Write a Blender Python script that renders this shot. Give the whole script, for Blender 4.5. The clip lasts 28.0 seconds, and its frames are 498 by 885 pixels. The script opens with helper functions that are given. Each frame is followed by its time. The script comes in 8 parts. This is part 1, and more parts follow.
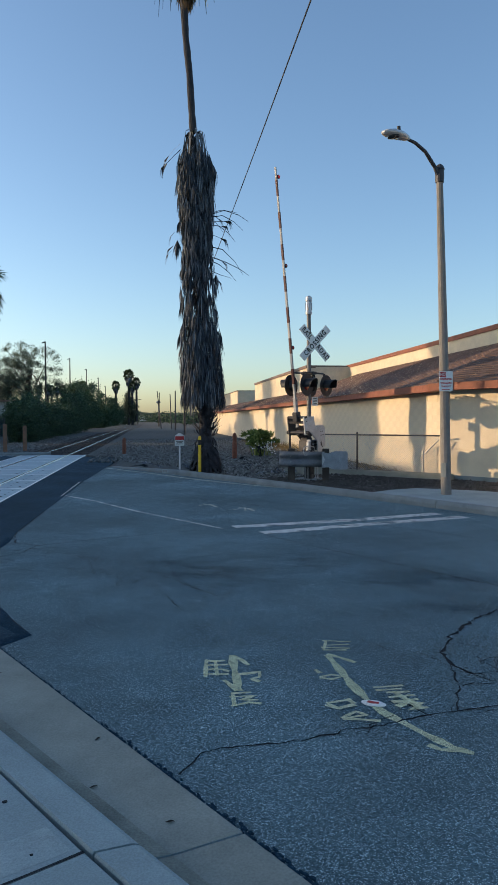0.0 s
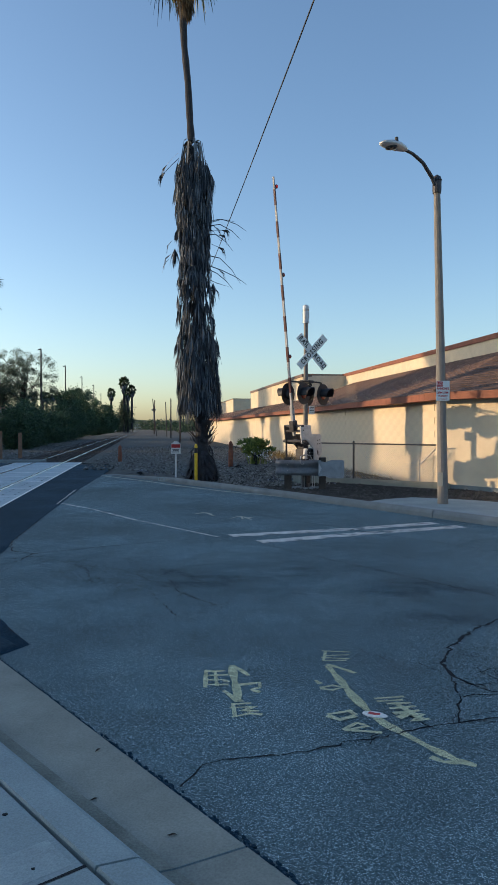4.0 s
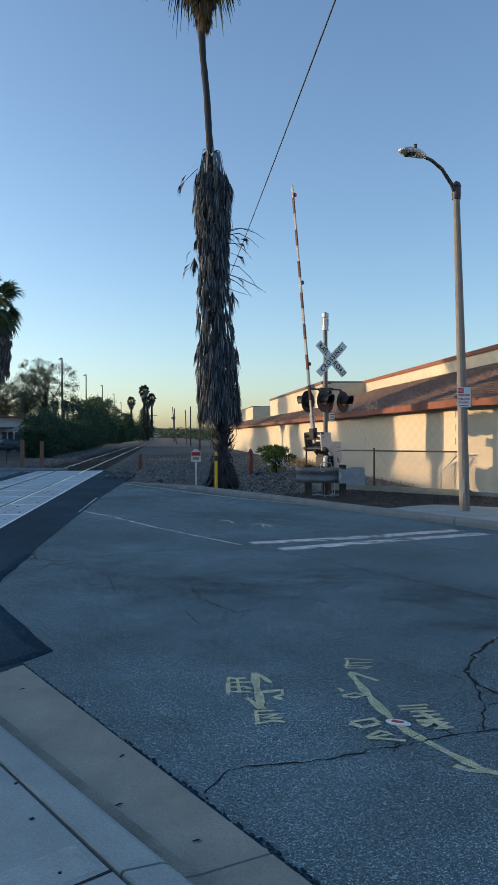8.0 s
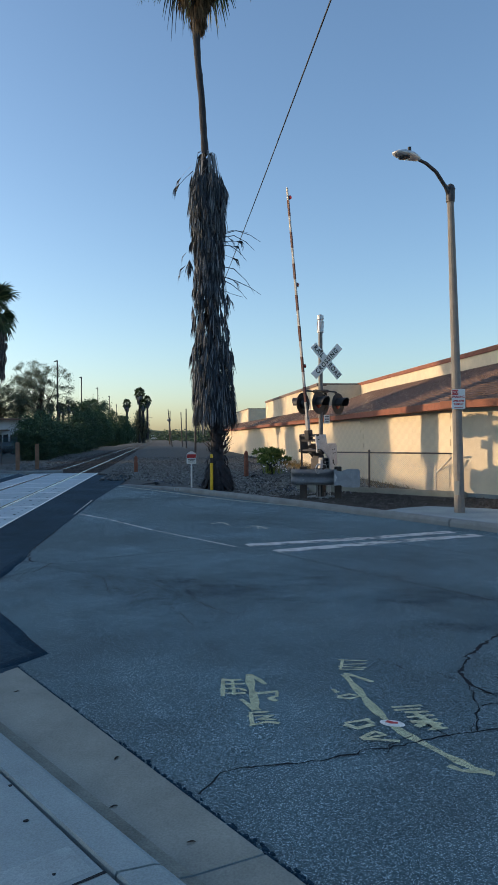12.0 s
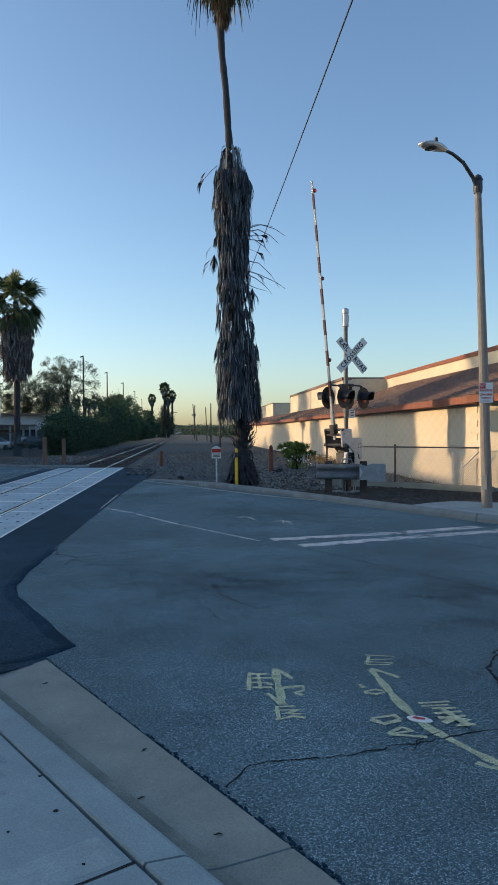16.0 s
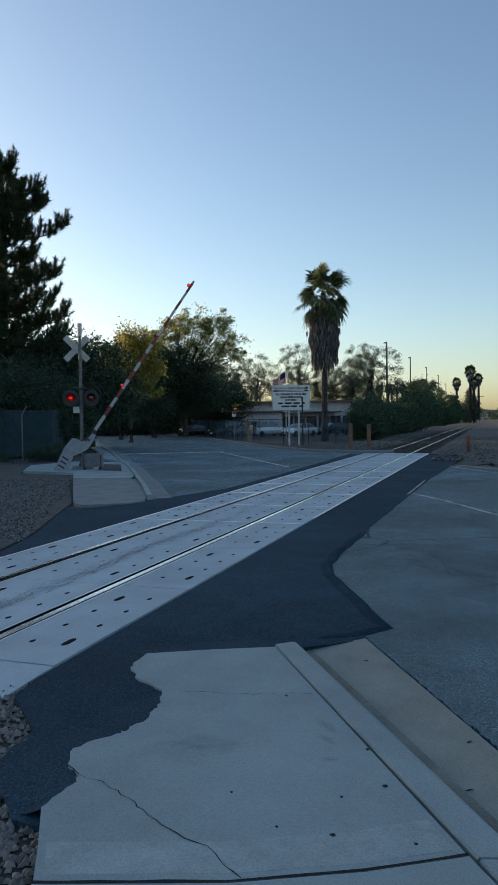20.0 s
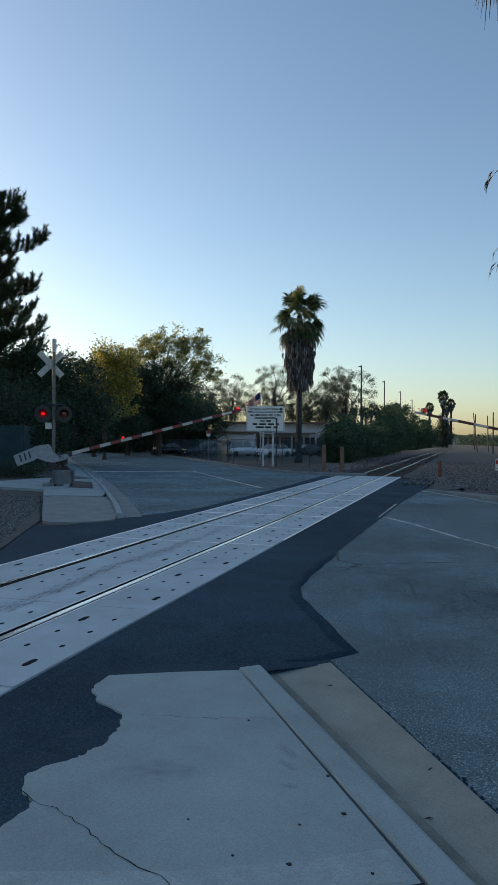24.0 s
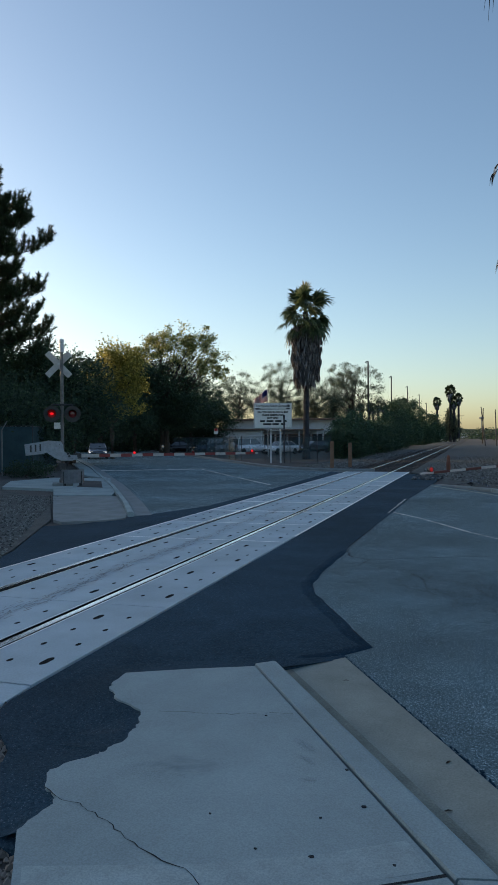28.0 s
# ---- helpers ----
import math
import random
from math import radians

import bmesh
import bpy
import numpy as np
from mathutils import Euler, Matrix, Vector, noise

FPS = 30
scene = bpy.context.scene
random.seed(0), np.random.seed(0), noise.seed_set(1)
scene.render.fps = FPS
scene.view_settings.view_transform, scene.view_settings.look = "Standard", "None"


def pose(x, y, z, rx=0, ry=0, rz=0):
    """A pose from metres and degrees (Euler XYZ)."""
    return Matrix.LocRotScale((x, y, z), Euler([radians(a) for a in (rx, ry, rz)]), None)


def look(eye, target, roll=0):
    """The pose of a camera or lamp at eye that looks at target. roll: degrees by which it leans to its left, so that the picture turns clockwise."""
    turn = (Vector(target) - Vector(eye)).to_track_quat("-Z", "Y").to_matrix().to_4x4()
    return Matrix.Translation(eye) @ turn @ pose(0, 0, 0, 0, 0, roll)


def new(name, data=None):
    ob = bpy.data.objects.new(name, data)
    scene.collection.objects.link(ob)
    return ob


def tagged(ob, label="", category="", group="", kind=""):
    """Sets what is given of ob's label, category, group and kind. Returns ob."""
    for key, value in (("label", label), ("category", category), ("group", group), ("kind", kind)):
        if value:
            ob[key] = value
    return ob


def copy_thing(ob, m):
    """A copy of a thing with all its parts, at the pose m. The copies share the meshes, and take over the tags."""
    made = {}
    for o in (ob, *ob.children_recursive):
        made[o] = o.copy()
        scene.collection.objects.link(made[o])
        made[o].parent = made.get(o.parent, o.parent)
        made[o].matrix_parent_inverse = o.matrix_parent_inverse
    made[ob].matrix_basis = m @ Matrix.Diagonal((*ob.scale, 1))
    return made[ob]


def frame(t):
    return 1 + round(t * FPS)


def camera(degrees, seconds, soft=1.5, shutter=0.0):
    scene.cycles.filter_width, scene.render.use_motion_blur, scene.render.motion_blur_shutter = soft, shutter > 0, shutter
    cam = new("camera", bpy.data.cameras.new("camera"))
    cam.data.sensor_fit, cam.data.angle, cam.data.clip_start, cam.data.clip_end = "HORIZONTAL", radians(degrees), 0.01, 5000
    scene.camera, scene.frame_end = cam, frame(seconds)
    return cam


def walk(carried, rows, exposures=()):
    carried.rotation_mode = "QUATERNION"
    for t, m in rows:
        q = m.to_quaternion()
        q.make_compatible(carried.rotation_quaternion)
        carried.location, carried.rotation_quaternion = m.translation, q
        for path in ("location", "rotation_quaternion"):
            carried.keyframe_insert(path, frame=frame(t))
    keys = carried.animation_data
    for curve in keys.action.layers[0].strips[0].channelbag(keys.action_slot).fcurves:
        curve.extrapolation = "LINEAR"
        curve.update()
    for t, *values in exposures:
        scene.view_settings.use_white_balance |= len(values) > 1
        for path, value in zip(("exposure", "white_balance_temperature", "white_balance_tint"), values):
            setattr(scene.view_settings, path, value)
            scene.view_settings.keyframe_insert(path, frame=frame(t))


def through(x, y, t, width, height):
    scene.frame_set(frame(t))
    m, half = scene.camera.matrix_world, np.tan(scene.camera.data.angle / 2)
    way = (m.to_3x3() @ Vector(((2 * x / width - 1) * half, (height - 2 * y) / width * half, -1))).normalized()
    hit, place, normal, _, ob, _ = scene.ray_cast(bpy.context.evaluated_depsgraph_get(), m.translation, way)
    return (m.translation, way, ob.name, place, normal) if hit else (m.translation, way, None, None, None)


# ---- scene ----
cam = camera(38.5, 28.0)
PATH = [
    (0, (0.29, 0.132, 1.811), (0.266, 2.13, 1.746), -0.2),
    (0.5, (0.292, 0.127, 1.817), (0.289, 2.126, 1.757), -0.2),
    (1, (0.295, 0.138, 1.815), (0.301, 2.137, 1.76), -0.1),
    (1.5, (0.301, 0.149, 1.817), (0.305, 2.149, 1.764), -0.1),
    (2, (0.286, 0.151, 1.817), (0.286, 2.15, 1.765), 0.2),
    (2.5, (0.271, 0.144, 1.82), (0.268, 2.143, 1.769), 0.2),
    (4.5, (0.244, 0.134, 1.82), (0.226, 2.134, 1.78), -0.0),
    (5, (0.243, 0.125, 1.821), (0.212, 2.125, 1.783), -0.1),
    (5.5, (0.247, 0.123, 1.823), (0.202, 2.122, 1.789), -0.2),
    (6, (0.232, 0.137, 1.818), (0.175, 2.136, 1.788), -0.4),
    (6.5, (0.234, 0.123, 1.819), (0.17, 2.121, 1.794), -0.4),
    (7, (0.24, 0.11, 1.822), (0.173, 2.109, 1.8), -0.3),
    (7.5, (0.235, 0.114, 1.818), (0.168, 2.113, 1.798), -0.2),
    (8, (0.234, 0.112, 1.82), (0.169, 2.111, 1.799), -0.2),
    (8.5, (0.232, 0.107, 1.824), (0.17, 2.106, 1.803), -0.1),
    (9, (0.229, 0.105, 1.823), (0.17, 2.104, 1.805), -0.1),
    (9.5, (0.228, 0.1, 1.823), (0.169, 2.099, 1.81), -0.0),
    (10, (0.231, 0.09, 1.826), (0.175, 2.09, 1.82), -0.0),
    (10.5, (0.24, 0.092, 1.825), (0.187, 2.091, 1.823), -0.1),
    (11, (0.245, 0.089, 1.825), (0.197, 2.088, 1.822), -0.1),
    (11.5, (0.248, 0.094, 1.825), (0.199, 2.093, 1.816), -0.2),
    (12, (0.245, 0.1, 1.818), (0.192, 2.099, 1.803), -0.3),
    (12.5, (0.252, 0.099, 1.821), (0.193, 2.099, 1.801), -0.5),
    (14.5, (0.241, 0.105, 1.82), (0.146, 2.103, 1.79), -0.7),
    (15, (0.232, 0.104, 1.819), (0.126, 2.101, 1.789), -0.5),
    (15.5, (0.235, 0.102, 1.822), (0.12, 2.098, 1.791), -0.5),
    (16, (0.236, 0.102, 1.819), (0.114, 2.098, 1.789), -0.4),
    (16.5, (0.231, 0.097, 1.823), (0.097, 2.092, 1.791), -0.4),
    (17, (0.231, 0.105, 1.82), (0.062, 2.098, 1.785), -0.5),
    (17.5, (0.221, 0.1, 1.82), (-0.032, 2.083, 1.781), -0.6),
    (18, (0.186, 0.107, 1.815), (-0.207, 2.068, 1.771), -0.7),
    (18.5, (0.154, 0.083, 1.812), (-0.415, 2.0, 1.764), -0.7),
    (19, (0.135, 0.072, 1.811), (-0.612, 1.926, 1.757), -0.8),
    (19.5, (0.134, 0.068, 1.815), (-0.721, 1.875, 1.757), -0.9),
    (20, (0.119, 0.07, 1.815), (-0.803, 1.844, 1.754), -0.9),
    (20.5, (0.107, 0.087, 1.812), (-0.84, 1.847, 1.751), -0.8),
    (22.5, (0.104, 0.088, 1.822), (-0.825, 1.858, 1.793), 0.3),
    (23, (0.086, 0.087, 1.837), (-0.833, 1.864, 1.827), 0.7),
    (23.5, (0.126, 0.088, 1.829), (-0.761, 1.881, 1.827), 0.6),
    (24, (0.154, 0.094, 1.822), (-0.704, 1.901, 1.817), 0.4),
    (24.5, (0.157, 0.096, 1.819), (-0.682, 1.912, 1.8), 0.0),
    (25, (0.143, 0.102, 1.815), (-0.693, 1.919, 1.784), -0.2),
    (25.5, (0.132, 0.105, 1.814), (-0.711, 1.919, 1.774), -0.3),
    (26, (0.122, 0.099, 1.818), (-0.722, 1.912, 1.774), -0.2),
    (26.5, (0.121, 0.088, 1.819), (-0.719, 1.902, 1.778), -0.3),
    (27, (0.121, 0.074, 1.822), (-0.718, 1.889, 1.788), -0.3),
    (27.5, (0.119, 0.056, 1.826), (-0.745, 1.86, 1.8), -0.3),
    (28, (0.129, 0.051, 1.825), (-0.747, 1.849, 1.812), -0.4),
]
walk(cam, [(t, look(eye, target, roll)) for t, eye, target, roll in PATH], [(0, 0.83, 6080, 10), (17, 0.83, 6080, 10), (19.5, 0.71, 6550, 10), (28, 0.69, 6550, 10)])

# ---------------------------------------------------------------- light
SUN_AZ, SUN_EL = 82.5, 9.7      # degrees left of +y, degrees above the horizon
world = bpy.data.worlds.new("evening_sky")
scene.world = world
world.use_nodes = True
wn = world.node_tree.nodes
sky = wn.new("ShaderNodeTexSky")
sky.sky_type = "NISHITA"
sky.sun_disc = False
sky.sun_elevation = radians(SUN_EL)
sky.sun_rotation = radians(-SUN_AZ)
sky.air_density, sky.dust_density, sky.ozone_density = 0.93, 1.2, 1.9
wn["Background"].inputs["Strength"].default_value = 0.15
world.node_tree.links.new(sky.outputs["Color"], wn["Background"].inputs["Color"])

sun_data = bpy.data.lights.new("sun", "SUN")
sun_data.energy, sun_data.angle = 2.5, radians(0.6)
sun_data.color = (1.0, 0.68, 0.37)
sun = new("sun", sun_data)
az, el = radians(SUN_AZ), radians(SUN_EL)
SUN_DIR = Vector((-math.sin(az) * math.cos(el), math.cos(az) * math.cos(el), math.sin(el)))
sun.matrix_world = look(SUN_DIR * 60, (0, 0, 0))

# ---------------------------------------------------------------- helpers of the scene
from mathutils.geometry import tessellate_polygon

rng = random.Random(7)


def bm_new():
    return bmesh.new()


def part(name, bm, material, parent=None, label="", smooth=False, m=None):
    """Links a bmesh as one mesh object, under a thing or a part."""
    me = bpy.data.meshes.new(name)
    bm.to_mesh(me)
    bm.free()
    for mt in material if isinstance(material, (list, tuple)) else [material]:
        me.materials.append(mt)
    if smooth:
        me.polygons.foreach_set("use_smooth", [True] * len(me.polygons))
    ob = new(name, me)
    if parent is not None:
        ob.parent = parent
    if m is not None:
        ob.matrix_basis = m
    if label:
        ob["label"] = label
    return ob


def mesh_of(name, verts, faces, material, parent=None, label="", slots=None):
    me = bpy.data.meshes.new(name)
    me.from_pydata(verts, [], faces)
    for mt in material if isinstance(material, (list, tuple)) else [material]:
        me.materials.append(mt)
    if slots is not None:
        me.polygons.foreach_set("material_index", slots)
    me.update()
    ob = new(name, me)
    if parent is not None:
        ob.parent = parent
    if label:
        ob["label"] = label
    return ob


def thing(name, m, label, category, group="", kind=""):
    ob = new(name)
    ob.empty_display_size = 0.2
    ob.matrix_basis = m
    return tagged(ob, label, category, group, kind)


def box(bm, c, s, rz=0.0, bevel=0.0, m=None):
    """A box with centre c and full sizes s, turned by rz degrees."""
    t = pose(*c, 0, 0, rz) @ Matrix.Diagonal((*s, 1))
    if m is not None:
        t = m @ t
    g = bmesh.ops.create_cube(bm, size=1.0, matrix=t)
    if bevel:
        edges = list({e for v in g["verts"] for e in v.link_edges})
        bmesh.ops.bevel(bm, geom=edges, offset=bevel, segments=2, affect="EDGES", profile=0.6)
    return bm


def frame_to(p0, p1):
    d = Vector(p1) - Vector(p0)
    return Matrix.Translation((Vector(p0) + Vector(p1)) / 2) @ d.to_track_quat("Z", "Y").to_matrix().to_4x4(), d.length


def rod(bm, p0, p1, r0, r1=None, n=10, cap=True):
    """A round rod, tapered from r0 to r1."""
    m, length = frame_to(p0, p1)
    bmesh.ops.create_cone(bm, cap_ends=cap, segments=n, radius1=r0, radius2=r0 if r1 is None else r1, depth=length, matrix=m)
    return bm


def tube(bm, pts, radii, n=8, cap=True):
    """A tube along points."""
    rings = []
    for i, p in enumerate(pts):
        a, b = Vector(pts[max(i - 1, 0)]), Vector(pts[min(i + 1, len(pts) - 1)])
        q = (b - a).to_track_quat("Z", "Y")
        r = radii[i] if isinstance(radii, (list, tuple)) else radii
        rings.append([bm.verts.new(Vector(p) + q @ Vector((r * math.cos(k * math.tau / n), r * math.sin(k * math.tau / n), 0))) for k in range(n)])
    for a, b in zip(rings, rings[1:]):
        for k in range(n):
            bm.faces.new((a[k], a[(k + 1) % n], b[(k + 1) % n], b[k]))
    if cap:
        bm.faces.new(rings[0][::-1])
        bm.faces.new(rings[-1])
    return bm


def slab(bm, outline, z0, z1):
    """A flat plate with the given outline, from z0 up to z1 (a number, or one for each corner)."""
    tops = z1 if isinstance(z1, (list, tuple)) else [z1] * len(outline)
    lo = [bm.verts.new((x, y, z0)) for x, y in outline]
    hi = [bm.verts.new((x, y, z)) for (x, y), z in zip(outline, tops)]
    n = len(outline)
    area = sum(outline[i][0] * outline[(i + 1) % n][1] - outline[(i + 1) % n][0] * outline[i][1] for i in range(n))
    if area < 0:
        lo, hi = lo[::-1], hi[::-1]
    if n > 4:
        for tri in tessellate_polygon([[Vector((v.co.x, v.co.y, 0)) for v in hi]]):
            a, b, c = sorted(tri)
            bm.faces.new((hi[a], hi[b], hi[c]))
            bm.faces.new((lo[c], lo[b], lo[a]))
    else:
        bm.faces.new(hi)
        bm.faces.new(lo[::-1])
    for i in range(n):
        bm.faces.new((lo[i], lo[(i + 1) % n], hi[(i + 1) % n], hi[i]))
    return bm


def lathe(bm, profile, n=16, m=None):
    """A turned body from (radius, z) pairs."""
    rings = [[bm.verts.new((r * math.cos(k * math.tau / n), r * math.sin(k * math.tau / n), z)) for k in range(n)] for r, z in profile]
    for a, b in zip(rings, rings[1:]):
        for k in range(n):
            bm.faces.new((a[k], a[(k + 1) % n], b[(k + 1) % n], b[k]))
    bm.faces.new(rings[0][::-1])
    bm.faces.new(rings[-1])
    if m is not None:
        bmesh.ops.transform(bm, matrix=m, verts=[v for r in rings for v in r])
    return bm


def ribbon(bm, pts, width, z, wobble=0.0):
    """A flat strip on the ground along points."""
    prev = None
    for i, (x, y) in enumerate(pts):
        a, b = pts[max(i - 1, 0)], pts[min(i + 1, len(pts) - 1)]
        d = Vector((b[0] - a[0], b[1] - a[1])).normalized()
        w = width * (1 + wobble * rng.uniform(-1, 1)) / 2
        pair = [bm.verts.new((x - d.y * w, y + d.x * w, z)), bm.verts.new((x + d.y * w, y - d.x * w, z))]
        if prev:
            bm.faces.new((prev[1], pair[1], pair[0], prev[0]))
        prev = pair
    return bm


# The street runs along (-0.62, 0.785); s is along it, w across it, away from the near kerb.
R = Vector((-0.62, 0.785)).normalized()
N = Vector((R.y, -R.x))


def P(s, w):
    return (R.x * s + N.x * w, R.y * s + N.y * w)


# The railway runs along (-0.149, 0.989); u is along it from y = 0, v is to its right.
TD = Vector((-0.149, 0.989)).normalized()
TN = Vector((TD.y, -TD.x))
T0 = Vector((-4.625, 0.0))


def T(u, v):
    return (T0.x + TD.x * u + TN.x * v, T0.y + TD.y * u + TN.y * v)


TRACK_TURN = math.degrees(math.atan2(-TD.x, TD.y))
ROAD_TURN = math.degrees(math.atan2(-R.x, R.y))

# ---------------------------------------------------------------- materials
def material(name, col, rough=0.8, metal=0.0, var=0.15, scale=4.0, fine=60.0, fine_var=0.12, bump=0.2, tint=None, spec=0.5, per_object=0.0, per_island=0.0):
    """A surface with variation at two scales and a fine relief."""
    mt = bpy.data.materials.new(name)
    mt.use_nodes = True
    nt = mt.node_tree
    b = nt.nodes["Principled BSDF"]
    b.inputs["Roughness"].default_value = rough
    b.inputs["Metallic"].default_value = metal
    b.inputs["Specular IOR Level"].default_value = spec
    co = nt.nodes.new("ShaderNodeTexCoord")
    big = nt.nodes.new("ShaderNodeTexNoise")
    big.inputs["Scale"].default_value, big.inputs["Detail"].default_value, big.inputs["Roughness"].default_value = scale, 5, 0.6
    small = nt.nodes.new("ShaderNodeTexNoise")
    small.inputs["Scale"].default_value, small.inputs["Detail"].default_value = fine, 3
    for nd in (big, small):
        nt.links.new(co.outputs["Object"], nd.inputs["Vector"])
    lo = tuple(c * (1 - var) for c in col)
    hi = tuple(min(1, c * (1 + var)) for c in (tint or col))
    r1 = nt.nodes.new("ShaderNodeValToRGB")
    r1.color_ramp.elements[0].position, r1.color_ramp.elements[1].position = 0.32, 0.68
    r1.color_ramp.elements[0].color, r1.color_ramp.elements[1].color = (*lo, 1), (*hi, 1)
    nt.links.new(big.outputs["Fac"], r1.inputs["Fac"])
    r2 = nt.nodes.new("ShaderNodeMapRange")
    r2.inputs["From Min"].default_value, r2.inputs["From Max"].default_value = 0.3, 0.7
    r2.inputs["To Min"].default_value, r2.inputs["To Max"].default_value = 1 - fine_var, 1 + fine_var
    nt.links.new(small.outputs["Fac"], r2.inputs["Value"])
    mul = nt.nodes.new("ShaderNodeVectorMath")
    mul.operation = "SCALE"
    nt.links.new(r1.outputs["Color"], mul.inputs[0])
    nt.links.new(r2.outputs["Result"], mul.inputs["Scale"])
    last = mul
    for amount, node, sock in ((per_object, "ShaderNodeObjectInfo", "Random"), (per_island, "ShaderNodeNewGeometry", "Random Per Island")):
        if amount:
            src = nt.nodes.new(node)
            r3 = nt.nodes.new("ShaderNodeMapRange")
            r3.inputs["To Min"].default_value, r3.inputs["To Max"].default_value = 1 - amount, 1 + amount
            nt.links.new(src.outputs[sock], r3.inputs["Value"])
            m3 = nt.nodes.new("ShaderNodeVectorMath")
            m3.operation = "SCALE"
            nt.links.new(last.outputs[0], m3.inputs[0])
            nt.links.new(r3.outputs["Result"], m3.inputs["Scale"])
            last = m3
    nt.links.new(last.outputs[0], b.inputs["Base Color"])
    if bump:
        bp = nt.nodes.new("ShaderNodeBump")
        bp.inputs["Strength"].default_value = bump
        bp.inputs["Distance"].default_value = 0.01
        nt.links.new(small.outputs["Fac"], bp.inputs["Height"])
        nt.links.new(bp.outputs["Normal"], b.inputs["Normal"])
    return mt


def leafy(name, col, tint, through=0.35, rough=0.55, per_island=0.35):
    """Leaves: coloured leaf by leaf, letting some light through."""
    mt = bpy.data.materials.new(name)
    mt.use_nodes = True
    nt = mt.node_tree
    b = nt.nodes["Principled BSDF"]
    geo = nt.nodes.new("ShaderNodeNewGeometry")
    ramp = nt.nodes.new("ShaderNodeValToRGB")
    e = ramp.color_ramp.elements
    e[0].color, e[1].color = (*[c * (1 - per_island) for c in col], 1), (*tint, 1)
    mid = e.new(0.55)
    mid.color = (*col, 1)
    nt.links.new(geo.outputs["Random Per Island"], ramp.inputs["Fac"])
    nt.links.new(ramp.outputs["Color"], b.inputs["Base Color"])
    b.inputs["Roughness"].default_value = rough
    b.inputs["Specular IOR Level"].default_value = 0.3
    tr = nt.nodes.new("ShaderNodeBsdfTranslucent")
    nt.links.new(ramp.outputs["Color"], tr.inputs["Color"])
    mix = nt.nodes.new("ShaderNodeMixShader")
    mix.inputs["Fac"].default_value = through
    out = nt.nodes["Material Output"]
    nt.links.new(b.outputs["BSDF"], mix.inputs[1])
    nt.links.new(tr.outputs["BSDF"], mix.inputs[2])
    nt.links.new(mix.outputs["Shader"], out.inputs["Surface"])
    return mt


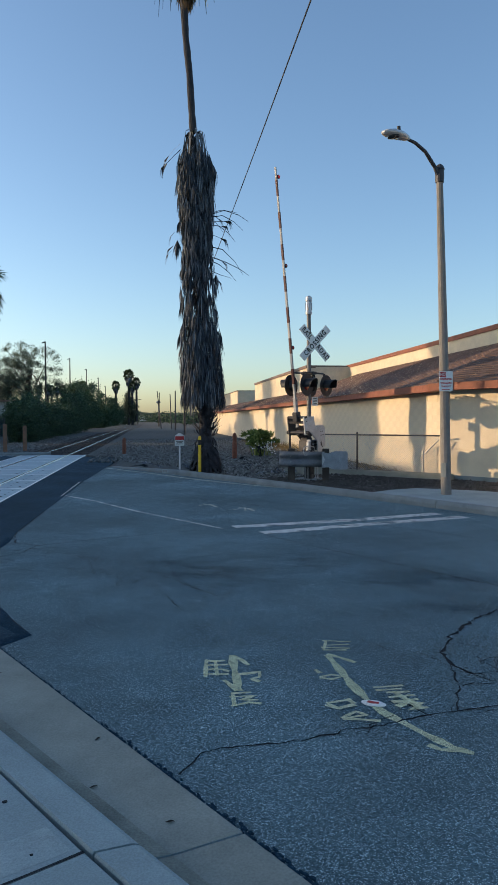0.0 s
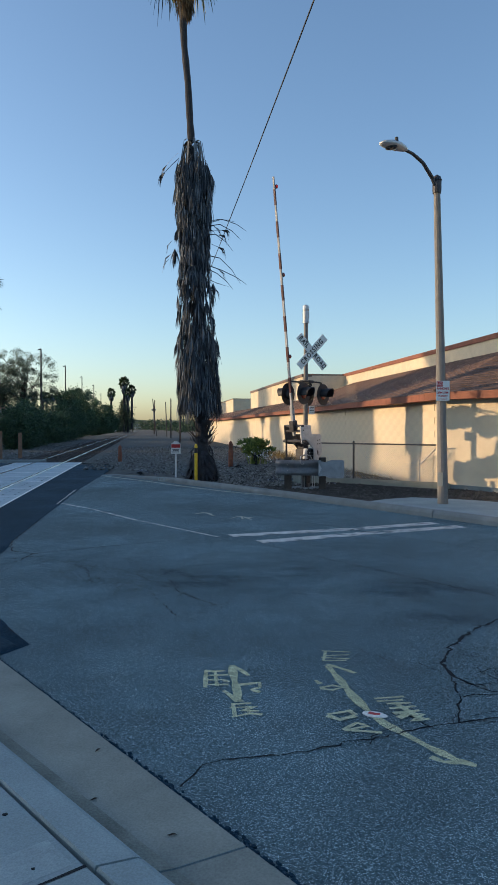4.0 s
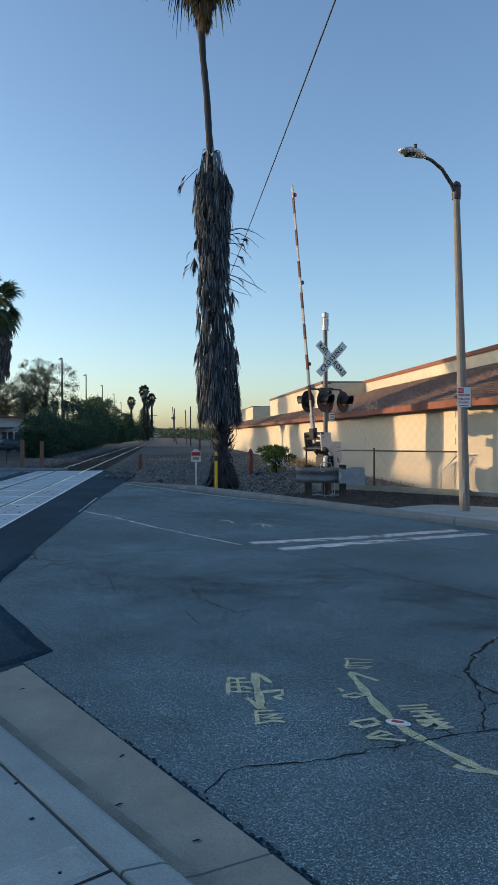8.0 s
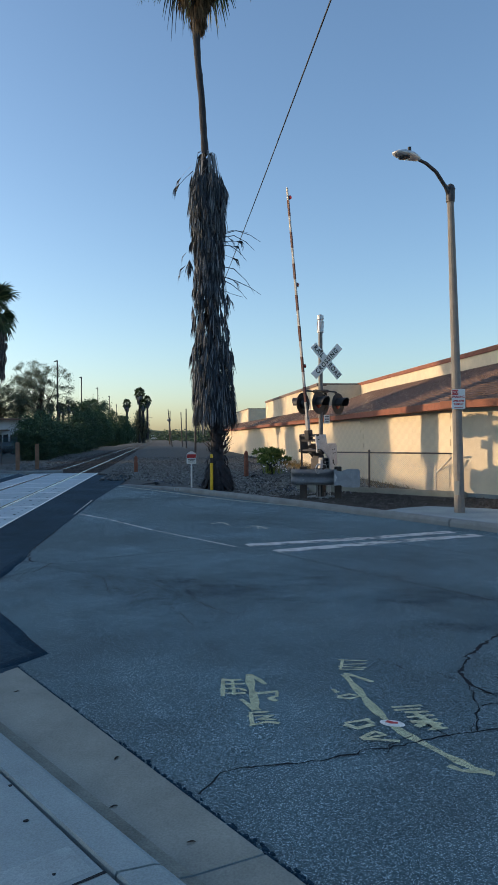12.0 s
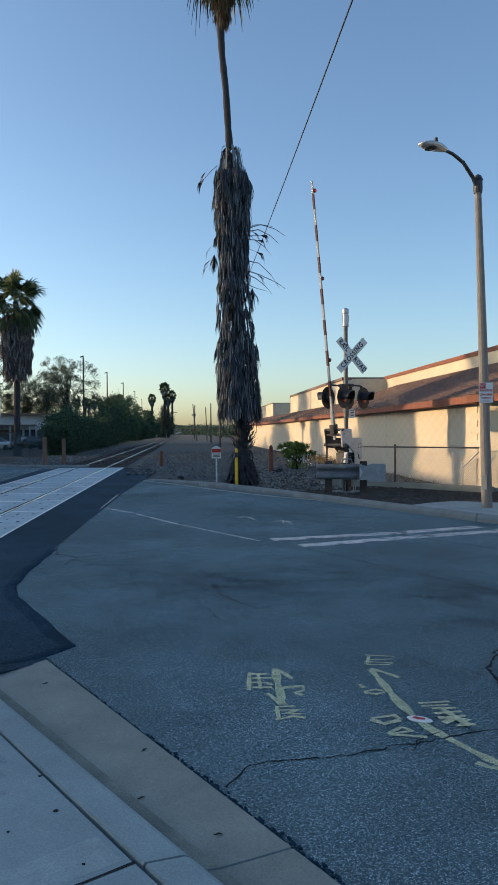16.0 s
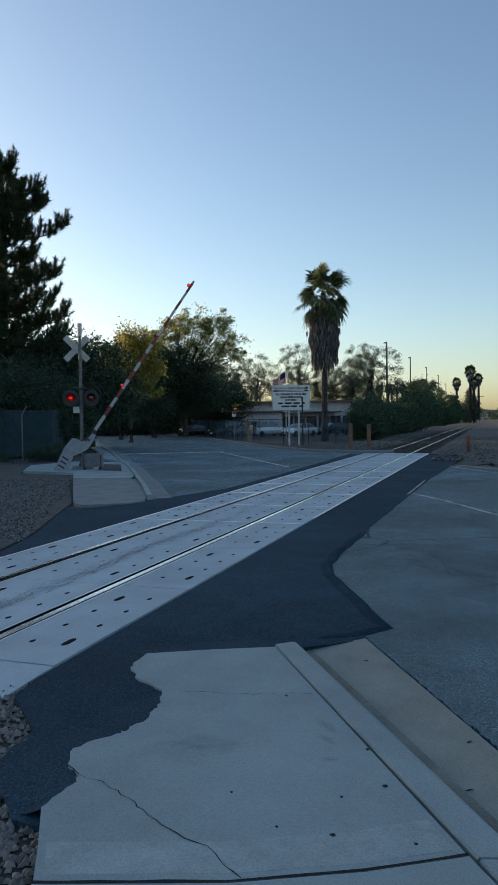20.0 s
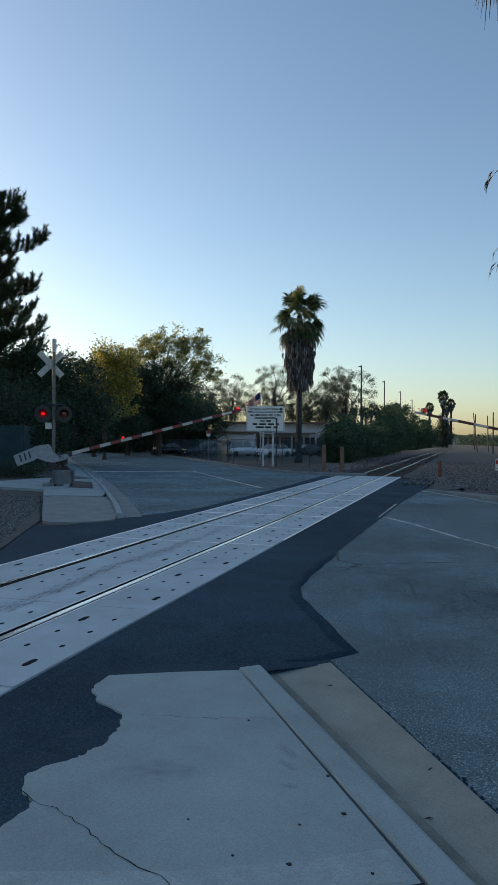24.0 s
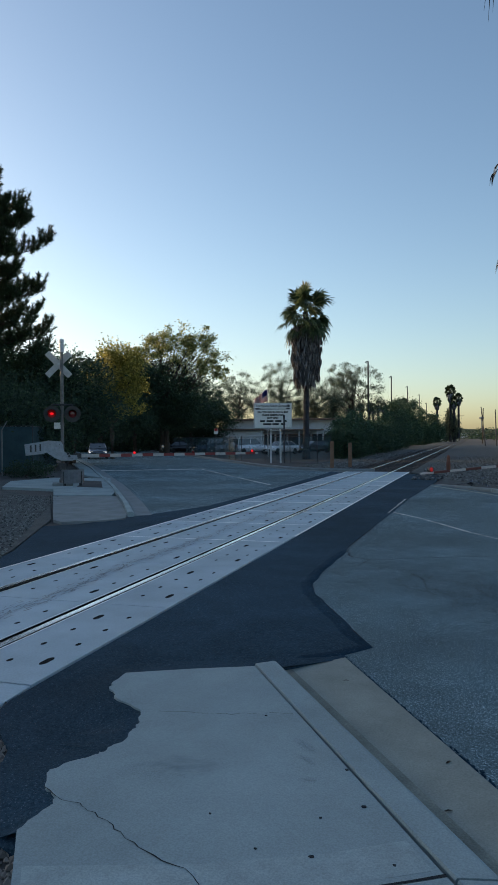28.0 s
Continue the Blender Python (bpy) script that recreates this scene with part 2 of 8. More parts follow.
def speckled(name, col, stone, amount=0.45, size=220.0, rough=0.9, patch=0.3, bump=0.5, spec=0.4):
    """Asphalt: a dark binder with pale and dark grit showing, and large worn patches."""
    mt = bpy.data.materials.new(name)
    mt.use_nodes = True
    nt = mt.node_tree
    b = nt.nodes["Principled BSDF"]
    b.inputs["Roughness"].default_value = rough
    b.inputs["Specular IOR Level"].default_value = spec
    co = nt.nodes.new("ShaderNodeTexCoord")
    vo = nt.nodes.new("ShaderNodeTexVoronoi")
    vo.inputs["Scale"].default_value = size
    big = nt.nodes.new("ShaderNodeTexNoise")
    big.inputs["Scale"].default_value, big.inputs["Detail"].default_value = 0.35, 6
    mid = nt.nodes.new("ShaderNodeTexNoise")
    mid.inputs["Scale"].default_value, mid.inputs["Detail"].default_value = 60, 5
    blot = nt.nodes.new("ShaderNodeTexNoise")
    blot.inputs["Scale"].default_value, blot.inputs["Detail"].default_value, blot.inputs["Distortion"].default_value = 1.7, 6, 0.8
    for nd in (vo, big, mid, blot):
        nt.links.new(co.outputs["Object"], nd.inputs["Vector"])
    grit = nt.nodes.new("ShaderNodeMix")
    grit.data_type = "RGBA"
    grit.inputs["A"].default_value, grit.inputs["B"].default_value = (*col, 1), (*stone, 1)
    sep = nt.nodes.new("ShaderNodeSeparateColor")
    nt.links.new(vo.outputs["Color"], sep.inputs["Color"])
    mr = nt.nodes.new("ShaderNodeMapRange")
    mr.inputs["From Min"].default_value, mr.inputs["From Max"].default_value = 1 - amount, 1.0
    nt.links.new(sep.outputs["Red"], mr.inputs["Value"])
    nt.links.new(mr.outputs["Result"], grit.inputs["Factor"])
    m1 = nt.nodes.new("ShaderNodeMapRange")
    m1.inputs["From Min"].default_value, m1.inputs["From Max"].default_value = 0.35, 0.65
    m1.inputs["To Min"].default_value, m1.inputs["To Max"].default_value = 1 - patch, 1 + patch
    nt.links.new(big.outputs["Fac"], m1.inputs["Value"])
    m2 = nt.nodes.new("ShaderNodeMapRange")
    m2.inputs["From Min"].default_value, m2.inputs["From Max"].default_value = 0.3, 0.7
    m2.inputs["To Min"].default_value, m2.inputs["To Max"].default_value = 0.62, 1.34
    nt.links.new(mid.outputs["Fac"], m2.inputs["Value"])
    m4 = nt.nodes.new("ShaderNodeMapRange")
    m4.inputs["From Min"].default_value, m4.inputs["From Max"].default_value = 0.35, 0.65
    m4.inputs["To Min"].default_value, m4.inputs["To Max"].default_value = 1 - patch * 0.45, 1 + patch * 0.45
    nt.links.new(blot.outputs["Fac"], m4.inputs["Value"])
    m5 = nt.nodes.new("ShaderNodeMath")
    m5.operation = "MULTIPLY"
    nt.links.new(m1.outputs["Result"], m5.inputs[0])
    nt.links.new(m4.outputs["Result"], m5.inputs[1])
    mm = nt.nodes.new("ShaderNodeMath")
    mm.operation = "MULTIPLY"
    nt.links.new(m5.outputs["Value"], mm.inputs[0])
    nt.links.new(m2.outputs["Result"], mm.inputs[1])
    sc = nt.nodes.new("ShaderNodeVectorMath")
    sc.operation = "SCALE"
    nt.links.new(grit.outputs["Result"], sc.inputs[0])
    nt.links.new(mm.outputs["Value"], sc.inputs["Scale"])
    nt.links.new(sc.outputs["Vector"], b.inputs["Base Color"])
    bp = nt.nodes.new("ShaderNodeBump")
    bp.inputs["Strength"].default_value, bp.inputs["Distance"].default_value = bump, 0.006
    nt.links.new(vo.outputs["Distance"], bp.inputs["Height"])
    nt.links.new(bp.outputs["Normal"], b.inputs["Normal"])
    return mt


def glowing(name, col, strength, base=(0.3, 0.01, 0.01)):
    mt = bpy.data.materials.new(name)
    mt.use_nodes = True
    b = mt.node_tree.nodes["Principled BSDF"]
    b.inputs["Base Color"].default_value = (*base, 1)
    b.inputs["Roughness"].default_value = 0.5
    b.inputs["Emission Color"].default_value = (*col, 1)
    b.inputs["Emission Strength"].default_value = strength
    return mt


M = dict(
    dirt=material("packed_dirt", (0.055, 0.052, 0.05), 0.95, var=0.35, scale=0.35, fine=30, fine_var=0.3, bump=0.6),
    gravel=material("gravel_bed", (0.058, 0.066, 0.064), 0.95, var=0.4, scale=2.0, fine=45, fine_var=0.45, bump=1.0),
    ballast=material("dark_ballast", (0.03, 0.027, 0.025), 0.95, var=0.4, scale=3, fine=45, fine_var=0.45, bump=1.0),
    stone=material("loose_stone", (0.20, 0.18, 0.16), 0.9, var=0.2, scale=20, fine=120, bump=0.3, per_island=0.45),
    ballast_stone=material("ballast_stone", (0.04, 0.036, 0.034), 0.9, var=0.2, scale=20, fine=120, bump=0.3, per_island=0.5),
    verge_stone=material("verge_stone", (0.113, 0.122, 0.117), 0.9, var=0.2, scale=20, fine=120, bump=0.3, per_island=0.85),
    mulch=material("dry_mulch", (0.046, 0.045, 0.041), 0.95, var=0.4, scale=3, fine=50, fine_var=0.4, bump=1.0),
    asphalt=speckled("old_asphalt", (0.072, 0.121, 0.137), (0.42, 0.55, 0.59), 0.28, 195, patch=0.24, rough=0.85, spec=0.22),
    patch=speckled("new_asphalt", (0.024, 0.053, 0.078), (0.085, 0.135, 0.175), 0.10, 170, patch=0.22, rough=0.9, spec=0.1),
    patch_edge=speckled("rolled_asphalt_edge", (0.014, 0.038, 0.062), (0.06, 0.10, 0.14), 0.10, 170, patch=0.25, rough=0.9, spec=0.08),
    tar=material("crack_tar", (0.004, 0.008, 0.012), 0.95, var=0.3, scale=8, fine=80, bump=0.4),
    walk=material("pavement_concrete", (0.264, 0.328, 0.335), 0.9, var=0.16, scale=1.1, fine=110, fine_var=0.14, bump=0.15),
    band=material("trowelled_concrete", (0.305, 0.368, 0.372), 0.9, var=0.14, scale=6, fine=120, fine_var=0.16, bump=0.2),
    gutter=material("gutter_concrete", (0.232, 0.25, 0.222), 0.9, var=0.2, scale=1.4, fine=90, fine_var=0.14, bump=0.2),
    kerb=material("kerb_concrete", (0.185, 0.212, 0.218), 0.9, var=0.18, scale=2.2, fine=70, fine_var=0.10, bump=0.25),
    panel=material("crossing_concrete", (0.388, 0.468, 0.508), 0.85, var=0.12, scale=1.2, fine=60, fine_var=0.08, bump=0.15, per_object=0.05),
    panel_edge=material("panel_steel_edge", (0.9, 0.89, 0.87), 0.35, 0.6, var=0.08, scale=5, bump=0.03),
    rubber=material("flange_rubber", (0.012, 0.012, 0.012), 0.95, var=0.3, scale=6, spec=0.1),
    rail_top=material("polished_rail", (0.92, 0.91, 0.90), 0.25, 1.0, var=0.06, scale=3, bump=0.02),
    rail=material("rusty_rail", (0.03, 0.025, 0.022), 0.8, 0.2, var=0.3, scale=6, fine=80, fine_var=0.2),
    sleeper=material("creosote_timber", (0.05, 0.042, 0.035), 0.9, var=0.3, scale=5, per_object=0.3),
    paint=material("road_paint", (0.62, 0.62, 0.58), 0.8, var=0.25, scale=9, fine=120, fine_var=0.25, bump=0.3),
    spray=material("spray_paint_yellow", (0.58, 0.60, 0.37), 0.85, var=0.25, scale=14, fine=170, fine_var=0.35, bump=0.3),
    stucco=material("cream_stucco", (0.64, 0.545, 0.395), 0.92, var=0.10, scale=1.5, fine=45, fine_var=0.10, bump=0.5),
    block=material("painted_block", (0.65, 0.565, 0.415), 0.9, var=0.06, scale=1.5, fine=55, fine_var=0.06, bump=0.3),
    fascia=material("redwood_fascia", (0.22, 0.075, 0.04), 0.75, var=0.2, scale=4, fine=40),
    shingle=material("brown_shingle", (0.105, 0.062, 0.045), 0.9, var=0.3, scale=3, fine=50, fine_var=0.25, bump=0.5, per_object=0.25, per_island=0.3),
    coping=material("metal_coping", (0.16, 0.10, 0.075), 0.6, var=0.15, scale=3),
    steel=material("galvanised_steel", (0.46, 0.47, 0.47), 0.45, 0.7, var=0.15, scale=10, fine=60, bump=0.1),
    mast=material("weathered_mast", (0.15, 0.145, 0.14), 0.6, 0.3, var=0.2, scale=9, bump=0.1),
    pipe=material("dull_pipe", (0.20, 0.205, 0.21), 0.6, 0.4, var=0.2, scale=10),
    alu=material("weathered_aluminium", (0.52, 0.53, 0.54), 0.5, 0.35, var=0.14, scale=8, bump=0.1),
    pole=material("pole_concrete", (0.21, 0.195, 0.175), 0.85, var=0.12, scale=5, fine=120, fine_var=0.12),
    black=material("black_paint", (0.016, 0.016, 0.017), 0.5, var=0.3, scale=10, bump=0.1),
    darksteel=material("dark_steel", (0.06, 0.06, 0.065), 0.55, 0.6, var=0.3, scale=10),
    white=material("white_sheeting", (0.74, 0.74, 0.71), 0.5, var=0.06, scale=6, bump=0.05),
    arm_white=material("weathered_white_arm", (0.42, 0.41, 0.39), 0.6, var=0.15, scale=5, bump=0.05),
    galv=material("dull_galvanised_rail", (0.27, 0.295, 0.325), 0.5, 0.25, var=0.15, scale=7, fine=60, bump=0.08),
    old_red=material("faded_dark_red", (0.085, 0.022, 0.02), 0.6, var=0.25, scale=6, bump=0.05),
    dirt_band=material("gutter_silt", (0.180, 0.188, 0.158), 0.95, var=0.3, scale=2.2, fine=80, fine_var=0.2, bump=0.25),
    red=material("red_sheeting", (0.19, 0.022, 0.022), 0.45, var=0.12, scale=6, bump=0.05),
    letter=material("black_lettering", (0.012, 0.012, 0.012), 0.6, var=0.1, bump=0),
    redletter=material("red_lettering", (0.45, 0.03, 0.03), 0.6, var=0.1, bump=0),
    yellow=material("yellow_marker", (0.75, 0.50, 0.02), 0.5, var=0.12, scale=8, bump=0.05),
    lens_off=material("dark_red_lens", (0.17, 0.010, 0.010), 0.18, var=0.1, bump=0.0, spec=0.6),
    rust_post=material("rusted_post", (0.20, 0.08, 0.05), 0.9, var=0.35, scale=8, fine=60, fine_var=0.25),
    wood_post=material("weathered_timber", (0.22, 0.13, 0.085), 0.9, var=0.25, scale=6, fine=60, fine_var=0.2),
    bark=material("tree_bark", (0.06, 0.047, 0.037), 0.95, var=0.35, scale=6, fine=40, fine_var=0.3, bump=0.8),
    palm_bark=material("palm_bark", (0.030, 0.032, 0.038), 0.95, var=0.3, scale=5, fine=30, fine_var=0.3, bump=0.9),
    wire=material("cable_sheath", (0.012, 0.012, 0.014), 0.6, var=0.1, bump=0),
    glass=material("window_glass", (0.03, 0.04, 0.05), 0.06, var=0.1, bump=0, spec=0.8),
    tyre=material("tyre_rubber", (0.015, 0.015, 0.015), 0.85, var=0.2, bump=0.1),
    soot=material("oily_concrete", (0.23, 0.25, 0.26), 0.8, var=0.35, scale=6, fine=40, fine_var=0.3),
    tarp=material("green_windscreen", (0.045, 0.098, 0.115), 0.85, var=0.2, scale=1.5, fine=90, fine_var=0.15, bump=0.2),
)
M["lens_on"] = glowing("lit_red_lens", (1.0, 0.008, 0.016), 0.55)
M["lens_lit"] = glowing("glowing_red_glass", (1.0, 0.008, 0.008), 0.03, (0.17, 0.01, 0.01))
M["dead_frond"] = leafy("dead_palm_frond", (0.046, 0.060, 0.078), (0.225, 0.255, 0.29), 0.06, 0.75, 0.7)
M["dry_frond"] = leafy("grey_brown_frond", (0.125, 0.118, 0.118), (0.30, 0.29, 0.29), 0.15, 0.8, 0.5)
M["brown_frond"] = leafy("brown_palm_frond", (0.12, 0.085, 0.05), (0.26, 0.18, 0.10), 0.25, 0.8, 0.5)
M["frond"] = leafy("green_palm_frond", (0.055, 0.085, 0.04), (0.15, 0.18, 0.08), 0.35, 0.45)
M["bush_frond"] = leafy("bright_bush_frond", (0.14, 0.20, 0.05), (0.30, 0.33, 0.09), 0.45, 0.5)
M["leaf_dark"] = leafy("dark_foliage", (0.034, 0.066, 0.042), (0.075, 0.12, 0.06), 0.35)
# gold that stands in for low sunlight on the leaves
M["leaf_gold"] = leafy("sunlit_gold_foliage", (0.26, 0.24, 0.06), (0.62, 0.54, 0.14), 0.6)
# sycamore top: evening sunlight put into the leaf colour
M["leaf_olive"] = leafy("sunlit_olive_foliage", (0.20, 0.22, 0.075), (0.62, 0.58, 0.21), 0.6)
M["leaf_hedge"] = leafy("hedge_foliage", (0.032, 0.074, 0.046), (0.10, 0.165, 0.08), 0.35)
M["leaf_pale"] = leafy("pale_foliage", (0.070, 0.098, 0.070), (0.18, 0.205, 0.135), 0.45)
M["needle"] = leafy("pine_needles", (0.03, 0.05, 0.022), (0.05, 0.075, 0.03), 0.2)
M["grass"] = leafy("dry_grass", (0.20, 0.15, 0.07), (0.34, 0.25, 0.12), 0.3, 0.8)
# road paint is worn through to the grit in places
wp = M["paint"].node_tree
wnz = wp.nodes.new("ShaderNodeTexNoise")
wnz.inputs["Scale"].default_value, wnz.inputs["Detail"].default_value, wnz.inputs["Roughness"].default_value = 9, 8, 0.75
wmap = wp.nodes.new("ShaderNodeMapRange")
wmap.inputs["From Min"].default_value, wmap.inputs["From Max"].default_value = 0.40, 0.50
wmap.inputs["To Min"].default_value, wmap.inputs["To Max"].default_value = 0.12, 0.95
wp.links.new(wnz.outputs["Fac"], wmap.inputs["Value"])
wp.links.new(wmap.outputs["Result"], wp.nodes["Principled BSDF"].inputs["Alpha"])


def stain_material(name, col, strength):
    """A soft-edged blot: dark in the middle of its disc, broken up by noise."""
    mt = material(name, col, 0.9, var=0.2, scale=3, bump=0)
    nt = mt.node_tree
    tc = nt.nodes.new("ShaderNodeTexCoord")
    ln = nt.nodes.new("ShaderNodeVectorMath")
    ln.operation = "LENGTH"
    nz = nt.nodes.new("ShaderNodeTexNoise")
    nz.inputs["Scale"].default_value, nz.inputs["Detail"].default_value = 2.6, 8
    fall = nt.nodes.new("ShaderNodeMapRange")
    fall.inputs["From Min"].default_value, fall.inputs["From Max"].default_value = 1.0, 0.15
    fall.inputs["To Min"].default_value, fall.inputs["To Max"].default_value = 0.0, strength
    brk = nt.nodes.new("ShaderNodeMapRange")
    brk.inputs["From Min"].default_value, brk.inputs["From Max"].default_value = 0.3, 0.65
    mul = nt.nodes.new("ShaderNodeMath")
    mul.operation = "MULTIPLY"
    nt.links.new(tc.outputs["Object"], ln.inputs[0])
    nt.links.new(tc.outputs["Object"], nz.inputs["Vector"])
    nt.links.new(ln.outputs["Value"], fall.inputs["Value"])
    nt.links.new(nz.outputs["Fac"], brk.inputs["Value"])
    nt.links.new(fall.outputs["Result"], mul.inputs[0])
    nt.links.new(brk.outputs["Result"], mul.inputs[1])
    nt.links.new(mul.outputs["Value"], nt.nodes["Principled BSDF"].inputs["Alpha"])
    return mt


M["faded"] = material("faded_paint", (0.40, 0.41, 0.34), 0.85, var=0.3, scale=9, fine=120, fine_var=0.3, bump=0.2)
M["oil"] = stain_material("oily_tyre_grime", (0.012, 0.034, 0.048), 0.28)
M["silt"] = stain_material("pale_road_dust", (0.30, 0.33, 0.34), 0.30)
M["screen_mesh"] = material("blue_green_mesh_screen", (0.05, 0.11, 0.13), 0.85, var=0.2, scale=1.5, fine=90, bump=0.1)
M["screen_mesh"].node_tree.nodes["Principled BSDF"].inputs["Alpha"].default_value = 0.3
# sprayed paint lets the grit show through
sp = M["spray"].node_tree
sn = sp.nodes.new("ShaderNodeTexNoise")
sn.inputs["Scale"].default_value, sn.inputs["Detail"].default_value = 130, 4
sr_map = sp.nodes.new("ShaderNodeMapRange")
sr_map.inputs["From Min"].default_value, sr_map.inputs["From Max"].default_value = 0.38, 0.54
sr_map.inputs["To Min"].default_value, sr_map.inputs["To Max"].default_value = 0.22, 1.0
sp.links.new(sn.outputs["Fac"], sr_map.inputs["Value"])
sp.links.new(sr_map.outputs["Result"], sp.nodes["Principled BSDF"].inputs["Alpha"])

# ---------------------------------------------------------------- ground, street and pavements
def structure(ob, label):
    return tagged(ob, label, "", "", "structure")


bm = bm_new()
slab(bm, [(-2500, -800), (2500, -800), (2500, 4000), (-2500, 4000)], -0.5, -0.03)
structure(part("ground", bm, M["dirt"]), "bare brown packed dirt reaching to the horizon")

# old asphalt of the street, across the railway and on to the far side
KERB_FAR = [P(-60, 9.6), P(-10, 11.0), P(4.0, 11.65), P(7.5, 11.95), P(15.6, 12.5), P(24.7, 12.75)]
STREET = [P(-60, 2.15), P(6.2, 2.15), P(11.0, 1.7), P(17.0, 1.1), P(23.9, 1.02), P(28, 0.92), P(38, 0.42), P(61, -1.0), P(150, -5.6),
          P(150, 5.5), P(102, 8.2), P(63, 10.0), P(44.4, 10.5), P(39, 11.2), P(36, 12.6), P(30, 12.9), P(24.7, 12.75)] + KERB_FAR[-2::-1]
bm = bm_new()
slab(bm, STREET, -0.25, 0.0)
structure(part("road", bm, M["asphalt"]), "cracked grey old asphalt street with worn grit")

# darker new asphalt on both sides of the railway
APRON = [(-2.30, 5.20), (-1.80, 5.74), (-1.64, 6.06), (-1.93, 6.48), (-2.36, 7.14), (-2.83, 7.82), (-3.08, 8.40), (-3.25, 9.3), (-3.42, 10.6),
         (-3.60, 11.5), (-3.9, 13.8), (-4.35, 17.4), (-4.85, 21.1), (-5.45, 27.0), (-6.2, 33.5), (-7.2, 34.6), T(34.6, 1.62), T(3.6, 1.62), (-3.45, 3.5),
         (-3.2, 3.33), (-2.98, 3.18), (-2.78, 2.87), (-2.62, 2.6), (-2.36, 2.41), (-2.16, 2.42), (-2.19, 2.66), (-2.34, 2.78), (-2.44, 2.93), (-2.36, 3.16), (-2.32, 3.43),
         (-2.46, 3.76), (-2.90, 4.05), (-3.0, 4.37)]
bm = bm_new()
slab(bm, APRON, -0.2, 0.006)
structure(part("asphalt_apron", bm, M["patch"]), "smooth dark new asphalt patch along the rails")
# its raised, rounded border
bm = bm_new()
rows = []
lip = []
for a, b in zip(APRON[:9], APRON[1:10]):
    n = max(1, int((Vector(b) - Vector(a)).length / 0.25))
    lip += [Vector(a).lerp(Vector(b), k / n) for k in range(n)]
for i, p in enumerate(lip):
    d = (lip[min(i + 2, len(lip) - 1)] - lip[max(i - 2, 0)]).normalized()
    n = Vector((-d.y, d.x))
    wob = 0.012 * math.sin(i * 1.7) + 0.008 * math.sin(i * 3.1)
    rows.append([bm.verts.new((*(p + n * (o + wob)), z)) for o, z in ((-0.02, 0.0005), (0.0, 0.014), (0.02, 0.023), (0.055, 0.025), (0.09, 0.017), (0.13, 0.0045))])
    rise = min(1.0, i / 4, (len(lip) - 1 - i) / 6)
    for v in rows[-1]:
        v.co.z = 0.003 + (v.co.z - 0.003) * rise
for a, b in zip(rows, rows[1:]):
    for k in range(5):
        bm.faces.new((a[k], a[k + 1], b[k + 1], b[k]))
bmesh.ops.recalc_face_normals(bm, faces=bm.faces)
structure(part("asphalt_apron", bm, M["patch_edge"], smooth=True), "raised rounded border of the new asphalt")
APRON2 = [T(2.5, -1.62), T(35.5, -1.62), (-12.5, 36.0), (-11.6, 31.0), (-10.94, 27.3), (-9.82, 20.7), (-9.25, 16.7), (-9.5, 14.5), (-9.6, 13.8), (-9.75, 12.7), (-9.9, 12.0), (-10.3, 11.6), (-8.41, 8.77), (-7.72, 7.4), (-7.3, 4.0)]
bm = bm_new()
slab(bm, APRON2, -0.2, 0.005)
structure(part("asphalt_apron", bm, M["patch"]), "smooth dark new asphalt patch beyond the rails")

# near pavement: slabs, kerb strip and gutter pan
WZ = 0.07
WALK_NEAR = [(-3.05, 4.44), (-3.02, 4.25), (-2.95, 4.11), (-2.78, 3.97), (-2.53, 3.88), (-2.44, 3.73), (-2.41, 3.66), (-2.39, 3.58), (-2.35, 3.47), (-2.37, 3.35), (-2.36, 3.28), (-2.39, 3.22), (-2.46, 3.09),
             (-2.49, 2.98), (-2.44, 2.90), (-2.38, 2.82), (-2.29, 2.78), (-2.23, 2.71), (-2.23, 2.57), (-2.22, 2.46), (-2.01, 2.22), (-1.87, 2.05), (-1.2, 2.385), (-0.76, 2.675), (-0.425, 2.945), (-2.238, 4.985), (-2.63, 4.74)]
wr = random.Random(77)
RAGGED = []
for i, p in enumerate(WALK_NEAR):
    q = WALK_NEAR[(i + 1) % len(WALK_NEAR)]
    RAGGED.append(p)
    if i < 19:
        for f in (0.25, 0.5, 0.75):
            RAGGED.append((p[0] + (q[0] - p[0]) * f + wr.gauss(0, 0.007), p[1] + (q[1] - p[1]) * f + wr.gauss(0, 0.007)))
bm = bm_new()
slab(bm, RAGGED, -0.2, WZ)
structure(part("pavement", bm, M["walk"]), "pale concrete pavement slab with a ragged broken edge")
bm = bm_new()
slab(bm, [(-1.86, 2.03), (-1.19, 2.365), (-0.75, 2.655), (-0.41, 2.93), P(1.0, 1.615), P(-7.0, 1.615), P(-7.0, -0.6), P(0.3, -0.6)], -0.2, WZ + 0.002)
structure(part("pavement", bm, M["walk"]), "pale concrete pavement slab beside the kerb")


def strip(name, a, b, c, d, za, zb, mat, label):
    """A sloping strip between the line a-b and the line c-d."""
    bm = bm_new()
    slab(bm, [a, b, d, c], -0.2, [za, zb, zb, za])
    return structure(part(name, bm, mat), label)


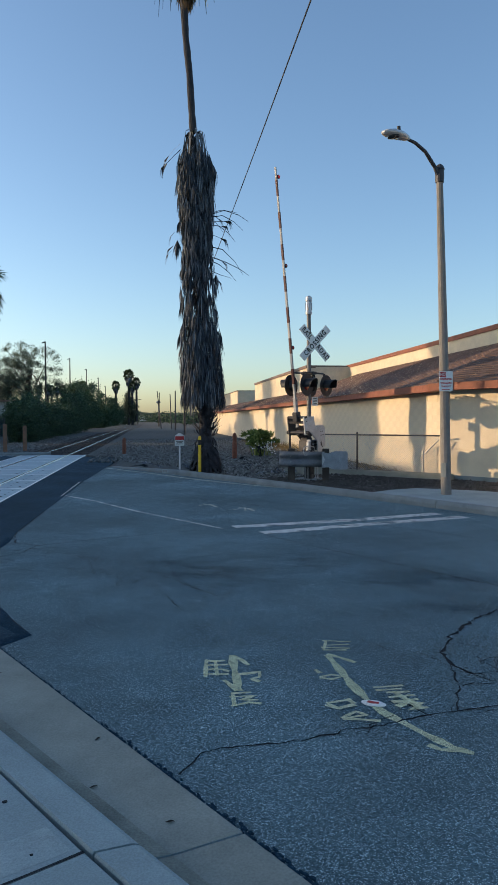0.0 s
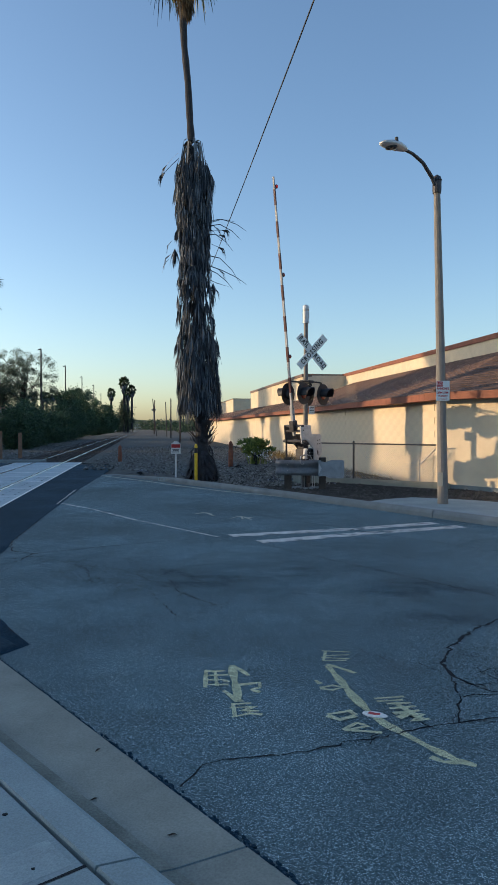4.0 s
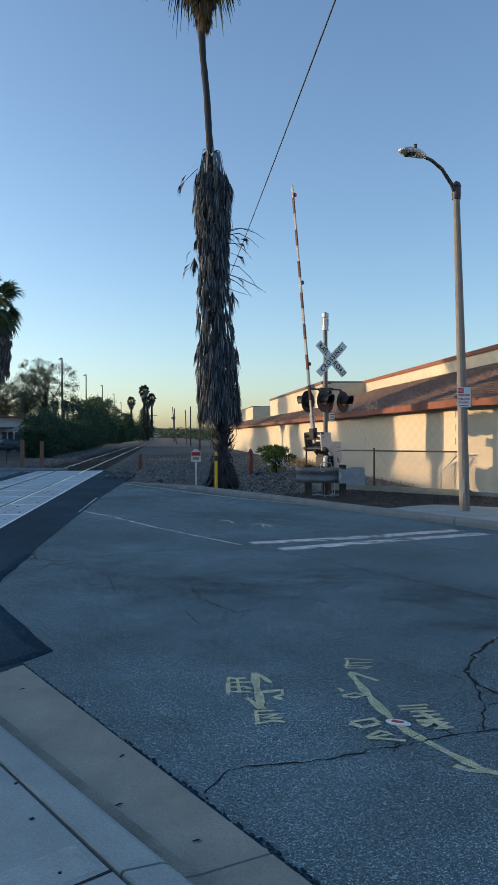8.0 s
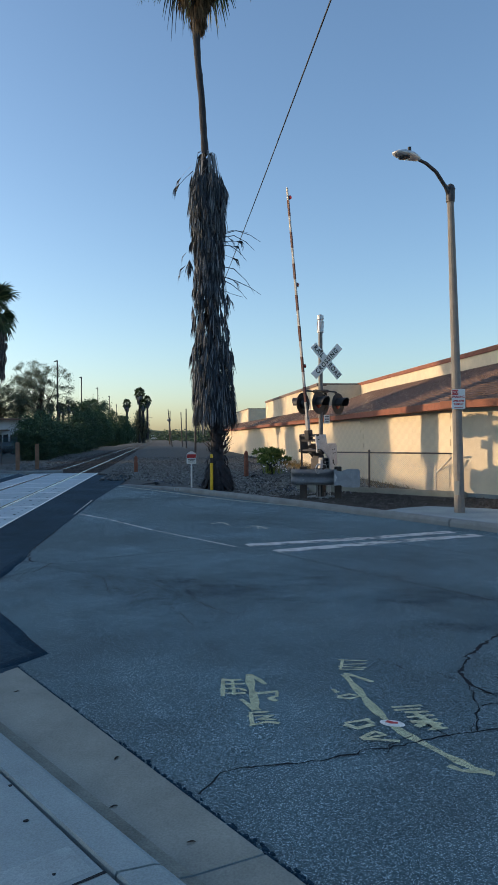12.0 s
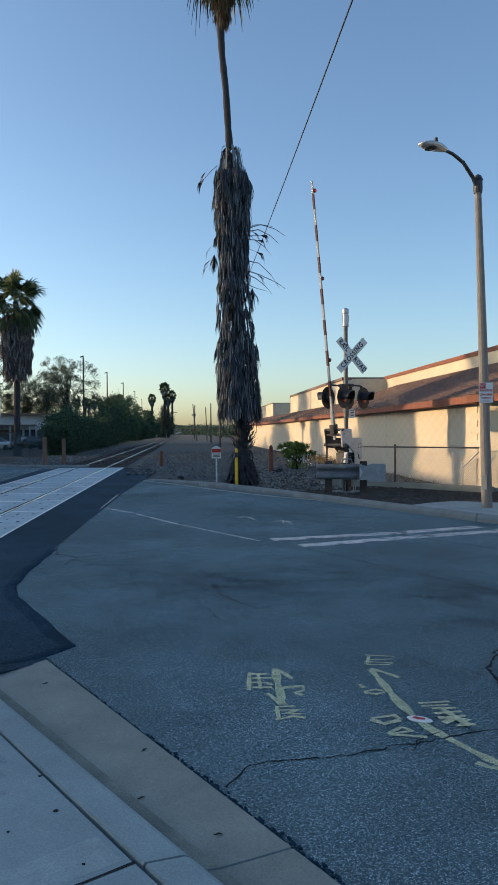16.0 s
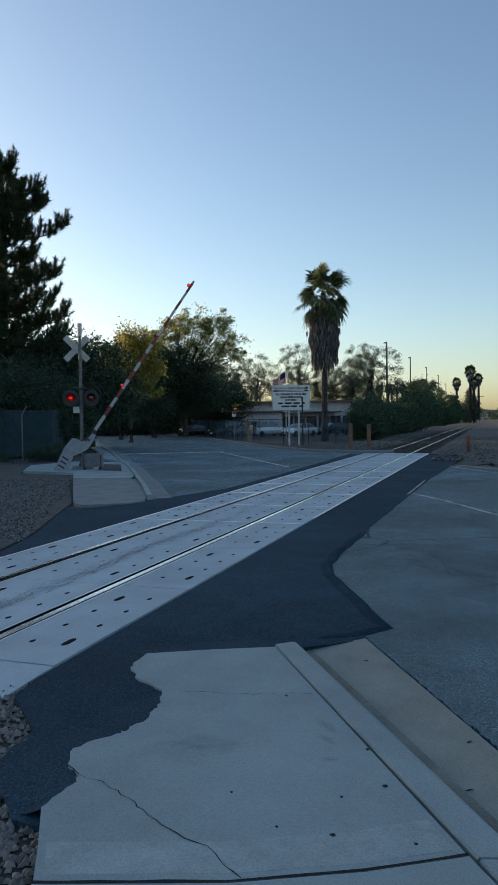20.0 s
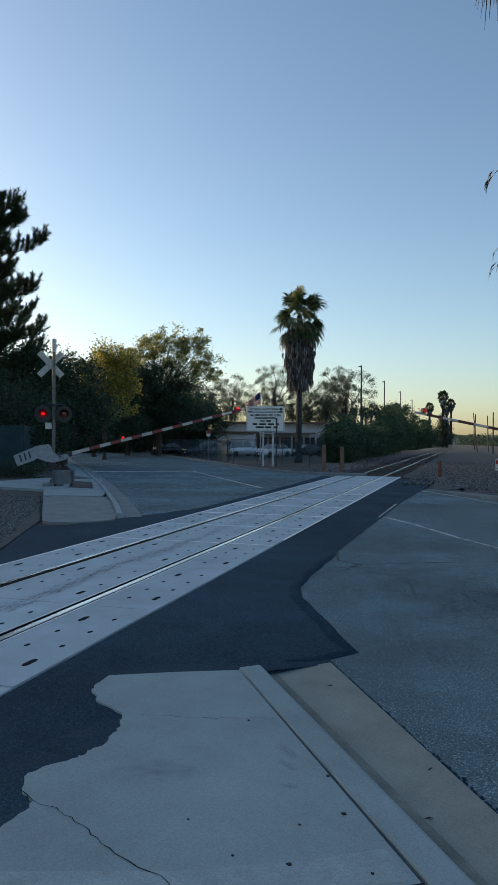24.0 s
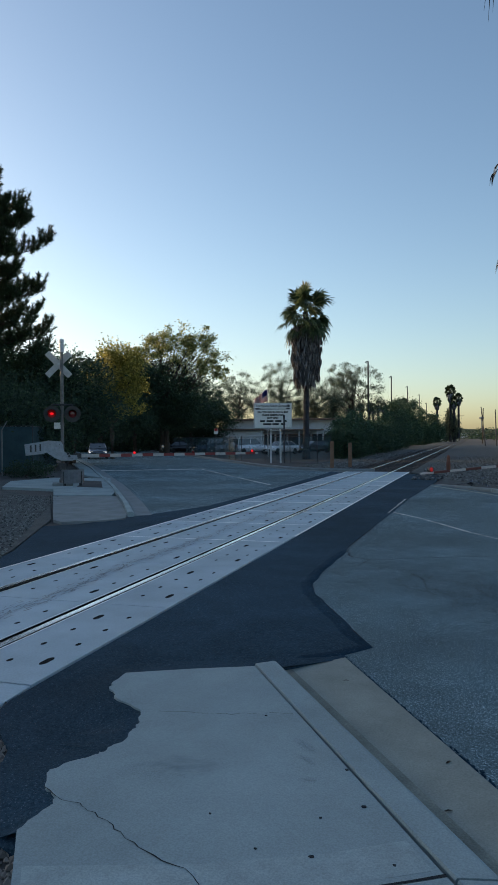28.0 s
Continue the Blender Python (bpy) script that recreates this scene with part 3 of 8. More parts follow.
def kerb_run(s0, s1):
    """Kerb strip flush with the pavement, its rounded shoulder, and the sloping gutter pan."""
    e = 0.011 if s1 != 1.0 and s0 != 1.0 else 0.004
    bm = bm_new()
    rows = []
    for s in (s0 + e, s1 - e):
        wj = 1.345 + (5.29 - max(s, 1.0)) * 0.065
        ws = [(wj + 0.006, WZ - 0.014), (wj + 0.013, WZ), (wj + 0.165, WZ), (wj + 0.188, WZ - 0.01), (wj + 0.212, 0.012), (wj + 0.25, -0.012), (wj + 0.32, -0.014), (2.145, 0.012)]
        skew = 0.2 if s > 5 else -0.3 if s > 2 else 0.0
        top = [bm.verts.new((*P(s + skew * (w - 1.35), w), z)) for w, z in ws]
        low = [bm.verts.new((*P(s + skew * (w - 1.35), w), -0.2)) for w in (ws[-1][0], ws[0][0])]
        rows.append(top + low)
    n = len(rows[0])
    for i in range(n):
        f = bm.faces.new((rows[0][i], rows[0][(i + 1) % n], rows[1][(i + 1) % n], rows[1][i]))
        f.material_index = 2 if i in (3, 4, 5) else 1 if i in (6, 7) else 0
    bm.faces.new(rows[0][::-1])
    bm.faces.new(rows[1])
    bmesh.ops.recalc_face_normals(bm, faces=bm.faces)
    return structure(part("kerb", bm, [M["walk"], M["gutter"], M["dirt_band"]]), "rolled concrete kerb with a tan stained gutter pan")


for s0, s1 in ((2.59, 5.37), (1.0, 2.59), (-0.7, 1.0), (-3.8, -0.7), (-6.9, -3.8)):
    kerb_run(s0, s1)

# the new asphalt is rolled up against the broken slab edge
EDGE = WALK_NEAR[19::-1] + [WALK_NEAR[-1], WALK_NEAR[-2], P(5.40, 1.5), P(5.53, 2.14)]
bm = bm_new()
rows = []
for i, p in enumerate(EDGE):
    a, b = Vector(EDGE[max(0, i - 2)]), Vector(EDGE[min(len(EDGE) - 1, i + 2)])
    d = (b - a).normalized()
    n = Vector((-d.y, d.x))
    low = max(0.0, 1.0 - (i - len(EDGE) + 4) / 3) if i > len(EDGE) - 4 else 1.0
    n = n * (0.35 if i < 2 else 1.0)
    rows.append([bm.verts.new((*(Vector(p) + n * o), z * low + 0.002)) for o, z in ((-0.03, WZ - 0.014), (0.05, WZ - 0.02), (0.14, 0.035), (0.26, 0.014), (0.42, 0.003))])
for a, b in zip(rows, rows[1:]):
    for k in range(4):
        bm.faces.new((a[k], a[k + 1], b[k + 1], b[k]))
bmesh.ops.recalc_face_normals(bm, faces=bm.faces)
structure(part("asphalt_apron", bm, M["patch"], smooth=True), "dark asphalt rolled up against the broken slab")

bm = bm_new()
slab(bm, [P(5.37, 1.50), P(5.53, 2.17), P(5.9, 2.17), P(5.9, 1.3), P(5.5, 1.3)], -0.1, 0.0045)
structure(part("asphalt_apron", bm, M["patch"]), "dark asphalt at the end of the gutter")

# far kerb beside the signal, with its pavement
def kerb_line(pts, width, height, mat, name, label, side=1, gut=0.0, taper=False):
    for i in range(len(pts) - 1):
        a, b = Vector(pts[i]), Vector(pts[i + 1])
        d = (b - a).normalized()
        nrm = Vector((d.y, -d.x)) * side
        a2, b2 = a + d * 0.006, b - d * 0.006
        bm = bm_new()
        prof = [(0, -0.2), (0.0, height * 0.55), (0.025, height - 0.02), (0.05, height), (width, height), (width, -0.2)]
        low = 0.2 if taper and i == len(pts) - 2 else 1.0
        rows = [[bm.verts.new((*(q + nrm * o), z * (k if z > 0 else 1))) for o, z in prof] for q, k in ((a2, 1.0), (b2, low))]
        n = len(prof)
        for k in range(n):
            bm.faces.new((rows[0][k], rows[0][(k + 1) % n], rows[1][(k + 1) % n], rows[1][k]))
        bm.faces.new(rows[0])
        bm.faces.new(rows[1])
        bmesh.ops.recalc_face_normals(bm, faces=bm.faces)
        structure(part(name, bm, mat), label)
        if gut:
            bm = bm_new()
            slab(bm, [tuple(a2), tuple(b2), tuple(b2 - nrm * gut), tuple(a2 - nrm * gut)], -0.2, 0.008)
            structure(part("gutter", bm, M["kerb"]), "worn concrete gutter strip along the kerb")


kerb_line([P(s, 11.65 + (s - 4) * 0.082) for s in (-26, -18, -10, -4, 1.0, 5.0, 9.0)] + [P(9.02, 12.06), P(15.6, 12.5), P(20, 12.7), P(24.7, 12.75)], 0.18, 0.15, M["kerb"], "kerb", "weathered concrete kerb beside the railway signal", 1, 0.0, True)
bm = bm_new()
slab(bm, [P(-26, 9.4), P(9.0, 12.25), P(11.0, 12.38), P(11.1, 13.1), P(11.0, 13.9), P(9.7, 14.5), P(6.5, 14.8), P(-26, 12.2)], -0.2, 0.148)
structure(part("pavement", bm, M["walk"]), "pale concrete pavement around the street lamp")

# far-side kerbs beyond the railway
kerb_line([P(35.2, 14.6), P(36.3, 12.6), P(39, 11.2), P(44.4, 10.45), P(63, 10.0), P(102, 8.2), P(150, 5.6)], 0.16, 0.15, M["kerb"], "kerb", "pale kerb in front of the car park fence", 1, 0.3)
kerb_line([P(17.0, 1.07), P(20.0, 1.08), P(23.9, 1.0), P(28, 0.90), P(36, 0.50), P(44.6, 0.12), P(61, -1.05), P(150, -5.7)], 0.16, 0.10, M["walk"], "kerb", "low concrete kerb beside the far signal", -1, 0.42)
bm = bm_new()
slab(bm, [(-19.78, 19.88), (-22.11, 22.68), (-22.2, 25.5), (-19.2, 25.75), P(28, 0.73), P(24, 0.83), (-13.54, 18.25), (-15.40, 17.70), (-17.17, 19.71)], -0.2, 0.065)
structure(part("pavement", bm, M["walk"]), "pale concrete pad under the far signal")
bm = bm_new()
slab(bm, [(-19.4, 24.1), P(30.2, 0.45), P(26.2, 0.45), (-17.12, 20.89), (-17.3, 21.2)], 0.0, 0.069)
structure(part("dirt_opening", bm, M["dirt"]), "bare earth left open in the concrete pad")
bm = bm_new()
slab(bm, [(-15.38, 17.66), (-11.31, 13.03), (-10.7, 12.35), (-10.3, 12.15), (-9.6, 12.75), (-9.45, 13.3), P(17.05, 0.9), P(19.3, 0.91), P(22.6, 0.83), (-13.54, 18.2)], -0.2, 0.035)
structure(part("pavement", bm, M["kerb"]), "grey concrete pavement leading to the rails")
bm = bm_new()
slab(bm, [(-19.25, 25.8), P(36, 0.32), P(44.6, -0.06), P(61, -1.23), P(61, -1.9), P(44.6, -0.75), P(36, -0.35)], -0.2, 0.055)
structure(part("pavement", bm, M["walk"]), "narrow concrete verge along the far kerb")

# gravel and mulch beds
bm = bm_new()
slab(bm, [(-6.2, 34), T(36, 1.7), T(150, 1.7), (8.9 - 0.15 * 150, 150), (8.8 - 0.15 * 20, 20), P(11.8, 17.2), P(11.8, 12.45), P(15.6, 12.65), P(24.7, 12.92)], -0.2, 0.03)
structure(part("gravel_bed", bm, M["gravel"]), "grey gravel verge between the rails and the wall")
bm = bm_new()
slab(bm, [P(16.2, 12.72), P(11.03, 12.3), P(11.13, 13.1), P(11.03, 13.92), P(9.73, 14.52), P(6.5, 14.82), P(-26, 12.22), P(-26, 16.25), P(12.3, 17.1), P(15.0, 16.2)], -0.2, 0.11)
structure(part("mulch_bed", bm, M["mulch"]), "dark mulch planting strip below the stucco wall")
bm = bm_new()
slab(bm, [(-7.75, 7.4), (-8.44, 8.77), (-10.95, 12.56), (-14.75, 16.74), (-19.45, 19.4), (-21.7, 22.85), (-30, 26), (-30, 4), (-7.35, 3.9)], -0.2, 0.02)
structure(part("mulch_bed", bm, M["gravel"]), "dry brown mulch bed beside the far track edge")
bm = bm_new()
slab(bm, [T(36.5, -1.8), T(400, -1.8), T(400, -5.8), T(60, -6.2), P(45, 13.6), P(36.6, 12.8)], -0.2, 0.0)
structure(part("gravel_bed", bm, M["gravel"]), "grey gravel shoulder along the hedge")

# ---------------------------------------------------------------- railway
PANEL_U = [3.85 + 2.47 * k for k in range(13)] + [35.96]
bm = bm_new()
slab(bm, [T(-6, -1.35), T(36.8, -1.35), T(36.9, -2.2), T(900, -2.2), T(900, 2.2), T(36.9, 2.2), T(36.8, 1.35), T(-6, 1.35)], -0.2, -0.02)
structure(part("track_bed", bm, M["ballast"]), "dark ballast bed under the rails")
GAUGE = 0.752
for side in (-1, 1):
    v = side * GAUGE
    bm = bm_new()
    for o, z0, z1, w in ((0, -0.02, 0.012, 0.038),):
        slab(bm, [T(-6, v - w), T(900, v - w), T(900, v + w), T(-6, v + w)], z0, z1)
    rail = part("rail", bm, M["rail"])
    structure(rail, "steel rail with a worn shiny running surface")
    bm = bm_new()
    slab(bm, [T(-6, v - 0.033), T(900, v - 0.033), T(900, v + 0.033), T(-6, v + 0.033)], 0.012, 0.03)
    part("rail_head", bm, M["rail_top"], rail, "polished running surface")
for u in PANEL_U:
    for v0, v1 in ((-1.60, -GAUGE - 0.045), (-GAUGE + 0.115, GAUGE - 0.115), (GAUGE + 0.045, 1.60)):
        bm = bm_new()
        e = min(u + 2.462, 36.68)
        slab(bm, [(u + 0.008, v0), (e, v0), (e, v1), (u + 0.008, v1)], -0.15, 0.018)
        for vert in bm.verts:
            vert.co.x, vert.co.y = T(vert.co.x, vert.co.y)
        bmesh.ops.recalc_face_normals(bm, faces=bm.faces)
        structure(part("crossing_panel", bm, M["panel"]), "pale precast concrete railway crossing panel")

# ---------------------------------------------------------------- the long building beside the railway
def W(y, off=0.0):
    """A point of the track-side wall line, off metres behind it."""
    return (8.9 - 0.15 * y + off, y)


WALL_H = 2.62


def wall_piece(name, pts, z0, z1, mat, label):
    bm = bm_new()
    slab(bm, pts, z0, z1)
    return structure(part(name, bm, mat), label)


def block_wall(name, y0, y1, mat, label):
    """A wall of long painted blocks with recessed joints."""
    core = wall_piece(name, [W(y0, 0.012), W(y1, 0.012), W(y1, 0.25), W(y0, 0.25)], -0.2, WALL_H, mat, label)
    return core


wall_a = block_wall("wall_west", 21.0, 30.6, M["block"], "cream painted masonry wall in low sunlight")
wall_b = block_wall("wall_west", 30.6, 62.0, M["block"], "cream painted block wall in low sunlight")
block_wall("wall_west", 62.0, 120.0, M["block"], "cream painted block wall far along the track")
# a plain wall to the street with rough stucco
wall_piece("wall_south", [P(12.45, 17.15), P(-30, 16.2), P(-30, 16.5), P(12.35, 17.45)], -0.2, WALL_H, M["stucco"], "rough cream stucco wall facing the street")
wall_piece("baseboard", [P(12.4, 17.11), P(-30, 16.16), P(-30, 16.3), P(12.4, 17.2)], -0.2, 0.22, M["kerb"], "concrete footing below the stucco wall")
# blocks of the wall, one by one, near the signal
BLOCK_L, BLOCK_H = 0.80, 0.2
bm = bm_new()
box(bm, (0, 0, 0), (0.02, BLOCK_L - 0.008, BLOCK_H - 0.008))
me_block = bpy.data.meshes.new("block")
bm.to_mesh(me_block)
bm.free()
me_block.materials.append(M["block"])
for wall, y0, y1 in ((wall_a, 21.1, 30.6), (wall_b, 30.6, 45.0)):
    count = int((y1 - y0) / 0.791 / 1.0)
    for row in range(12):
        for k in range(count):
            y = y0 + 0.4 + (k + 0.5 * (row % 2)) * 0.791
            if y > y1 - 0.4:
                continue
            ob = new("block", me_block)
            ob.parent = wall
            ob.matrix_basis = pose(*W(y, 0.006), 0.22 + row * 0.2, 0, 0, TRACK_TURN)

# roof, fascia and parapets


def fascia(name, a, b, z0, z1, mat, label, t=0.05, side=1):
    a, b = Vector(a), Vector(b)
    d = (b - a).normalized()
    nn = Vector((-d.y, d.x)) * side * t
    bm = bm_new()
    slab(bm, [tuple(a), tuple(b), tuple(b + nn), tuple(a + nn)], z0, z1)
    return structure(part(name, bm, mat), label)


fascia("fascia", W(20.0, -0.42), W(30.6, -0.42), 2.60, 2.80, M["fascia"], "red-brown wooden eaves board")
fascia("fascia", W(30.7, -0.36), W(120, -0.36), 2.60, 2.80, M["fascia"], "red-brown wooden eaves board further along")
fascia("fascia", P(12.85, 16.72), P(-30, 15.77), 2.60, 2.80, M["fascia"], "red-brown wooden eaves board over the stucco wall", side=-1)
wall_piece("soffit", [W(20.0, -0.40), W(120, -0.34), W(120, 0.02), W(20.0, 0.02)], 2.60, 2.625, M["fascia"], "wooden soffit below the eaves")
wall_piece("soffit", [P(12.85, 16.74), P(-30, 15.8), P(-30, 16.25), P(12.4, 17.2)], 2.60, 2.622, M["fascia"], "wooden soffit over the street wall")


def roof_rows(name, a0, a1, b0, b1, z0, z1, rows, per, label):
    """A shingled slope between an eave a0-a1 and a top line b0-b1, in overlapping courses of single shingles."""
    a0, a1, b0, b1 = (Vector(v) for v in (a0, a1, b0, b1))
    verts, faces = [], []
    lr = random.Random(3)
    for i in range(rows):
        for k in range(per):
            f0, f1 = k / per, (k + 1) / per
            g0, g1 = i / rows, (i + 1.25) / rows
            pts = []
            lift = 0.012 + lr.uniform(0, 0.012)
            for f, g, up in ((f0, g0, lift), (f1, g0, lift), (f1, g1, 0.0), (f0, g1, 0.0)):
                p = (a0.lerp(a1, f)).lerp(b0.lerp(b1, f), min(g, 1.0))
                pts.append((p.x, p.y, z0 + (z1 - z0) * min(g, 1.0) + 0.004 + up))
            base = len(verts)
            verts += pts + [(pts[0][0], pts[0][1], pts[0][2] - 0.03), (pts[1][0], pts[1][1], pts[1][2] - 0.03)]
            faces += [(base, base + 1, base + 2, base + 3), (base + 4, base + 5, base + 1, base)]
    ob = mesh_of(name, verts, faces, M["shingle"])
    return structure(ob, label)


roof_rows("roof", W(46.5, -0.45), W(20.3, -0.45), W(46.5, 5.0), W(27.0, 5.0), 2.80, 4.75, 24, 120, "brown wooden shingle roof with worn courses")
roof_rows("roof", W(120, -0.4), W(46.5, -0.4), W(120, 2.2), W(46.5, 2.2), 2.80, 3.75, 12, 160, "brown wooden shingle roof along the far wall")
roof_rows("roof", W(20.3, -0.45), P(-30, 15.75), W(27.0, 5.0), P(-30, 20.0), 2.80, 4.75, 24, 160, "brown wooden shingle hip roof over the street wall")
fascia("hip_ridge", W(20.3, -0.47), W(27.0, 5.02), 2.84, 2.9, M["shingle"], "ridge tiles on the hip")
wall_piece("parapet", [W(26.5, 5.02), W(50, 5.02), W(50, 5.3), W(26.5, 5.3)], 2.5, 5.38, M["stucco"], "cream stucco parapet wall above the roof")
wall_piece("parapet", [W(26.5, 5.02), P(-30, 20.05), P(-30, 20.3), W(26.5, 5.3)], 2.5, 5.38, M["stucco"], "cream stucco parapet wall above the street roof")
fascia("coping", W(26.4, 4.96), W(50.0, 4.96), 5.30, 5.50, M["fascia"], "red-brown timber coping on the parapet", 0.42, -1)
wall_piece("parapet", [W(48.9, 2.1), W(73, 2.1), W(73, 7), W(48.9, 7)], 2.5, 5.36, M["stucco"], "cream stucco roof block with a flat top")
fascia("coping", W(48.8, 2.02), W(73.0, 2.02), 5.28, 5.47, M["coping"], "dark metal coping on the roof block", 4.9, -1)
wall_piece("parapet", [W(90.0, 2.4), W(112, 2.4), W(112, 7), W(90.0, 7)], 2.5, 5.36, M["stucco"], "cream stucco roof block far along")
fascia("coping", W(89.9, 2.32), W(112.0, 2.32), 5.36, 5.45, M["coping"], "dark metal coping on the far block", 4.7, -1)
# chimney on the street roof
cc = Vector((7.80, 22.0)) - R.to_2d() * 0.45 + N.to_2d() * 0.32
chimney = thing("chimney", pose(cc.x, cc.y, 3.25, 0, 0, math.degrees(math.atan2(-R.y, -R.x))), "pale stucco chimney with a brown stepped cap", "chimney")
bm = bm_new()
box(bm, (0, 0, 1.03), (0.90, 0.64, 2.06), bevel=0.012)
part("stack", bm, M["stucco"], chimney)
bm = bm_new()
box(bm, (0, 0, 2.20), (1.0, 0.74, 0.28), bevel=0.015)
part("cap", bm, M["fascia"], chimney, "brown overhanging cap")
bm = bm_new()
box(bm, (0.03, 0, 2.40), (0.72, 0.5, 0.12), bevel=0.01)
part("flue_top", bm, M["darksteel"], chimney, "dark flue top")
# back of the building
wall_piece("wall_east", [W(120, 0), W(120, 14), (30, 10), P(-30, 30), P(-30, 16.5), P(-29.8, 16.5), P(-29.8, 29.8), (29.7, 10), W(119.8, 13.8), W(119.8, 0)], 0, 5.3, M["stucco"], "plain rear walls of the building")

# walls added behind and beside the camera, to close the place and block sunlight
# the west walls keep the low sun off the road and verge
wall_piece("wall_far_west", [(-40, -70), (-40, 33), (-41, 33), (-41, -70)], -0.2, 8.0, M["stucco"], "plain high wall added out of view to block the low sun")
wall_piece("wall_far_west", [(-92, 33), (-92, 62), (-93, 62), (-93, 33)], -0.2, 15.8, M["stucco"], "plain tall wall added beyond the street trees to block the sun")
wall_piece("wall_far_west", [(-92, 62.1), (-92, 150), (-93, 150), (-93, 62.1)], -0.2, 11.0, M["stucco"], "plain long wall added beyond the street trees to shade the street")
# unseen rear wall, dark so that little warm light bounces back
wall_piece("wall_rear", [(-40, -40), (40, -40), (40, -41), (-40, -41)], -0.2, 4.0, M["coping"], "plain dark wall added out of view behind the street corner")

# ---------------------------------------------------------------- plants
class Leaves:
    """Collects blades and leaves, and becomes one mesh."""

    def __init__(self):
        self.v, self.f = [], []

    def strip(self, pts, widths, side):
        base = len(self.v)
        for p, w in zip(pts, widths):
            self.v += [tuple(p - side * w), tuple(p + side * w)]
        for i in range(len(pts) - 1):
            a = base + 2 * i
            self.f.append((a, a + 1, a + 3, a + 2))

    def fan(self, root, way, petiole, radius, blades, r, droop=0.3, spread=150, width=0.03, stalk=0.018):
        """A fan-palm frond: a stalk and a hand of narrow blades that bend down."""
        way = Vector(way).normalized()
        side = way.cross(Vector((0, 0, 1)))
        side = side.normalized() if side.length > 0.05 else Vector((1, 0, 0))
        up = side.cross(way).normalized()
        roll = r.uniform(-1.0, 1.0)
        side, up = side * math.cos(roll) + up * math.sin(roll), up * math.cos(roll) - side * math.sin(roll)
        hub = Vector(root) + way * petiole
        self.strip([Vector(root), Vector(root) + way * petiole * 0.5 + up * 0.02, hub], [stalk, stalk * 0.8, stalk * 0.6], side)
        for k in range(blades):
            a = radians(spread) * ((k + 0.5) / blades - 0.5) + r.uniform(-0.04, 0.04)
            d = (way * math.cos(a) + side * math.sin(a)).normalized()
            ln = radius * (0.75 + 0.25 * math.cos(a)) * r.uniform(0.85, 1.1)
            tilt = up * r.uniform(-0.1, 0.25)
            mid = hub + d * ln * 0.55 + tilt * ln * 0.3 - Vector((0, 0, droop * ln * 0.12))
            tip = hub + d * ln * (1 - droop * 0.25) + tilt * ln * 0.2 - Vector((0, 0, droop * ln * r.uniform(0.4, 0.9)))
            s = d.cross(up).normalized()
            self.strip([hub, mid, tip], [width * 0.5, width, width * 0.15], s)

    def leaf(self, c, size, r):
        a = Vector((r.gauss(0, 1), r.gauss(0, 1), r.gauss(0, 0.8))).normalized()
        b = a.cross(Vector((r.gauss(0, 1), r.gauss(0, 1), r.gauss(0, 1)))).normalized()
        base = len(self.v)
        l, w = size * r.uniform(0.7, 1.25), size * r.uniform(0.35, 0.6)
        self.v += [tuple(c - a * l), tuple(c - b * w), tuple(c + a * l), tuple(c + b * w)]
        self.f.append((base, base + 1, base + 2, base + 3))

    def done(self, name, mat, parent, label=""):
        return mesh_of(name, self.v, self.f, mat, parent, label)


def crown_leaves(blobs, clumps, per, size, spread, r, flat=0.8):
    """Leaves in clumps through some ellipsoids, more of them near the outside."""
    lv, centres = Leaves(), []
    weights = [b[1][0] * b[1][1] * b[1][2] for b in blobs]
    for _ in range(clumps):
        (c, s), = r.choices(blobs, weights)
        d = Vector((r.gauss(0, 1), r.gauss(0, 1), r.gauss(0, 1))).normalized()
        k = r.random() ** 0.38
        p = Vector((c[0] + d.x * s[0] * k, c[1] + d.y * s[1] * k, c[2] + d.z * s[2] * k))
        centres.append(p)
        q = r.uniform(0.6, 1.35) * spread
        for _ in range(int(per * r.uniform(0.6, 1.4))):
            lv.leaf(p + Vector((r.gauss(0, q), r.gauss(0, q), r.gauss(0, q * flat))), size, r)
    return lv, centres


def limbs(base, top, centres, r, r0, count, bend=0.15):
    """A tapered trunk with limbs that reach out to some of the clumps."""
    bm = bm_new()
    base, top = Vector(base), Vector(top)
    tube(bm, [base, base.lerp(top, 0.35) + Vector((r.gauss(0, bend), r.gauss(0, bend), 0)), base.lerp(top, 0.7) + Vector((r.gauss(0, bend), r.gauss(0, bend), 0)), top], [r0 * 1.25, r0, r0 * 0.8, r0 * 0.45], 8)
    for p in r.sample(centres, min(count, len(centres))):
        st = base.lerp(top, r.uniform(0.45, 1.0))
        mid = st.lerp(p, 0.5) + Vector((r.gauss(0, 0.2), r.gauss(0, 0.2), r.uniform(0, 0.4)))
        tube(bm, [st, mid, p], [r0 * r.uniform(0.25, 0.45), r0 * 0.2, r0 * 0.06], 5, cap=False)
    return bm


def broadleaf(name, at, height, blobs, clumps, per, size, spread, mat, label, seed, trunk=0.25, count=26, group="", bark=None):
    """A broad-leaved tree. Blobs are relative to its foot."""
    r = random.Random(seed)
    tree = thing(name, pose(*at), label, "tree", group)
    lv, centres = crown_leaves(blobs, clumps, per, size, spread, r)
    part("trunk", limbs((0, 0, -0.1), (r.gauss(0, 0.2), r.gauss(0, 0.2), height * 0.72), centres, r, trunk, count), bark or M["bark"], tree)
    lv.done("crown", mat, tree)
    return tree


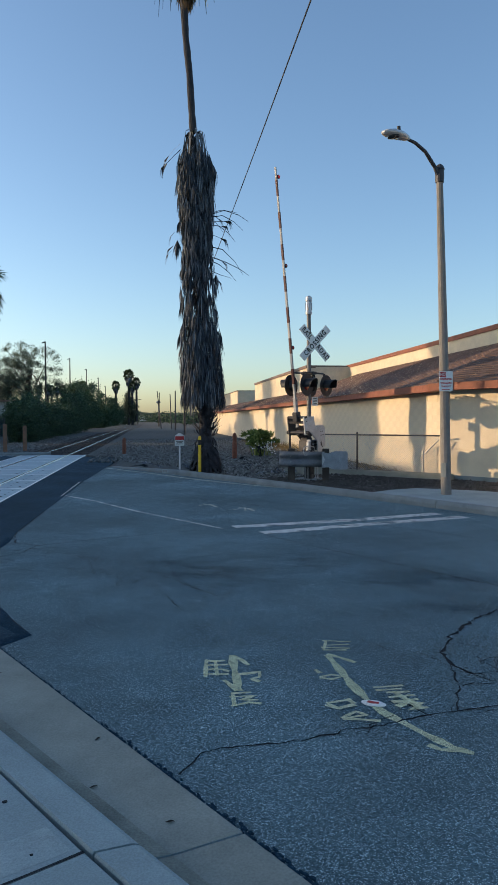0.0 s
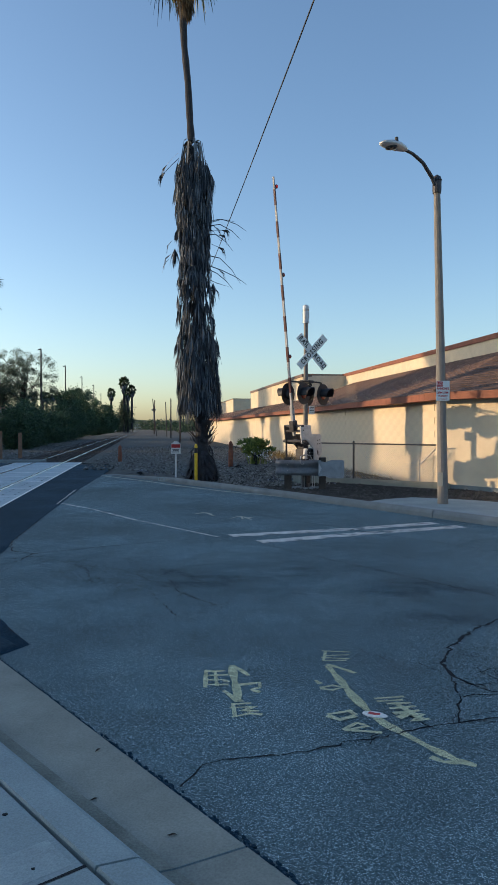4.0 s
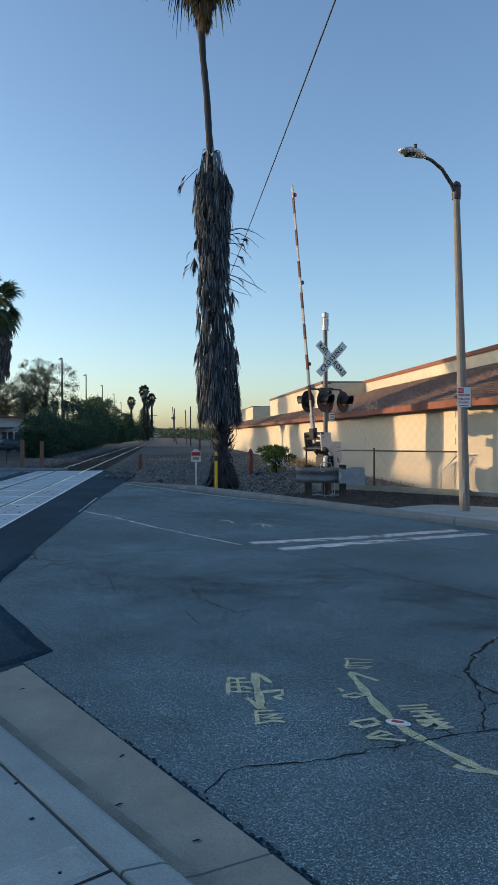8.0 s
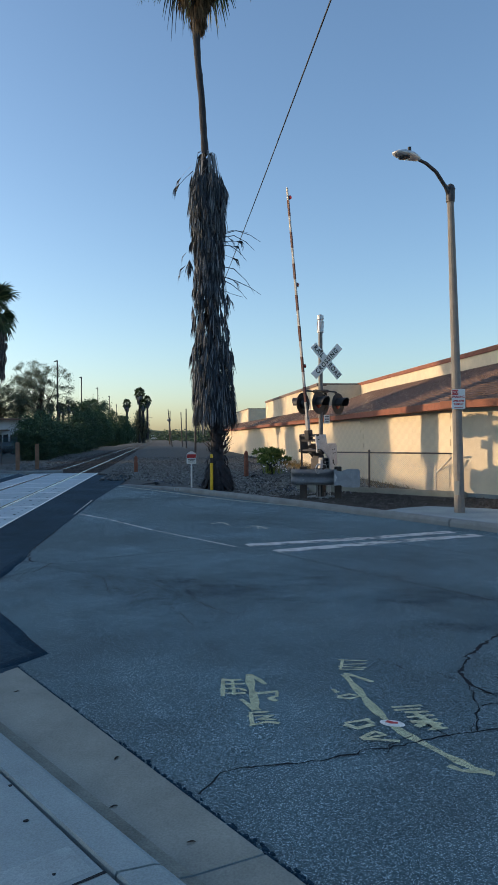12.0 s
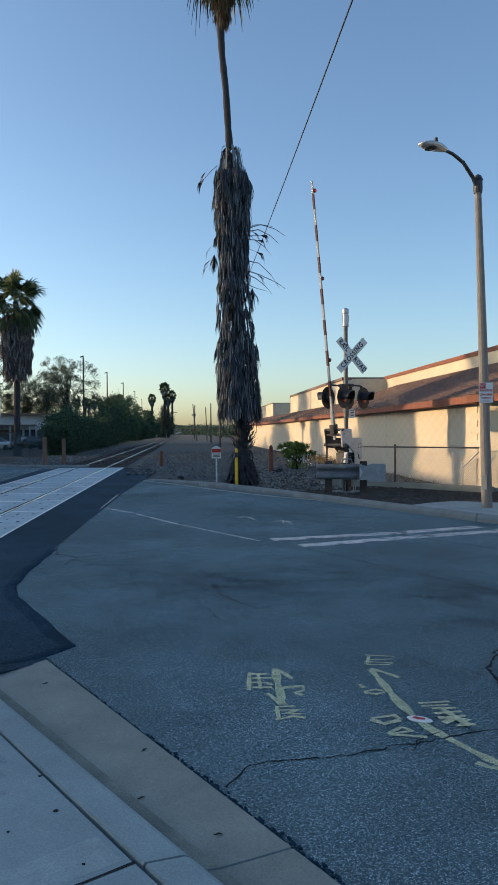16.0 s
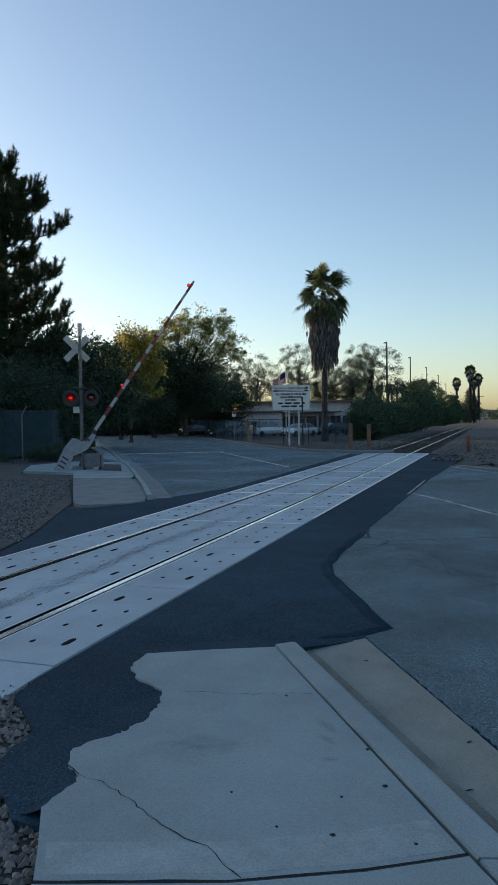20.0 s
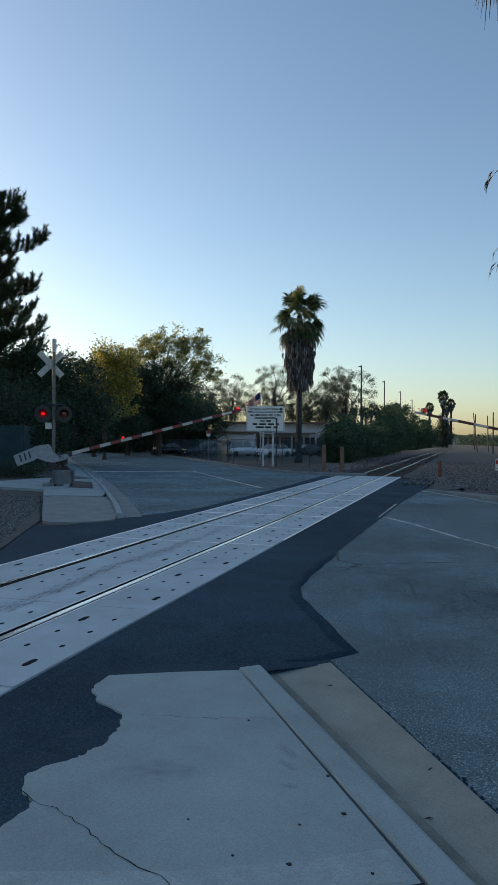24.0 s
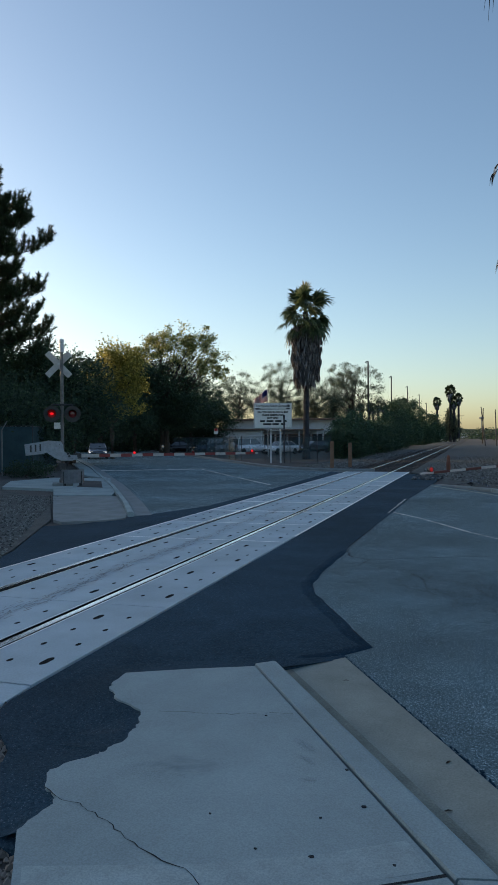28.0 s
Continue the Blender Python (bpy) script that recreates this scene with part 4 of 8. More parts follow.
def palm(name, at, axis, skirt, crown, label, seed, blades=7, skirt_fronds=700, fronds=46, fan=0.8, group="", dead_low=10, w=0.03, petiole=0.9, splay=0.05, droop=0.55, loose=0.0, dry="dead_frond"):
    """A fan palm. axis: (x, y, z, radius) along its trunk; skirt: (z0, z1, profile of radii); crown: (centre, radius)."""
    r = random.Random(seed)
    tree = thing(name, pose(*at), label, "palm tree", group)
    bm = bm_new()
    pts, rad = [], []
    for a, b in zip(axis, axis[1:]):
        steps = max(2, int((b[2] - a[2]) / 0.22))
        for k in range(steps):
            f = k / steps
            pts.append(Vector((a[0] + (b[0] - a[0]) * f, a[1] + (b[1] - a[1]) * f, a[2] + (b[2] - a[2]) * f)))
            rad.append((a[3] + (b[3] - a[3]) * f) * (1.05 if k % 2 else 0.96) * r.uniform(0.96, 1.04))
    pts.append(Vector(axis[-1][:3]))
    rad.append(axis[-1][3])
    tube(bm, pts, rad, 12)
    part("trunk", bm, M["palm_bark"], tree)

    def centre(z):
        for a, b in zip(axis, axis[1:]):
            if a[2] <= z <= b[2]:
                f = (z - a[2]) / (b[2] - a[2])
                return Vector((a[0] + (b[0] - a[0]) * f, a[1] + (b[1] - a[1]) * f, z))
        return Vector((*axis[-1][:2], z))

    if skirt:
        z0, z1, prof = skirt
        lv = Leaves()
        for i in range(skirt_fronds):
            f = r.random()
            z = z0 + (z1 - z0) * f
            x = f * (len(prof) - 1)
            k = min(int(x), len(prof) - 2)
            rr = (prof[k] + (prof[k + 1] - prof[k]) * (x - k)) * r.choice((0.62, 0.8, 0.95, 1.0, 1.05, 1.14)) * r.uniform(0.93, 1.05)
            a = r.uniform(0, math.tau)
            out = Vector((math.cos(a), math.sin(a), 0))
            hub = centre(z) + out * rr * r.uniform(0.72, 0.95) + Vector((0, 0, 0.35))
            lv.strip([centre(z + 0.5) + out * 0.1 + Vector((0, 0, 0.15)), hub], [0.02, 0.014], Vector((-out.y, out.x, 0)))
            ln0 = r.uniform(0.55, 1.0) * (1.0 if rr > 0.4 else 0.7)
            for _ in range(blades):
                s = Vector((-out.y, out.x, 0)) * r.uniform(-0.2, 0.2)
                ln = ln0 * r.uniform(0.6, 1.15)
                mid = hub + s * 0.8 + out * r.uniform(-0.02, splay) - Vector((0, 0, ln * 0.45))
                tip = mid + s * 0.5 + out * r.uniform(-0.06, splay) - Vector((0, 0, ln * 0.55))
                tw = r.uniform(0, math.tau)
                lv.strip([hub, mid, tip], [w * 0.45, w, w * 0.12], Vector((math.cos(tw), math.sin(tw), 0)))
        lv.done("skirt", M[dry], tree, "hanging skirt of grey dry fronds")
    cz, cr = crown
    c = centre(cz)
    green, dead = Leaves(), Leaves()
    for i in range(fronds):
        a = i * 2.39996 + r.uniform(-0.2, 0.2)
        t = i / fronds
        e = radians(-48 + 125 * t + r.uniform(-20, 20))
        way = Vector((math.cos(a) * math.cos(e), math.sin(a) * math.cos(e), math.sin(e)))
        lvs = dead if i < dead_low else green
        lvs.fan(c + Vector((0, 0, -0.25 + 0.5 * t)), way, petiole * cr * r.uniform(0.85 - loose, 1.1), fan * cr * r.uniform(0.85, 1.1), 17, r, droop=0.9 if i < dead_low else droop - 0.4 * t, width=w * 1.15)
    for i in range(dead_low):
        a = r.uniform(0, math.tau)
        o = Vector((math.cos(a), math.sin(a), 0)) * r.uniform(0.15, 0.3)
        dead.fan(c + o - Vector((0, 0, 0.3)), (math.cos(a) * 0.35, math.sin(a) * 0.35, -1), 0.45 * cr, 0.5 * cr, 9, r, droop=0.8, spread=70, width=w)
    green.done("crown", M["frond"], tree)
    dead.done("dry_fronds", M[dry], tree, "brown drooping lower fronds")
    return tree


# the tall palm beside the track
tall = palm("fan_palm", (-1.44, 24.05, 0.03), [(0, 0, 0, 0.36), (0.0, 0, 0.7, 0.22), (-0.05, 0, 2, 0.2), (-0.12, 0, 3.2, 0.2), (-0.14, 0, 6.5, 0.2), (-0.42, 0, 8, 0.2), (-0.38, 0, 10.3, 0.17), (-0.37, 0, 11.3, 0.12), (-0.41, 0, 11.9, 0.115), (-0.48, 0, 13.2, 0.11), (-0.60, 0, 14.4, 0.11), (-0.66, 0, 15.6, 0.12), (-0.82, 0, 18.7, 0.14)],
            None, (18.85, 1.72),
            "tall fan palm with a long grey skirt of dead fronds", 11, blades=13, fronds=84, dead_low=3, w=0.034, splay=0.12, petiole=0.72, droop=0.75)
r_p = random.Random(5)


def skirt_at(z):
    """Middle and radius of the tall palm's skirt at a height: full at the foot, waisted at two thirds, full again at the top."""
    waist = math.exp(-((z - 7.5) / 1.15) ** 2)
    return Vector((-0.09 - 0.024 * max(0.0, z - 2) - 0.05 * math.sin((z - 2) * 0.35), 0, z)), (0.82 - 0.06 * max(0, z - 6) / 4) - 0.22 * waist


def tuft(lv, r, hub, out, ln, blades, spread, lean):
    """A folded dead frond: fine blades that hang from one hub and fray towards their tips."""
    side = Vector((-out.y, out.x, 0))
    for k in range(blades):
        f = (k + r.random()) / blades * 2 - 1
        way = side * f * spread + out * (lean + r.uniform(-0.06, 0.1) - 0.10 * f * f)
        l2 = ln * (1.05 - 0.35 * abs(f)) * r.uniform(0.75, 1.12)
        mid = hub + way * 0.6 * l2 - Vector((0, 0, l2 * 0.46))
        tip = mid + way * r.uniform(0.1, 0.42) * l2 - Vector((0, 0, l2 * 0.52))
        tw = r.gauss(0, 0.7)
        lv.strip([hub, mid, tip], [0.008, r.uniform(0.011, 0.017), 0.002], side * math.cos(tw) + out * math.sin(tw))


lv = Leaves()
Z_LOW, Z_TOP = 2.05, 10.55
for i in range(1320):
    f = (i + r_p.random()) / 1320
    z = Z_LOW + 0.45 + (Z_TOP - Z_LOW - 0.45) * f
    a = i * 2.39996 + r_p.gauss(0, 0.35)
    # thin places in the middle, where the sky shows through
    thin = math.exp(-((z - 6.1) / 1.4) ** 2)
    if r_p.random() < 0.66 * thin or (abs(z - 9.0) < 0.5 and r_p.random() < 0.25):
        continue
    mid, rad = skirt_at(z - 0.3)
    out = Vector((math.cos(a), math.sin(a), 0))
    rad *= r_p.choice((0.62, 0.78, 0.86, 0.9, 0.95)) if thin < 0.5 else r_p.uniform(0.6, 0.92)
    ln = r_p.uniform(0.5, 0.85)
    hub = mid + out * max(0.2, rad - 0.13) + Vector((0, 0, 0.36))
    lv.strip([mid + out * 0.12 + Vector((0, 0, 0.75)), hub + Vector((0, 0, 0.05)), hub], [0.012, 0.011, 0.009], Vector((-out.y, out.x, 0)))
    tuft(lv, r_p, hub, out, ln, 13, r_p.uniform(0.22, 0.4), r_p.uniform(0.02, 0.22))
for x, z, ln, out in ((-0.92, 7.75, 0.7, -1), (-0.86, 8.35, 0.4, -1), (-0.80, 8.9, 0.45, -1), (-0.75, 6.9, 0.55, -1), (-0.80, 9.6, 0.4, -1), (0.30, 10.2, 0.75, 1), (0.36, 6.6, 0.5, 1), (-0.78, 10.25, 0.6, -1), (0.24, 9.0, 0.5, 1)):
    # loose tufts that stand out from the outline
    tuft(lv, r_p, Vector((x, 0, z)), Vector((out, 0, 0)), ln, 26, 0.42, 0.08)
    tuft(lv, r_p, Vector((x, 0, z)), Vector((0, -1, 0)), ln, 18, 0.36, 0.05)
    lv.strip([Vector((-0.3, 0, z + 0.45)), Vector((x, 0, z + 0.12)), Vector((x, 0, z))], [0.013, 0.012, 0.01], Vector((0, 1, 0.2)))
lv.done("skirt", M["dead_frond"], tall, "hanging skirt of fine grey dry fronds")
lv = Leaves()
for z, a, up, ln in ((8.35, 0.2, 0.1, 0.95), (8.2, -0.1, -0.05, 0.8), (8.0, 0.15, -0.3, 0.75), (7.4, 0.3, -0.5, 0.9), (10.75, 3.0, -0.9, 0.9), (10.9, 3.3, -1.1, 0.8), (7.6, 3.3, -0.7, 0.5), (7.75, 3.0, -0.6, 0.45), (6.9, 0.2, -1.0, 0.8), (8.7, 0.3, -0.35, 0.6), (8.3, 2.8, -0.8, 0.5), (5.9, 0.0, -1.4, 0.6)):
    way = Vector((math.cos(a), math.sin(a), up))
    lv.fan((-0.4 + 0.4 * math.cos(a), 0.4 * math.sin(a), z), way, ln * 0.7, 0.38, 8, r_p, droop=1.0, spread=45, width=0.022, stalk=0.016)
for z, ln, rise, drop in ((8.55, 1.35, 0.10, 0.30), (8.5, 1.15, 0.05, 0.45), (8.6, 0.95, 0.1, 0.1), (8.2, 0.9, -0.05, 0.6), (7.55, 1.15, -0.1, 0.75), (7.2, 1.35, -0.15, 0.35), (7.1, 0.9, -0.2, 0.6)):
    c = Vector((0.12, r_p.uniform(-0.2, 0.1), z))
    lv.strip([c, c + Vector((ln * 0.4, -0.05, rise * ln)), c + Vector((ln * 0.75, -0.08, (rise * 1.1 - drop * 0.45) * ln)), c + Vector((ln, -0.1, (rise - drop) * ln))], [0.018, 0.015, 0.012, 0.006], Vector((0.2, 0.3, 1)).normalized())
for i in range(3):
    # bare curved stalks
    a = r_p.uniform(-0.5, 0.5)
    o = Vector((math.cos(a), math.sin(a), 0))
    c = Vector((-0.3, 0, r_p.uniform(6.6, 8.6))) + o * 0.4
    ln = r_p.uniform(0.5, 1.0)
    lv.strip([c, c + o * ln * 0.5 - Vector((0, 0, 0.22 * ln)), c + o * ln - Vector((0, 0, r_p.uniform(0.2, 0.9) * ln))], [0.014, 0.011, 0.005], Vector((0, 0.3, 1)).normalized())
for i in range(34):
    # the arched stalks at the top of the skirt
    a = r_p.uniform(0, math.tau)
    o = Vector((math.cos(a), math.sin(a), 0))
    c = Vector((-0.33, 0, 11.15 + r_p.uniform(-0.25, 0.1)))
    side = Vector((-o.y, o.x, 0))
    q = r_p.uniform(0.85, 1.15)
    lv.strip([c + o * 0.1, c + o * 0.2 * q + Vector((0, 0, 0.12)), c + o * 0.30 * q + Vector((0, 0, 0.06)), c + o * 0.36 * q - Vector((0, 0, 0.3)), c + o * 0.42 * q - Vector((0, 0, r_p.uniform(0.7, 1.1)))], [0.03, 0.028, 0.026, 0.022, 0.016], (side + o * 0.4).normalized())
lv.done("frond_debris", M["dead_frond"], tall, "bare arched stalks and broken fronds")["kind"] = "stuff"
lv = Leaves()
for i in range(85):
    # brown dead fronds hanging close round the neck
    a = r_p.gauss(0, 0.75) if i % 6 else r_p.uniform(0, math.tau)
    f = r_p.random() ** 0.8
    z = 15.9 + 2.0 * f
    o = Vector((math.cos(a), math.sin(a), 0))
    lv.fan(Vector((-0.66 - 0.055 * (z - 15.6), 0, z)) + o * 0.1, (o.x * (0.2 + 0.5 * f), o.y * (0.2 + 0.5 * f), -1), 0.2 + 0.4 * f, 0.42 + 0.3 * f, 13, r_p, droop=0.8, spread=55, width=0.024, stalk=0.02)
for i in range(3):
    # a limp dead frond that hangs away from the rest
    lv.fan(Vector((-0.82, 0, 18.3)), (-0.78, 0.1 * i - 0.2, -0.42 - 0.05 * i), 1.0, 0.75, 20, r_p, droop=1.3, spread=70, width=0.026, stalk=0.02)
lv.done("hanging_fronds", M["brown_frond"], tall, "brown dead fronds hanging round the neck")
lv = Leaves()
for i in range(320):
    # cut boots and fallen fronds round the foot
    a = r_p.uniform(0, math.tau)
    o = Vector((math.cos(a), math.sin(a), 0))
    z = r_p.choice((r_p.uniform(0.1, 0.9), r_p.uniform(0.1, 2.2)))
    rr = 0.27 + 0.17 * max(0, 1 - z)
    ln = r_p.uniform(0.25, 0.5)
    dn = -0.9 if z < 1.2 else 0.6
    lv.strip([o * rr + Vector((0, 0, z)), o * (rr + 0.12) + Vector((0, 0, z + ln * 0.4 * dn)), o * (rr + r_p.uniform(0.1, 0.3)) + Vector((0, 0, max(0.0, z + ln * dn)))], [0.05, 0.045, 0.02], Vector((-o.y, o.x, 0)))
lv.done("foot_husk", M["palm_bark"], tall, "dark stubs of old fronds round the foot")

# the shorter palm behind the car park fence, and far ones
palm("fan_palm", (-21.7, 55.8, 0), [(0, 0, 0, 0.36), (0, 0, 1, 0.26), (0.05, 0, 8, 0.22), (0, 0, 12.3, 0.22)], (6.2, 10.9, [0.95, 1.12, 1.2, 1.3, 1.4, 1.4]), (12.05, 2.5),
     "stout fan palm with a thick shaggy brown skirt", 21, blades=8, skirt_fronds=620, fronds=62, dead_low=3, droop=0.7, w=0.055, fan=0.54, petiole=0.64, loose=0.6, dry="dry_frond")
far_palm = palm("fan_palm", (-44.1, 246.1, 0), [(0, 0, 0, 0.45), (0, 0, 17.6, 0.35)], (13.5, 16.6, [0.6, 0.9, 1.2]), (17.2, 2.0), "tall distant fan palm dark against the sky", 31, blades=5, skirt_fronds=120, fronds=44, dead_low=5, w=0.13, fan=0.62, petiole=0.5, group="distant palms")
small_palm = palm("fan_palm", (-70.3, 239.9, 0), [(0, 0, 0, 0.4), (0, 0, 12.4, 0.3)], (10.0, 11.8, [0.5, 0.8, 0.9]), (12.3, 1.35), "small distant fan palm dark against the sky", 33, blades=5, skirt_fronds=80, fronds=36, dead_low=4, w=0.11, fan=0.62, petiole=0.5, group="distant palms")
for x, y, z in ((-69.2, 240.3, -0.2), (-67.4, 240.8, 0.6), (-65.7, 241.2, 0.0), (-64.4, 241.5, -1.0), (-61.7, 242.3, 0.6), (-59.2, 242.9, 1.2), (-48.4, 245.3, 1.3), (-42.9, 246.3, 1.4), (-41.5, 246.6, 2.6), (-73.0, 239.0, -0.4), (-76.5, 238.0, -0.3)):
    copy_thing(small_palm, pose(x, y, z - 1.4 if z > 0 else z, 0, 0, (x * 37) % 360) @ Matrix.Scale(1.0 if z <= 0 else (12.4 + 1.4) / 12.4, 4))
# shaggy ivy-grown tree among the far palms
broadleaf("tree", (-44.6, 247, 0), 8, [((0, 0, 5.5), (1.7, 1.7, 5.6)), ((1.9, 0, 4.0), (1.7, 1.6, 4.2)), ((-1.5, 0, 3.0), (1.4, 1.4, 3.0)), ((0.6, 0, 9.5), (1.0, 1.0, 2.6))], 200, 44, 0.26, 0.5, M["leaf_pale"], "shaggy grey-green tree below the distant palms", 38, 0.2, 10)

# trees along the far side of the street
SYCAMORE = (-45.1, 71.0, 0)
PINE = (-38.3, 36.7)
# upper crown in painted sunlit gold; the low sun is in its colour
syc = broadleaf("sycamore_tree", SYCAMORE, 10.5, [((2.95, 0.54, 11.4), (2.9, 2.68, 2.5)), ((5.36, 0.8, 9.92), (2.0, 2.0, 1.74)), ((-4.6, -1.07, 9.5), (2.9, 3.2, 3.0)), ((0.27, 0.0, 12.7), (3.2, 2.95, 2.0)), ((-2.41, 0.0, 12.33), (1.6, 1.74, 1.47)), ((4.56, 0.54, 13.4), (1.6, 1.47, 1.21)), ((-6.4, -0.5, 8.2), (2.3, 2.4, 3.0)), ((1.6, 0, 14.2), (1.5, 1.4, 1.0)), ((6.6, 0.5, 11.2), (1.0, 1.0, 0.8)), ((7.3, 0.4, 9.3), (0.9, 0.9, 0.9)), ((-0.9, 0.2, 14.0), (0.9, 0.9, 0.7)), ((-4.6, 0, 12.0), (1.3, 1.3, 1.1)), ((-6.2, 0, 11.2), (1.9, 1.7, 1.5))], 270, 100, 0.13, 0.33, M["leaf_olive"], "big sycamore with golden sunlight in its upper leaf colour, dark below", 41, 0.30, 70)
# the crown's shaded lower part, painted as a darker green
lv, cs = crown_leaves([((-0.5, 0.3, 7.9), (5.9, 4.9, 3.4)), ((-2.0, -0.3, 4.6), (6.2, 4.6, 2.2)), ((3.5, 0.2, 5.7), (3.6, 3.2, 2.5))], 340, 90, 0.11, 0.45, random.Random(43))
lv.done("lower_crown", M["leaf_dark"], syc, "dense lower foliage, its shade put into a darker green")
def ray_spot(yaw, d):
    """A spot at a distance from the street corner, in a direction to the left of +y."""
    return (0.1 - math.sin(radians(yaw)) * d, 0.06 + math.cos(radians(yaw)) * d)


for i, (yaw, d, h, wd) in enumerate(((49.5, 46, 5.8, 3.2), (47, 48, 6.0, 3.2), (44.4, 51, 7.4, 3.2), (42.4, 52, 8.4, 3.6), (39.9, 54, 8.2, 3.0), (37.6, 78, 8.6, 4.2), (35.0, 84, 10.6, 5.0), (33.0, 90, 10.6, 5.0), (30.5, 98, 9.0, 5.0))):
    broadleaf("tree", (*ray_spot(yaw, d), 0), h * 0.8, [((0, 0, h * 0.62), (wd, wd, h * 0.38)), ((wd * 0.5, wd * 0.3, h * 0.45), (wd * 0.8, wd * 0.7, h * 0.2)), ((-wd * 0.5, 0, h * 0.5), (wd * 0.8, wd * 0.7, h * 0.26))] + ([((0, 0, h * 0.19), (wd * 0.8, wd * 0.8, h * 0.17))] if yaw > 42 else []), 270, 95, 0.075 + 0.0007 * d, 0.5, M["leaf_dark"], "dense dark green tree beyond the street", 142 + i, 0.26, 20, "street trees")
for i in range(13):
    yaw = 29.5 + i * 0.95
    d = 99 + 5 * (i % 3)
    broadleaf("bush", (*ray_spot(yaw, d), 0), 1.6, [((0, 0, 1.5), (2.2, 1.8, 1.6)), ((0.8, 0, 2.3), (1.4, 1.3, 1.2))], 70, 42, 0.2, 0.45, M["leaf_dark"], "dark bush in the shade of the street trees", 260 + i, 0.1, 8, "street bushes")
# a golden tree beside the sycamore; its gold is painted sunlight
broadleaf("tree", (*ray_spot(36.8, 66), 0), 7.5, [((0, 0, 7.6), (2.4, 2.4, 2.6)), ((-1.2, 0, 5.6), (2.2, 2.2, 2.2)), ((1.4, 0.4, 6.2), (2.0, 2.0, 2.4)), ((0.5, 0, 9.8), (1.2, 1.2, 1.0)), ((2.2, 0.3, 8.6), (1.4, 1.4, 1.4))], 230, 78, 0.13, 0.36, M["leaf_gold"], "tree with the low sun's gold put into its leaf colour", 151, 0.2, 30)
# low growth behind the screened fence
for i, (yaw, d) in enumerate(((49, 41), (46.5, 43), (44, 44), (42.2, 46))):
    broadleaf("tree", (*ray_spot(yaw, d), 0), 3, [((0, 0, 2.6), (2.4, 2.2, 2.3))], 130, 90, 0.08, 0.4, M["leaf_dark"], "dark shrubby tree behind the screened fence", 160 + i, 0.12, 12, "fence trees")
# gum trees behind the school, thin crowns
for i, (x, y, h, wd, dens) in enumerate(((-46.5, 108, 13.2, 3.6, 170), (-33.5, 106, 12.4, 4.2, 190), (-38.2, 110, 11.6, 2.8, 130), (-53.5, 106, 11.8, 3.8, 190), (-42.4, 112, 9.6, 3.6, 220), (-59.5, 102, 10.6, 4.4, 230))):
    broadleaf("gum_tree", (x, y, 0), h * 1.05, [((0, 0, h * 0.78), (wd * 1.15, wd, h * 0.32)), ((wd * 0.4, 0, h * 0.5), (wd * 0.8, wd * 0.8, h * 0.2)), ((-wd * 0.5, 0, h * 0.55), (wd * 0.7, wd * 0.7, h * 0.2))], int(dens * 1.15), 105, 0.085, 0.30, M["leaf_pale"], "thin pale gum tree with an open crown", 60 + i, 0.24, 30, "gum trees")


def pine(at, height, seed):
    r = random.Random(seed)
    tree = thing("pine_tree", pose(*at), "tall dark pine with upswept tufted branches", "tree")
    bm = bm_new()
    tube(bm, [(0, 0, -0.1), (0.1, 0, height * 0.4), (0.25, 0.1, height * 0.75), (0.3, 0.1, height)], [0.5, 0.4, 0.22, 0.06], 10)
    lv = Leaves()
    n = 92
    for i in range(n):
        f = (i + 0.5) / n
        z = height * (0.10 + 0.88 * f ** 1.35)
        a = i * 2.39996 + r.uniform(-0.4, 0.4)
        ln = 0.235 * height * min(1.0, (1 - f) * 3.3 + 0.26) * (r.uniform(0.78, 1.05) if f < 0.45 else r.uniform(0.42, 1.1))
        o = Vector((math.cos(a), math.sin(a), 0))
        c0 = Vector((0.25 * f, 0.1 * f, z))
        pts = [c0, c0 + o * ln * 0.45 - Vector((0, 0, ln * 0.03)), c0 + o * ln * 0.8 + Vector((0, 0, ln * 0.06)), c0 + o * ln + Vector((0, 0, ln * 0.27))]
        tube(bm, pts, [0.14 * (1 - f) + 0.04, 0.09 * (1 - f) + 0.03, 0.04, 0.02], 5, cap=False)
        tufts = int(8 + ln * 11)
        for k in range(tufts):
            g = 0.12 + 0.88 * (k + r.random()) / tufts
            x = g * 3
            m = min(int(x), 2)
            p = pts[m].lerp(pts[m + 1], x - m)
            sd = Vector((-o.y, o.x, 0)) * r.gauss(0, 0.26) * ln * 0.5 * (1.1 - abs(g - 0.6))
            tip = p + sd + o * r.uniform(0.05, 0.6) + Vector((0, 0, r.uniform(0.0, 0.95)))
            tube(bm, [p, tip], [0.018, 0.01], 3, cap=False)
            way = ((tip - p).normalized() + Vector((0, 0, 0.7))).normalized()
            for q in range(72):
                b = tip + way * r.uniform(-0.6, 0.12)
                d = (way * r.uniform(0.35, 0.9) + Vector((r.gauss(0, 0.38), r.gauss(0, 0.38), r.gauss(0, 0.34)))).normalized()
                s = d.cross(Vector((r.gauss(0, 1), r.gauss(0, 1), r.gauss(0, 1)))).normalized()
                lv.strip([b, b + d * r.uniform(0.2, 0.36)], [0.019, 0.006], s)
    part("trunk", bm, M["bark"], tree)
    lv.done("needles", M["needle"], tree)
    return tree


pine((*PINE, 0), 20.5, 71)

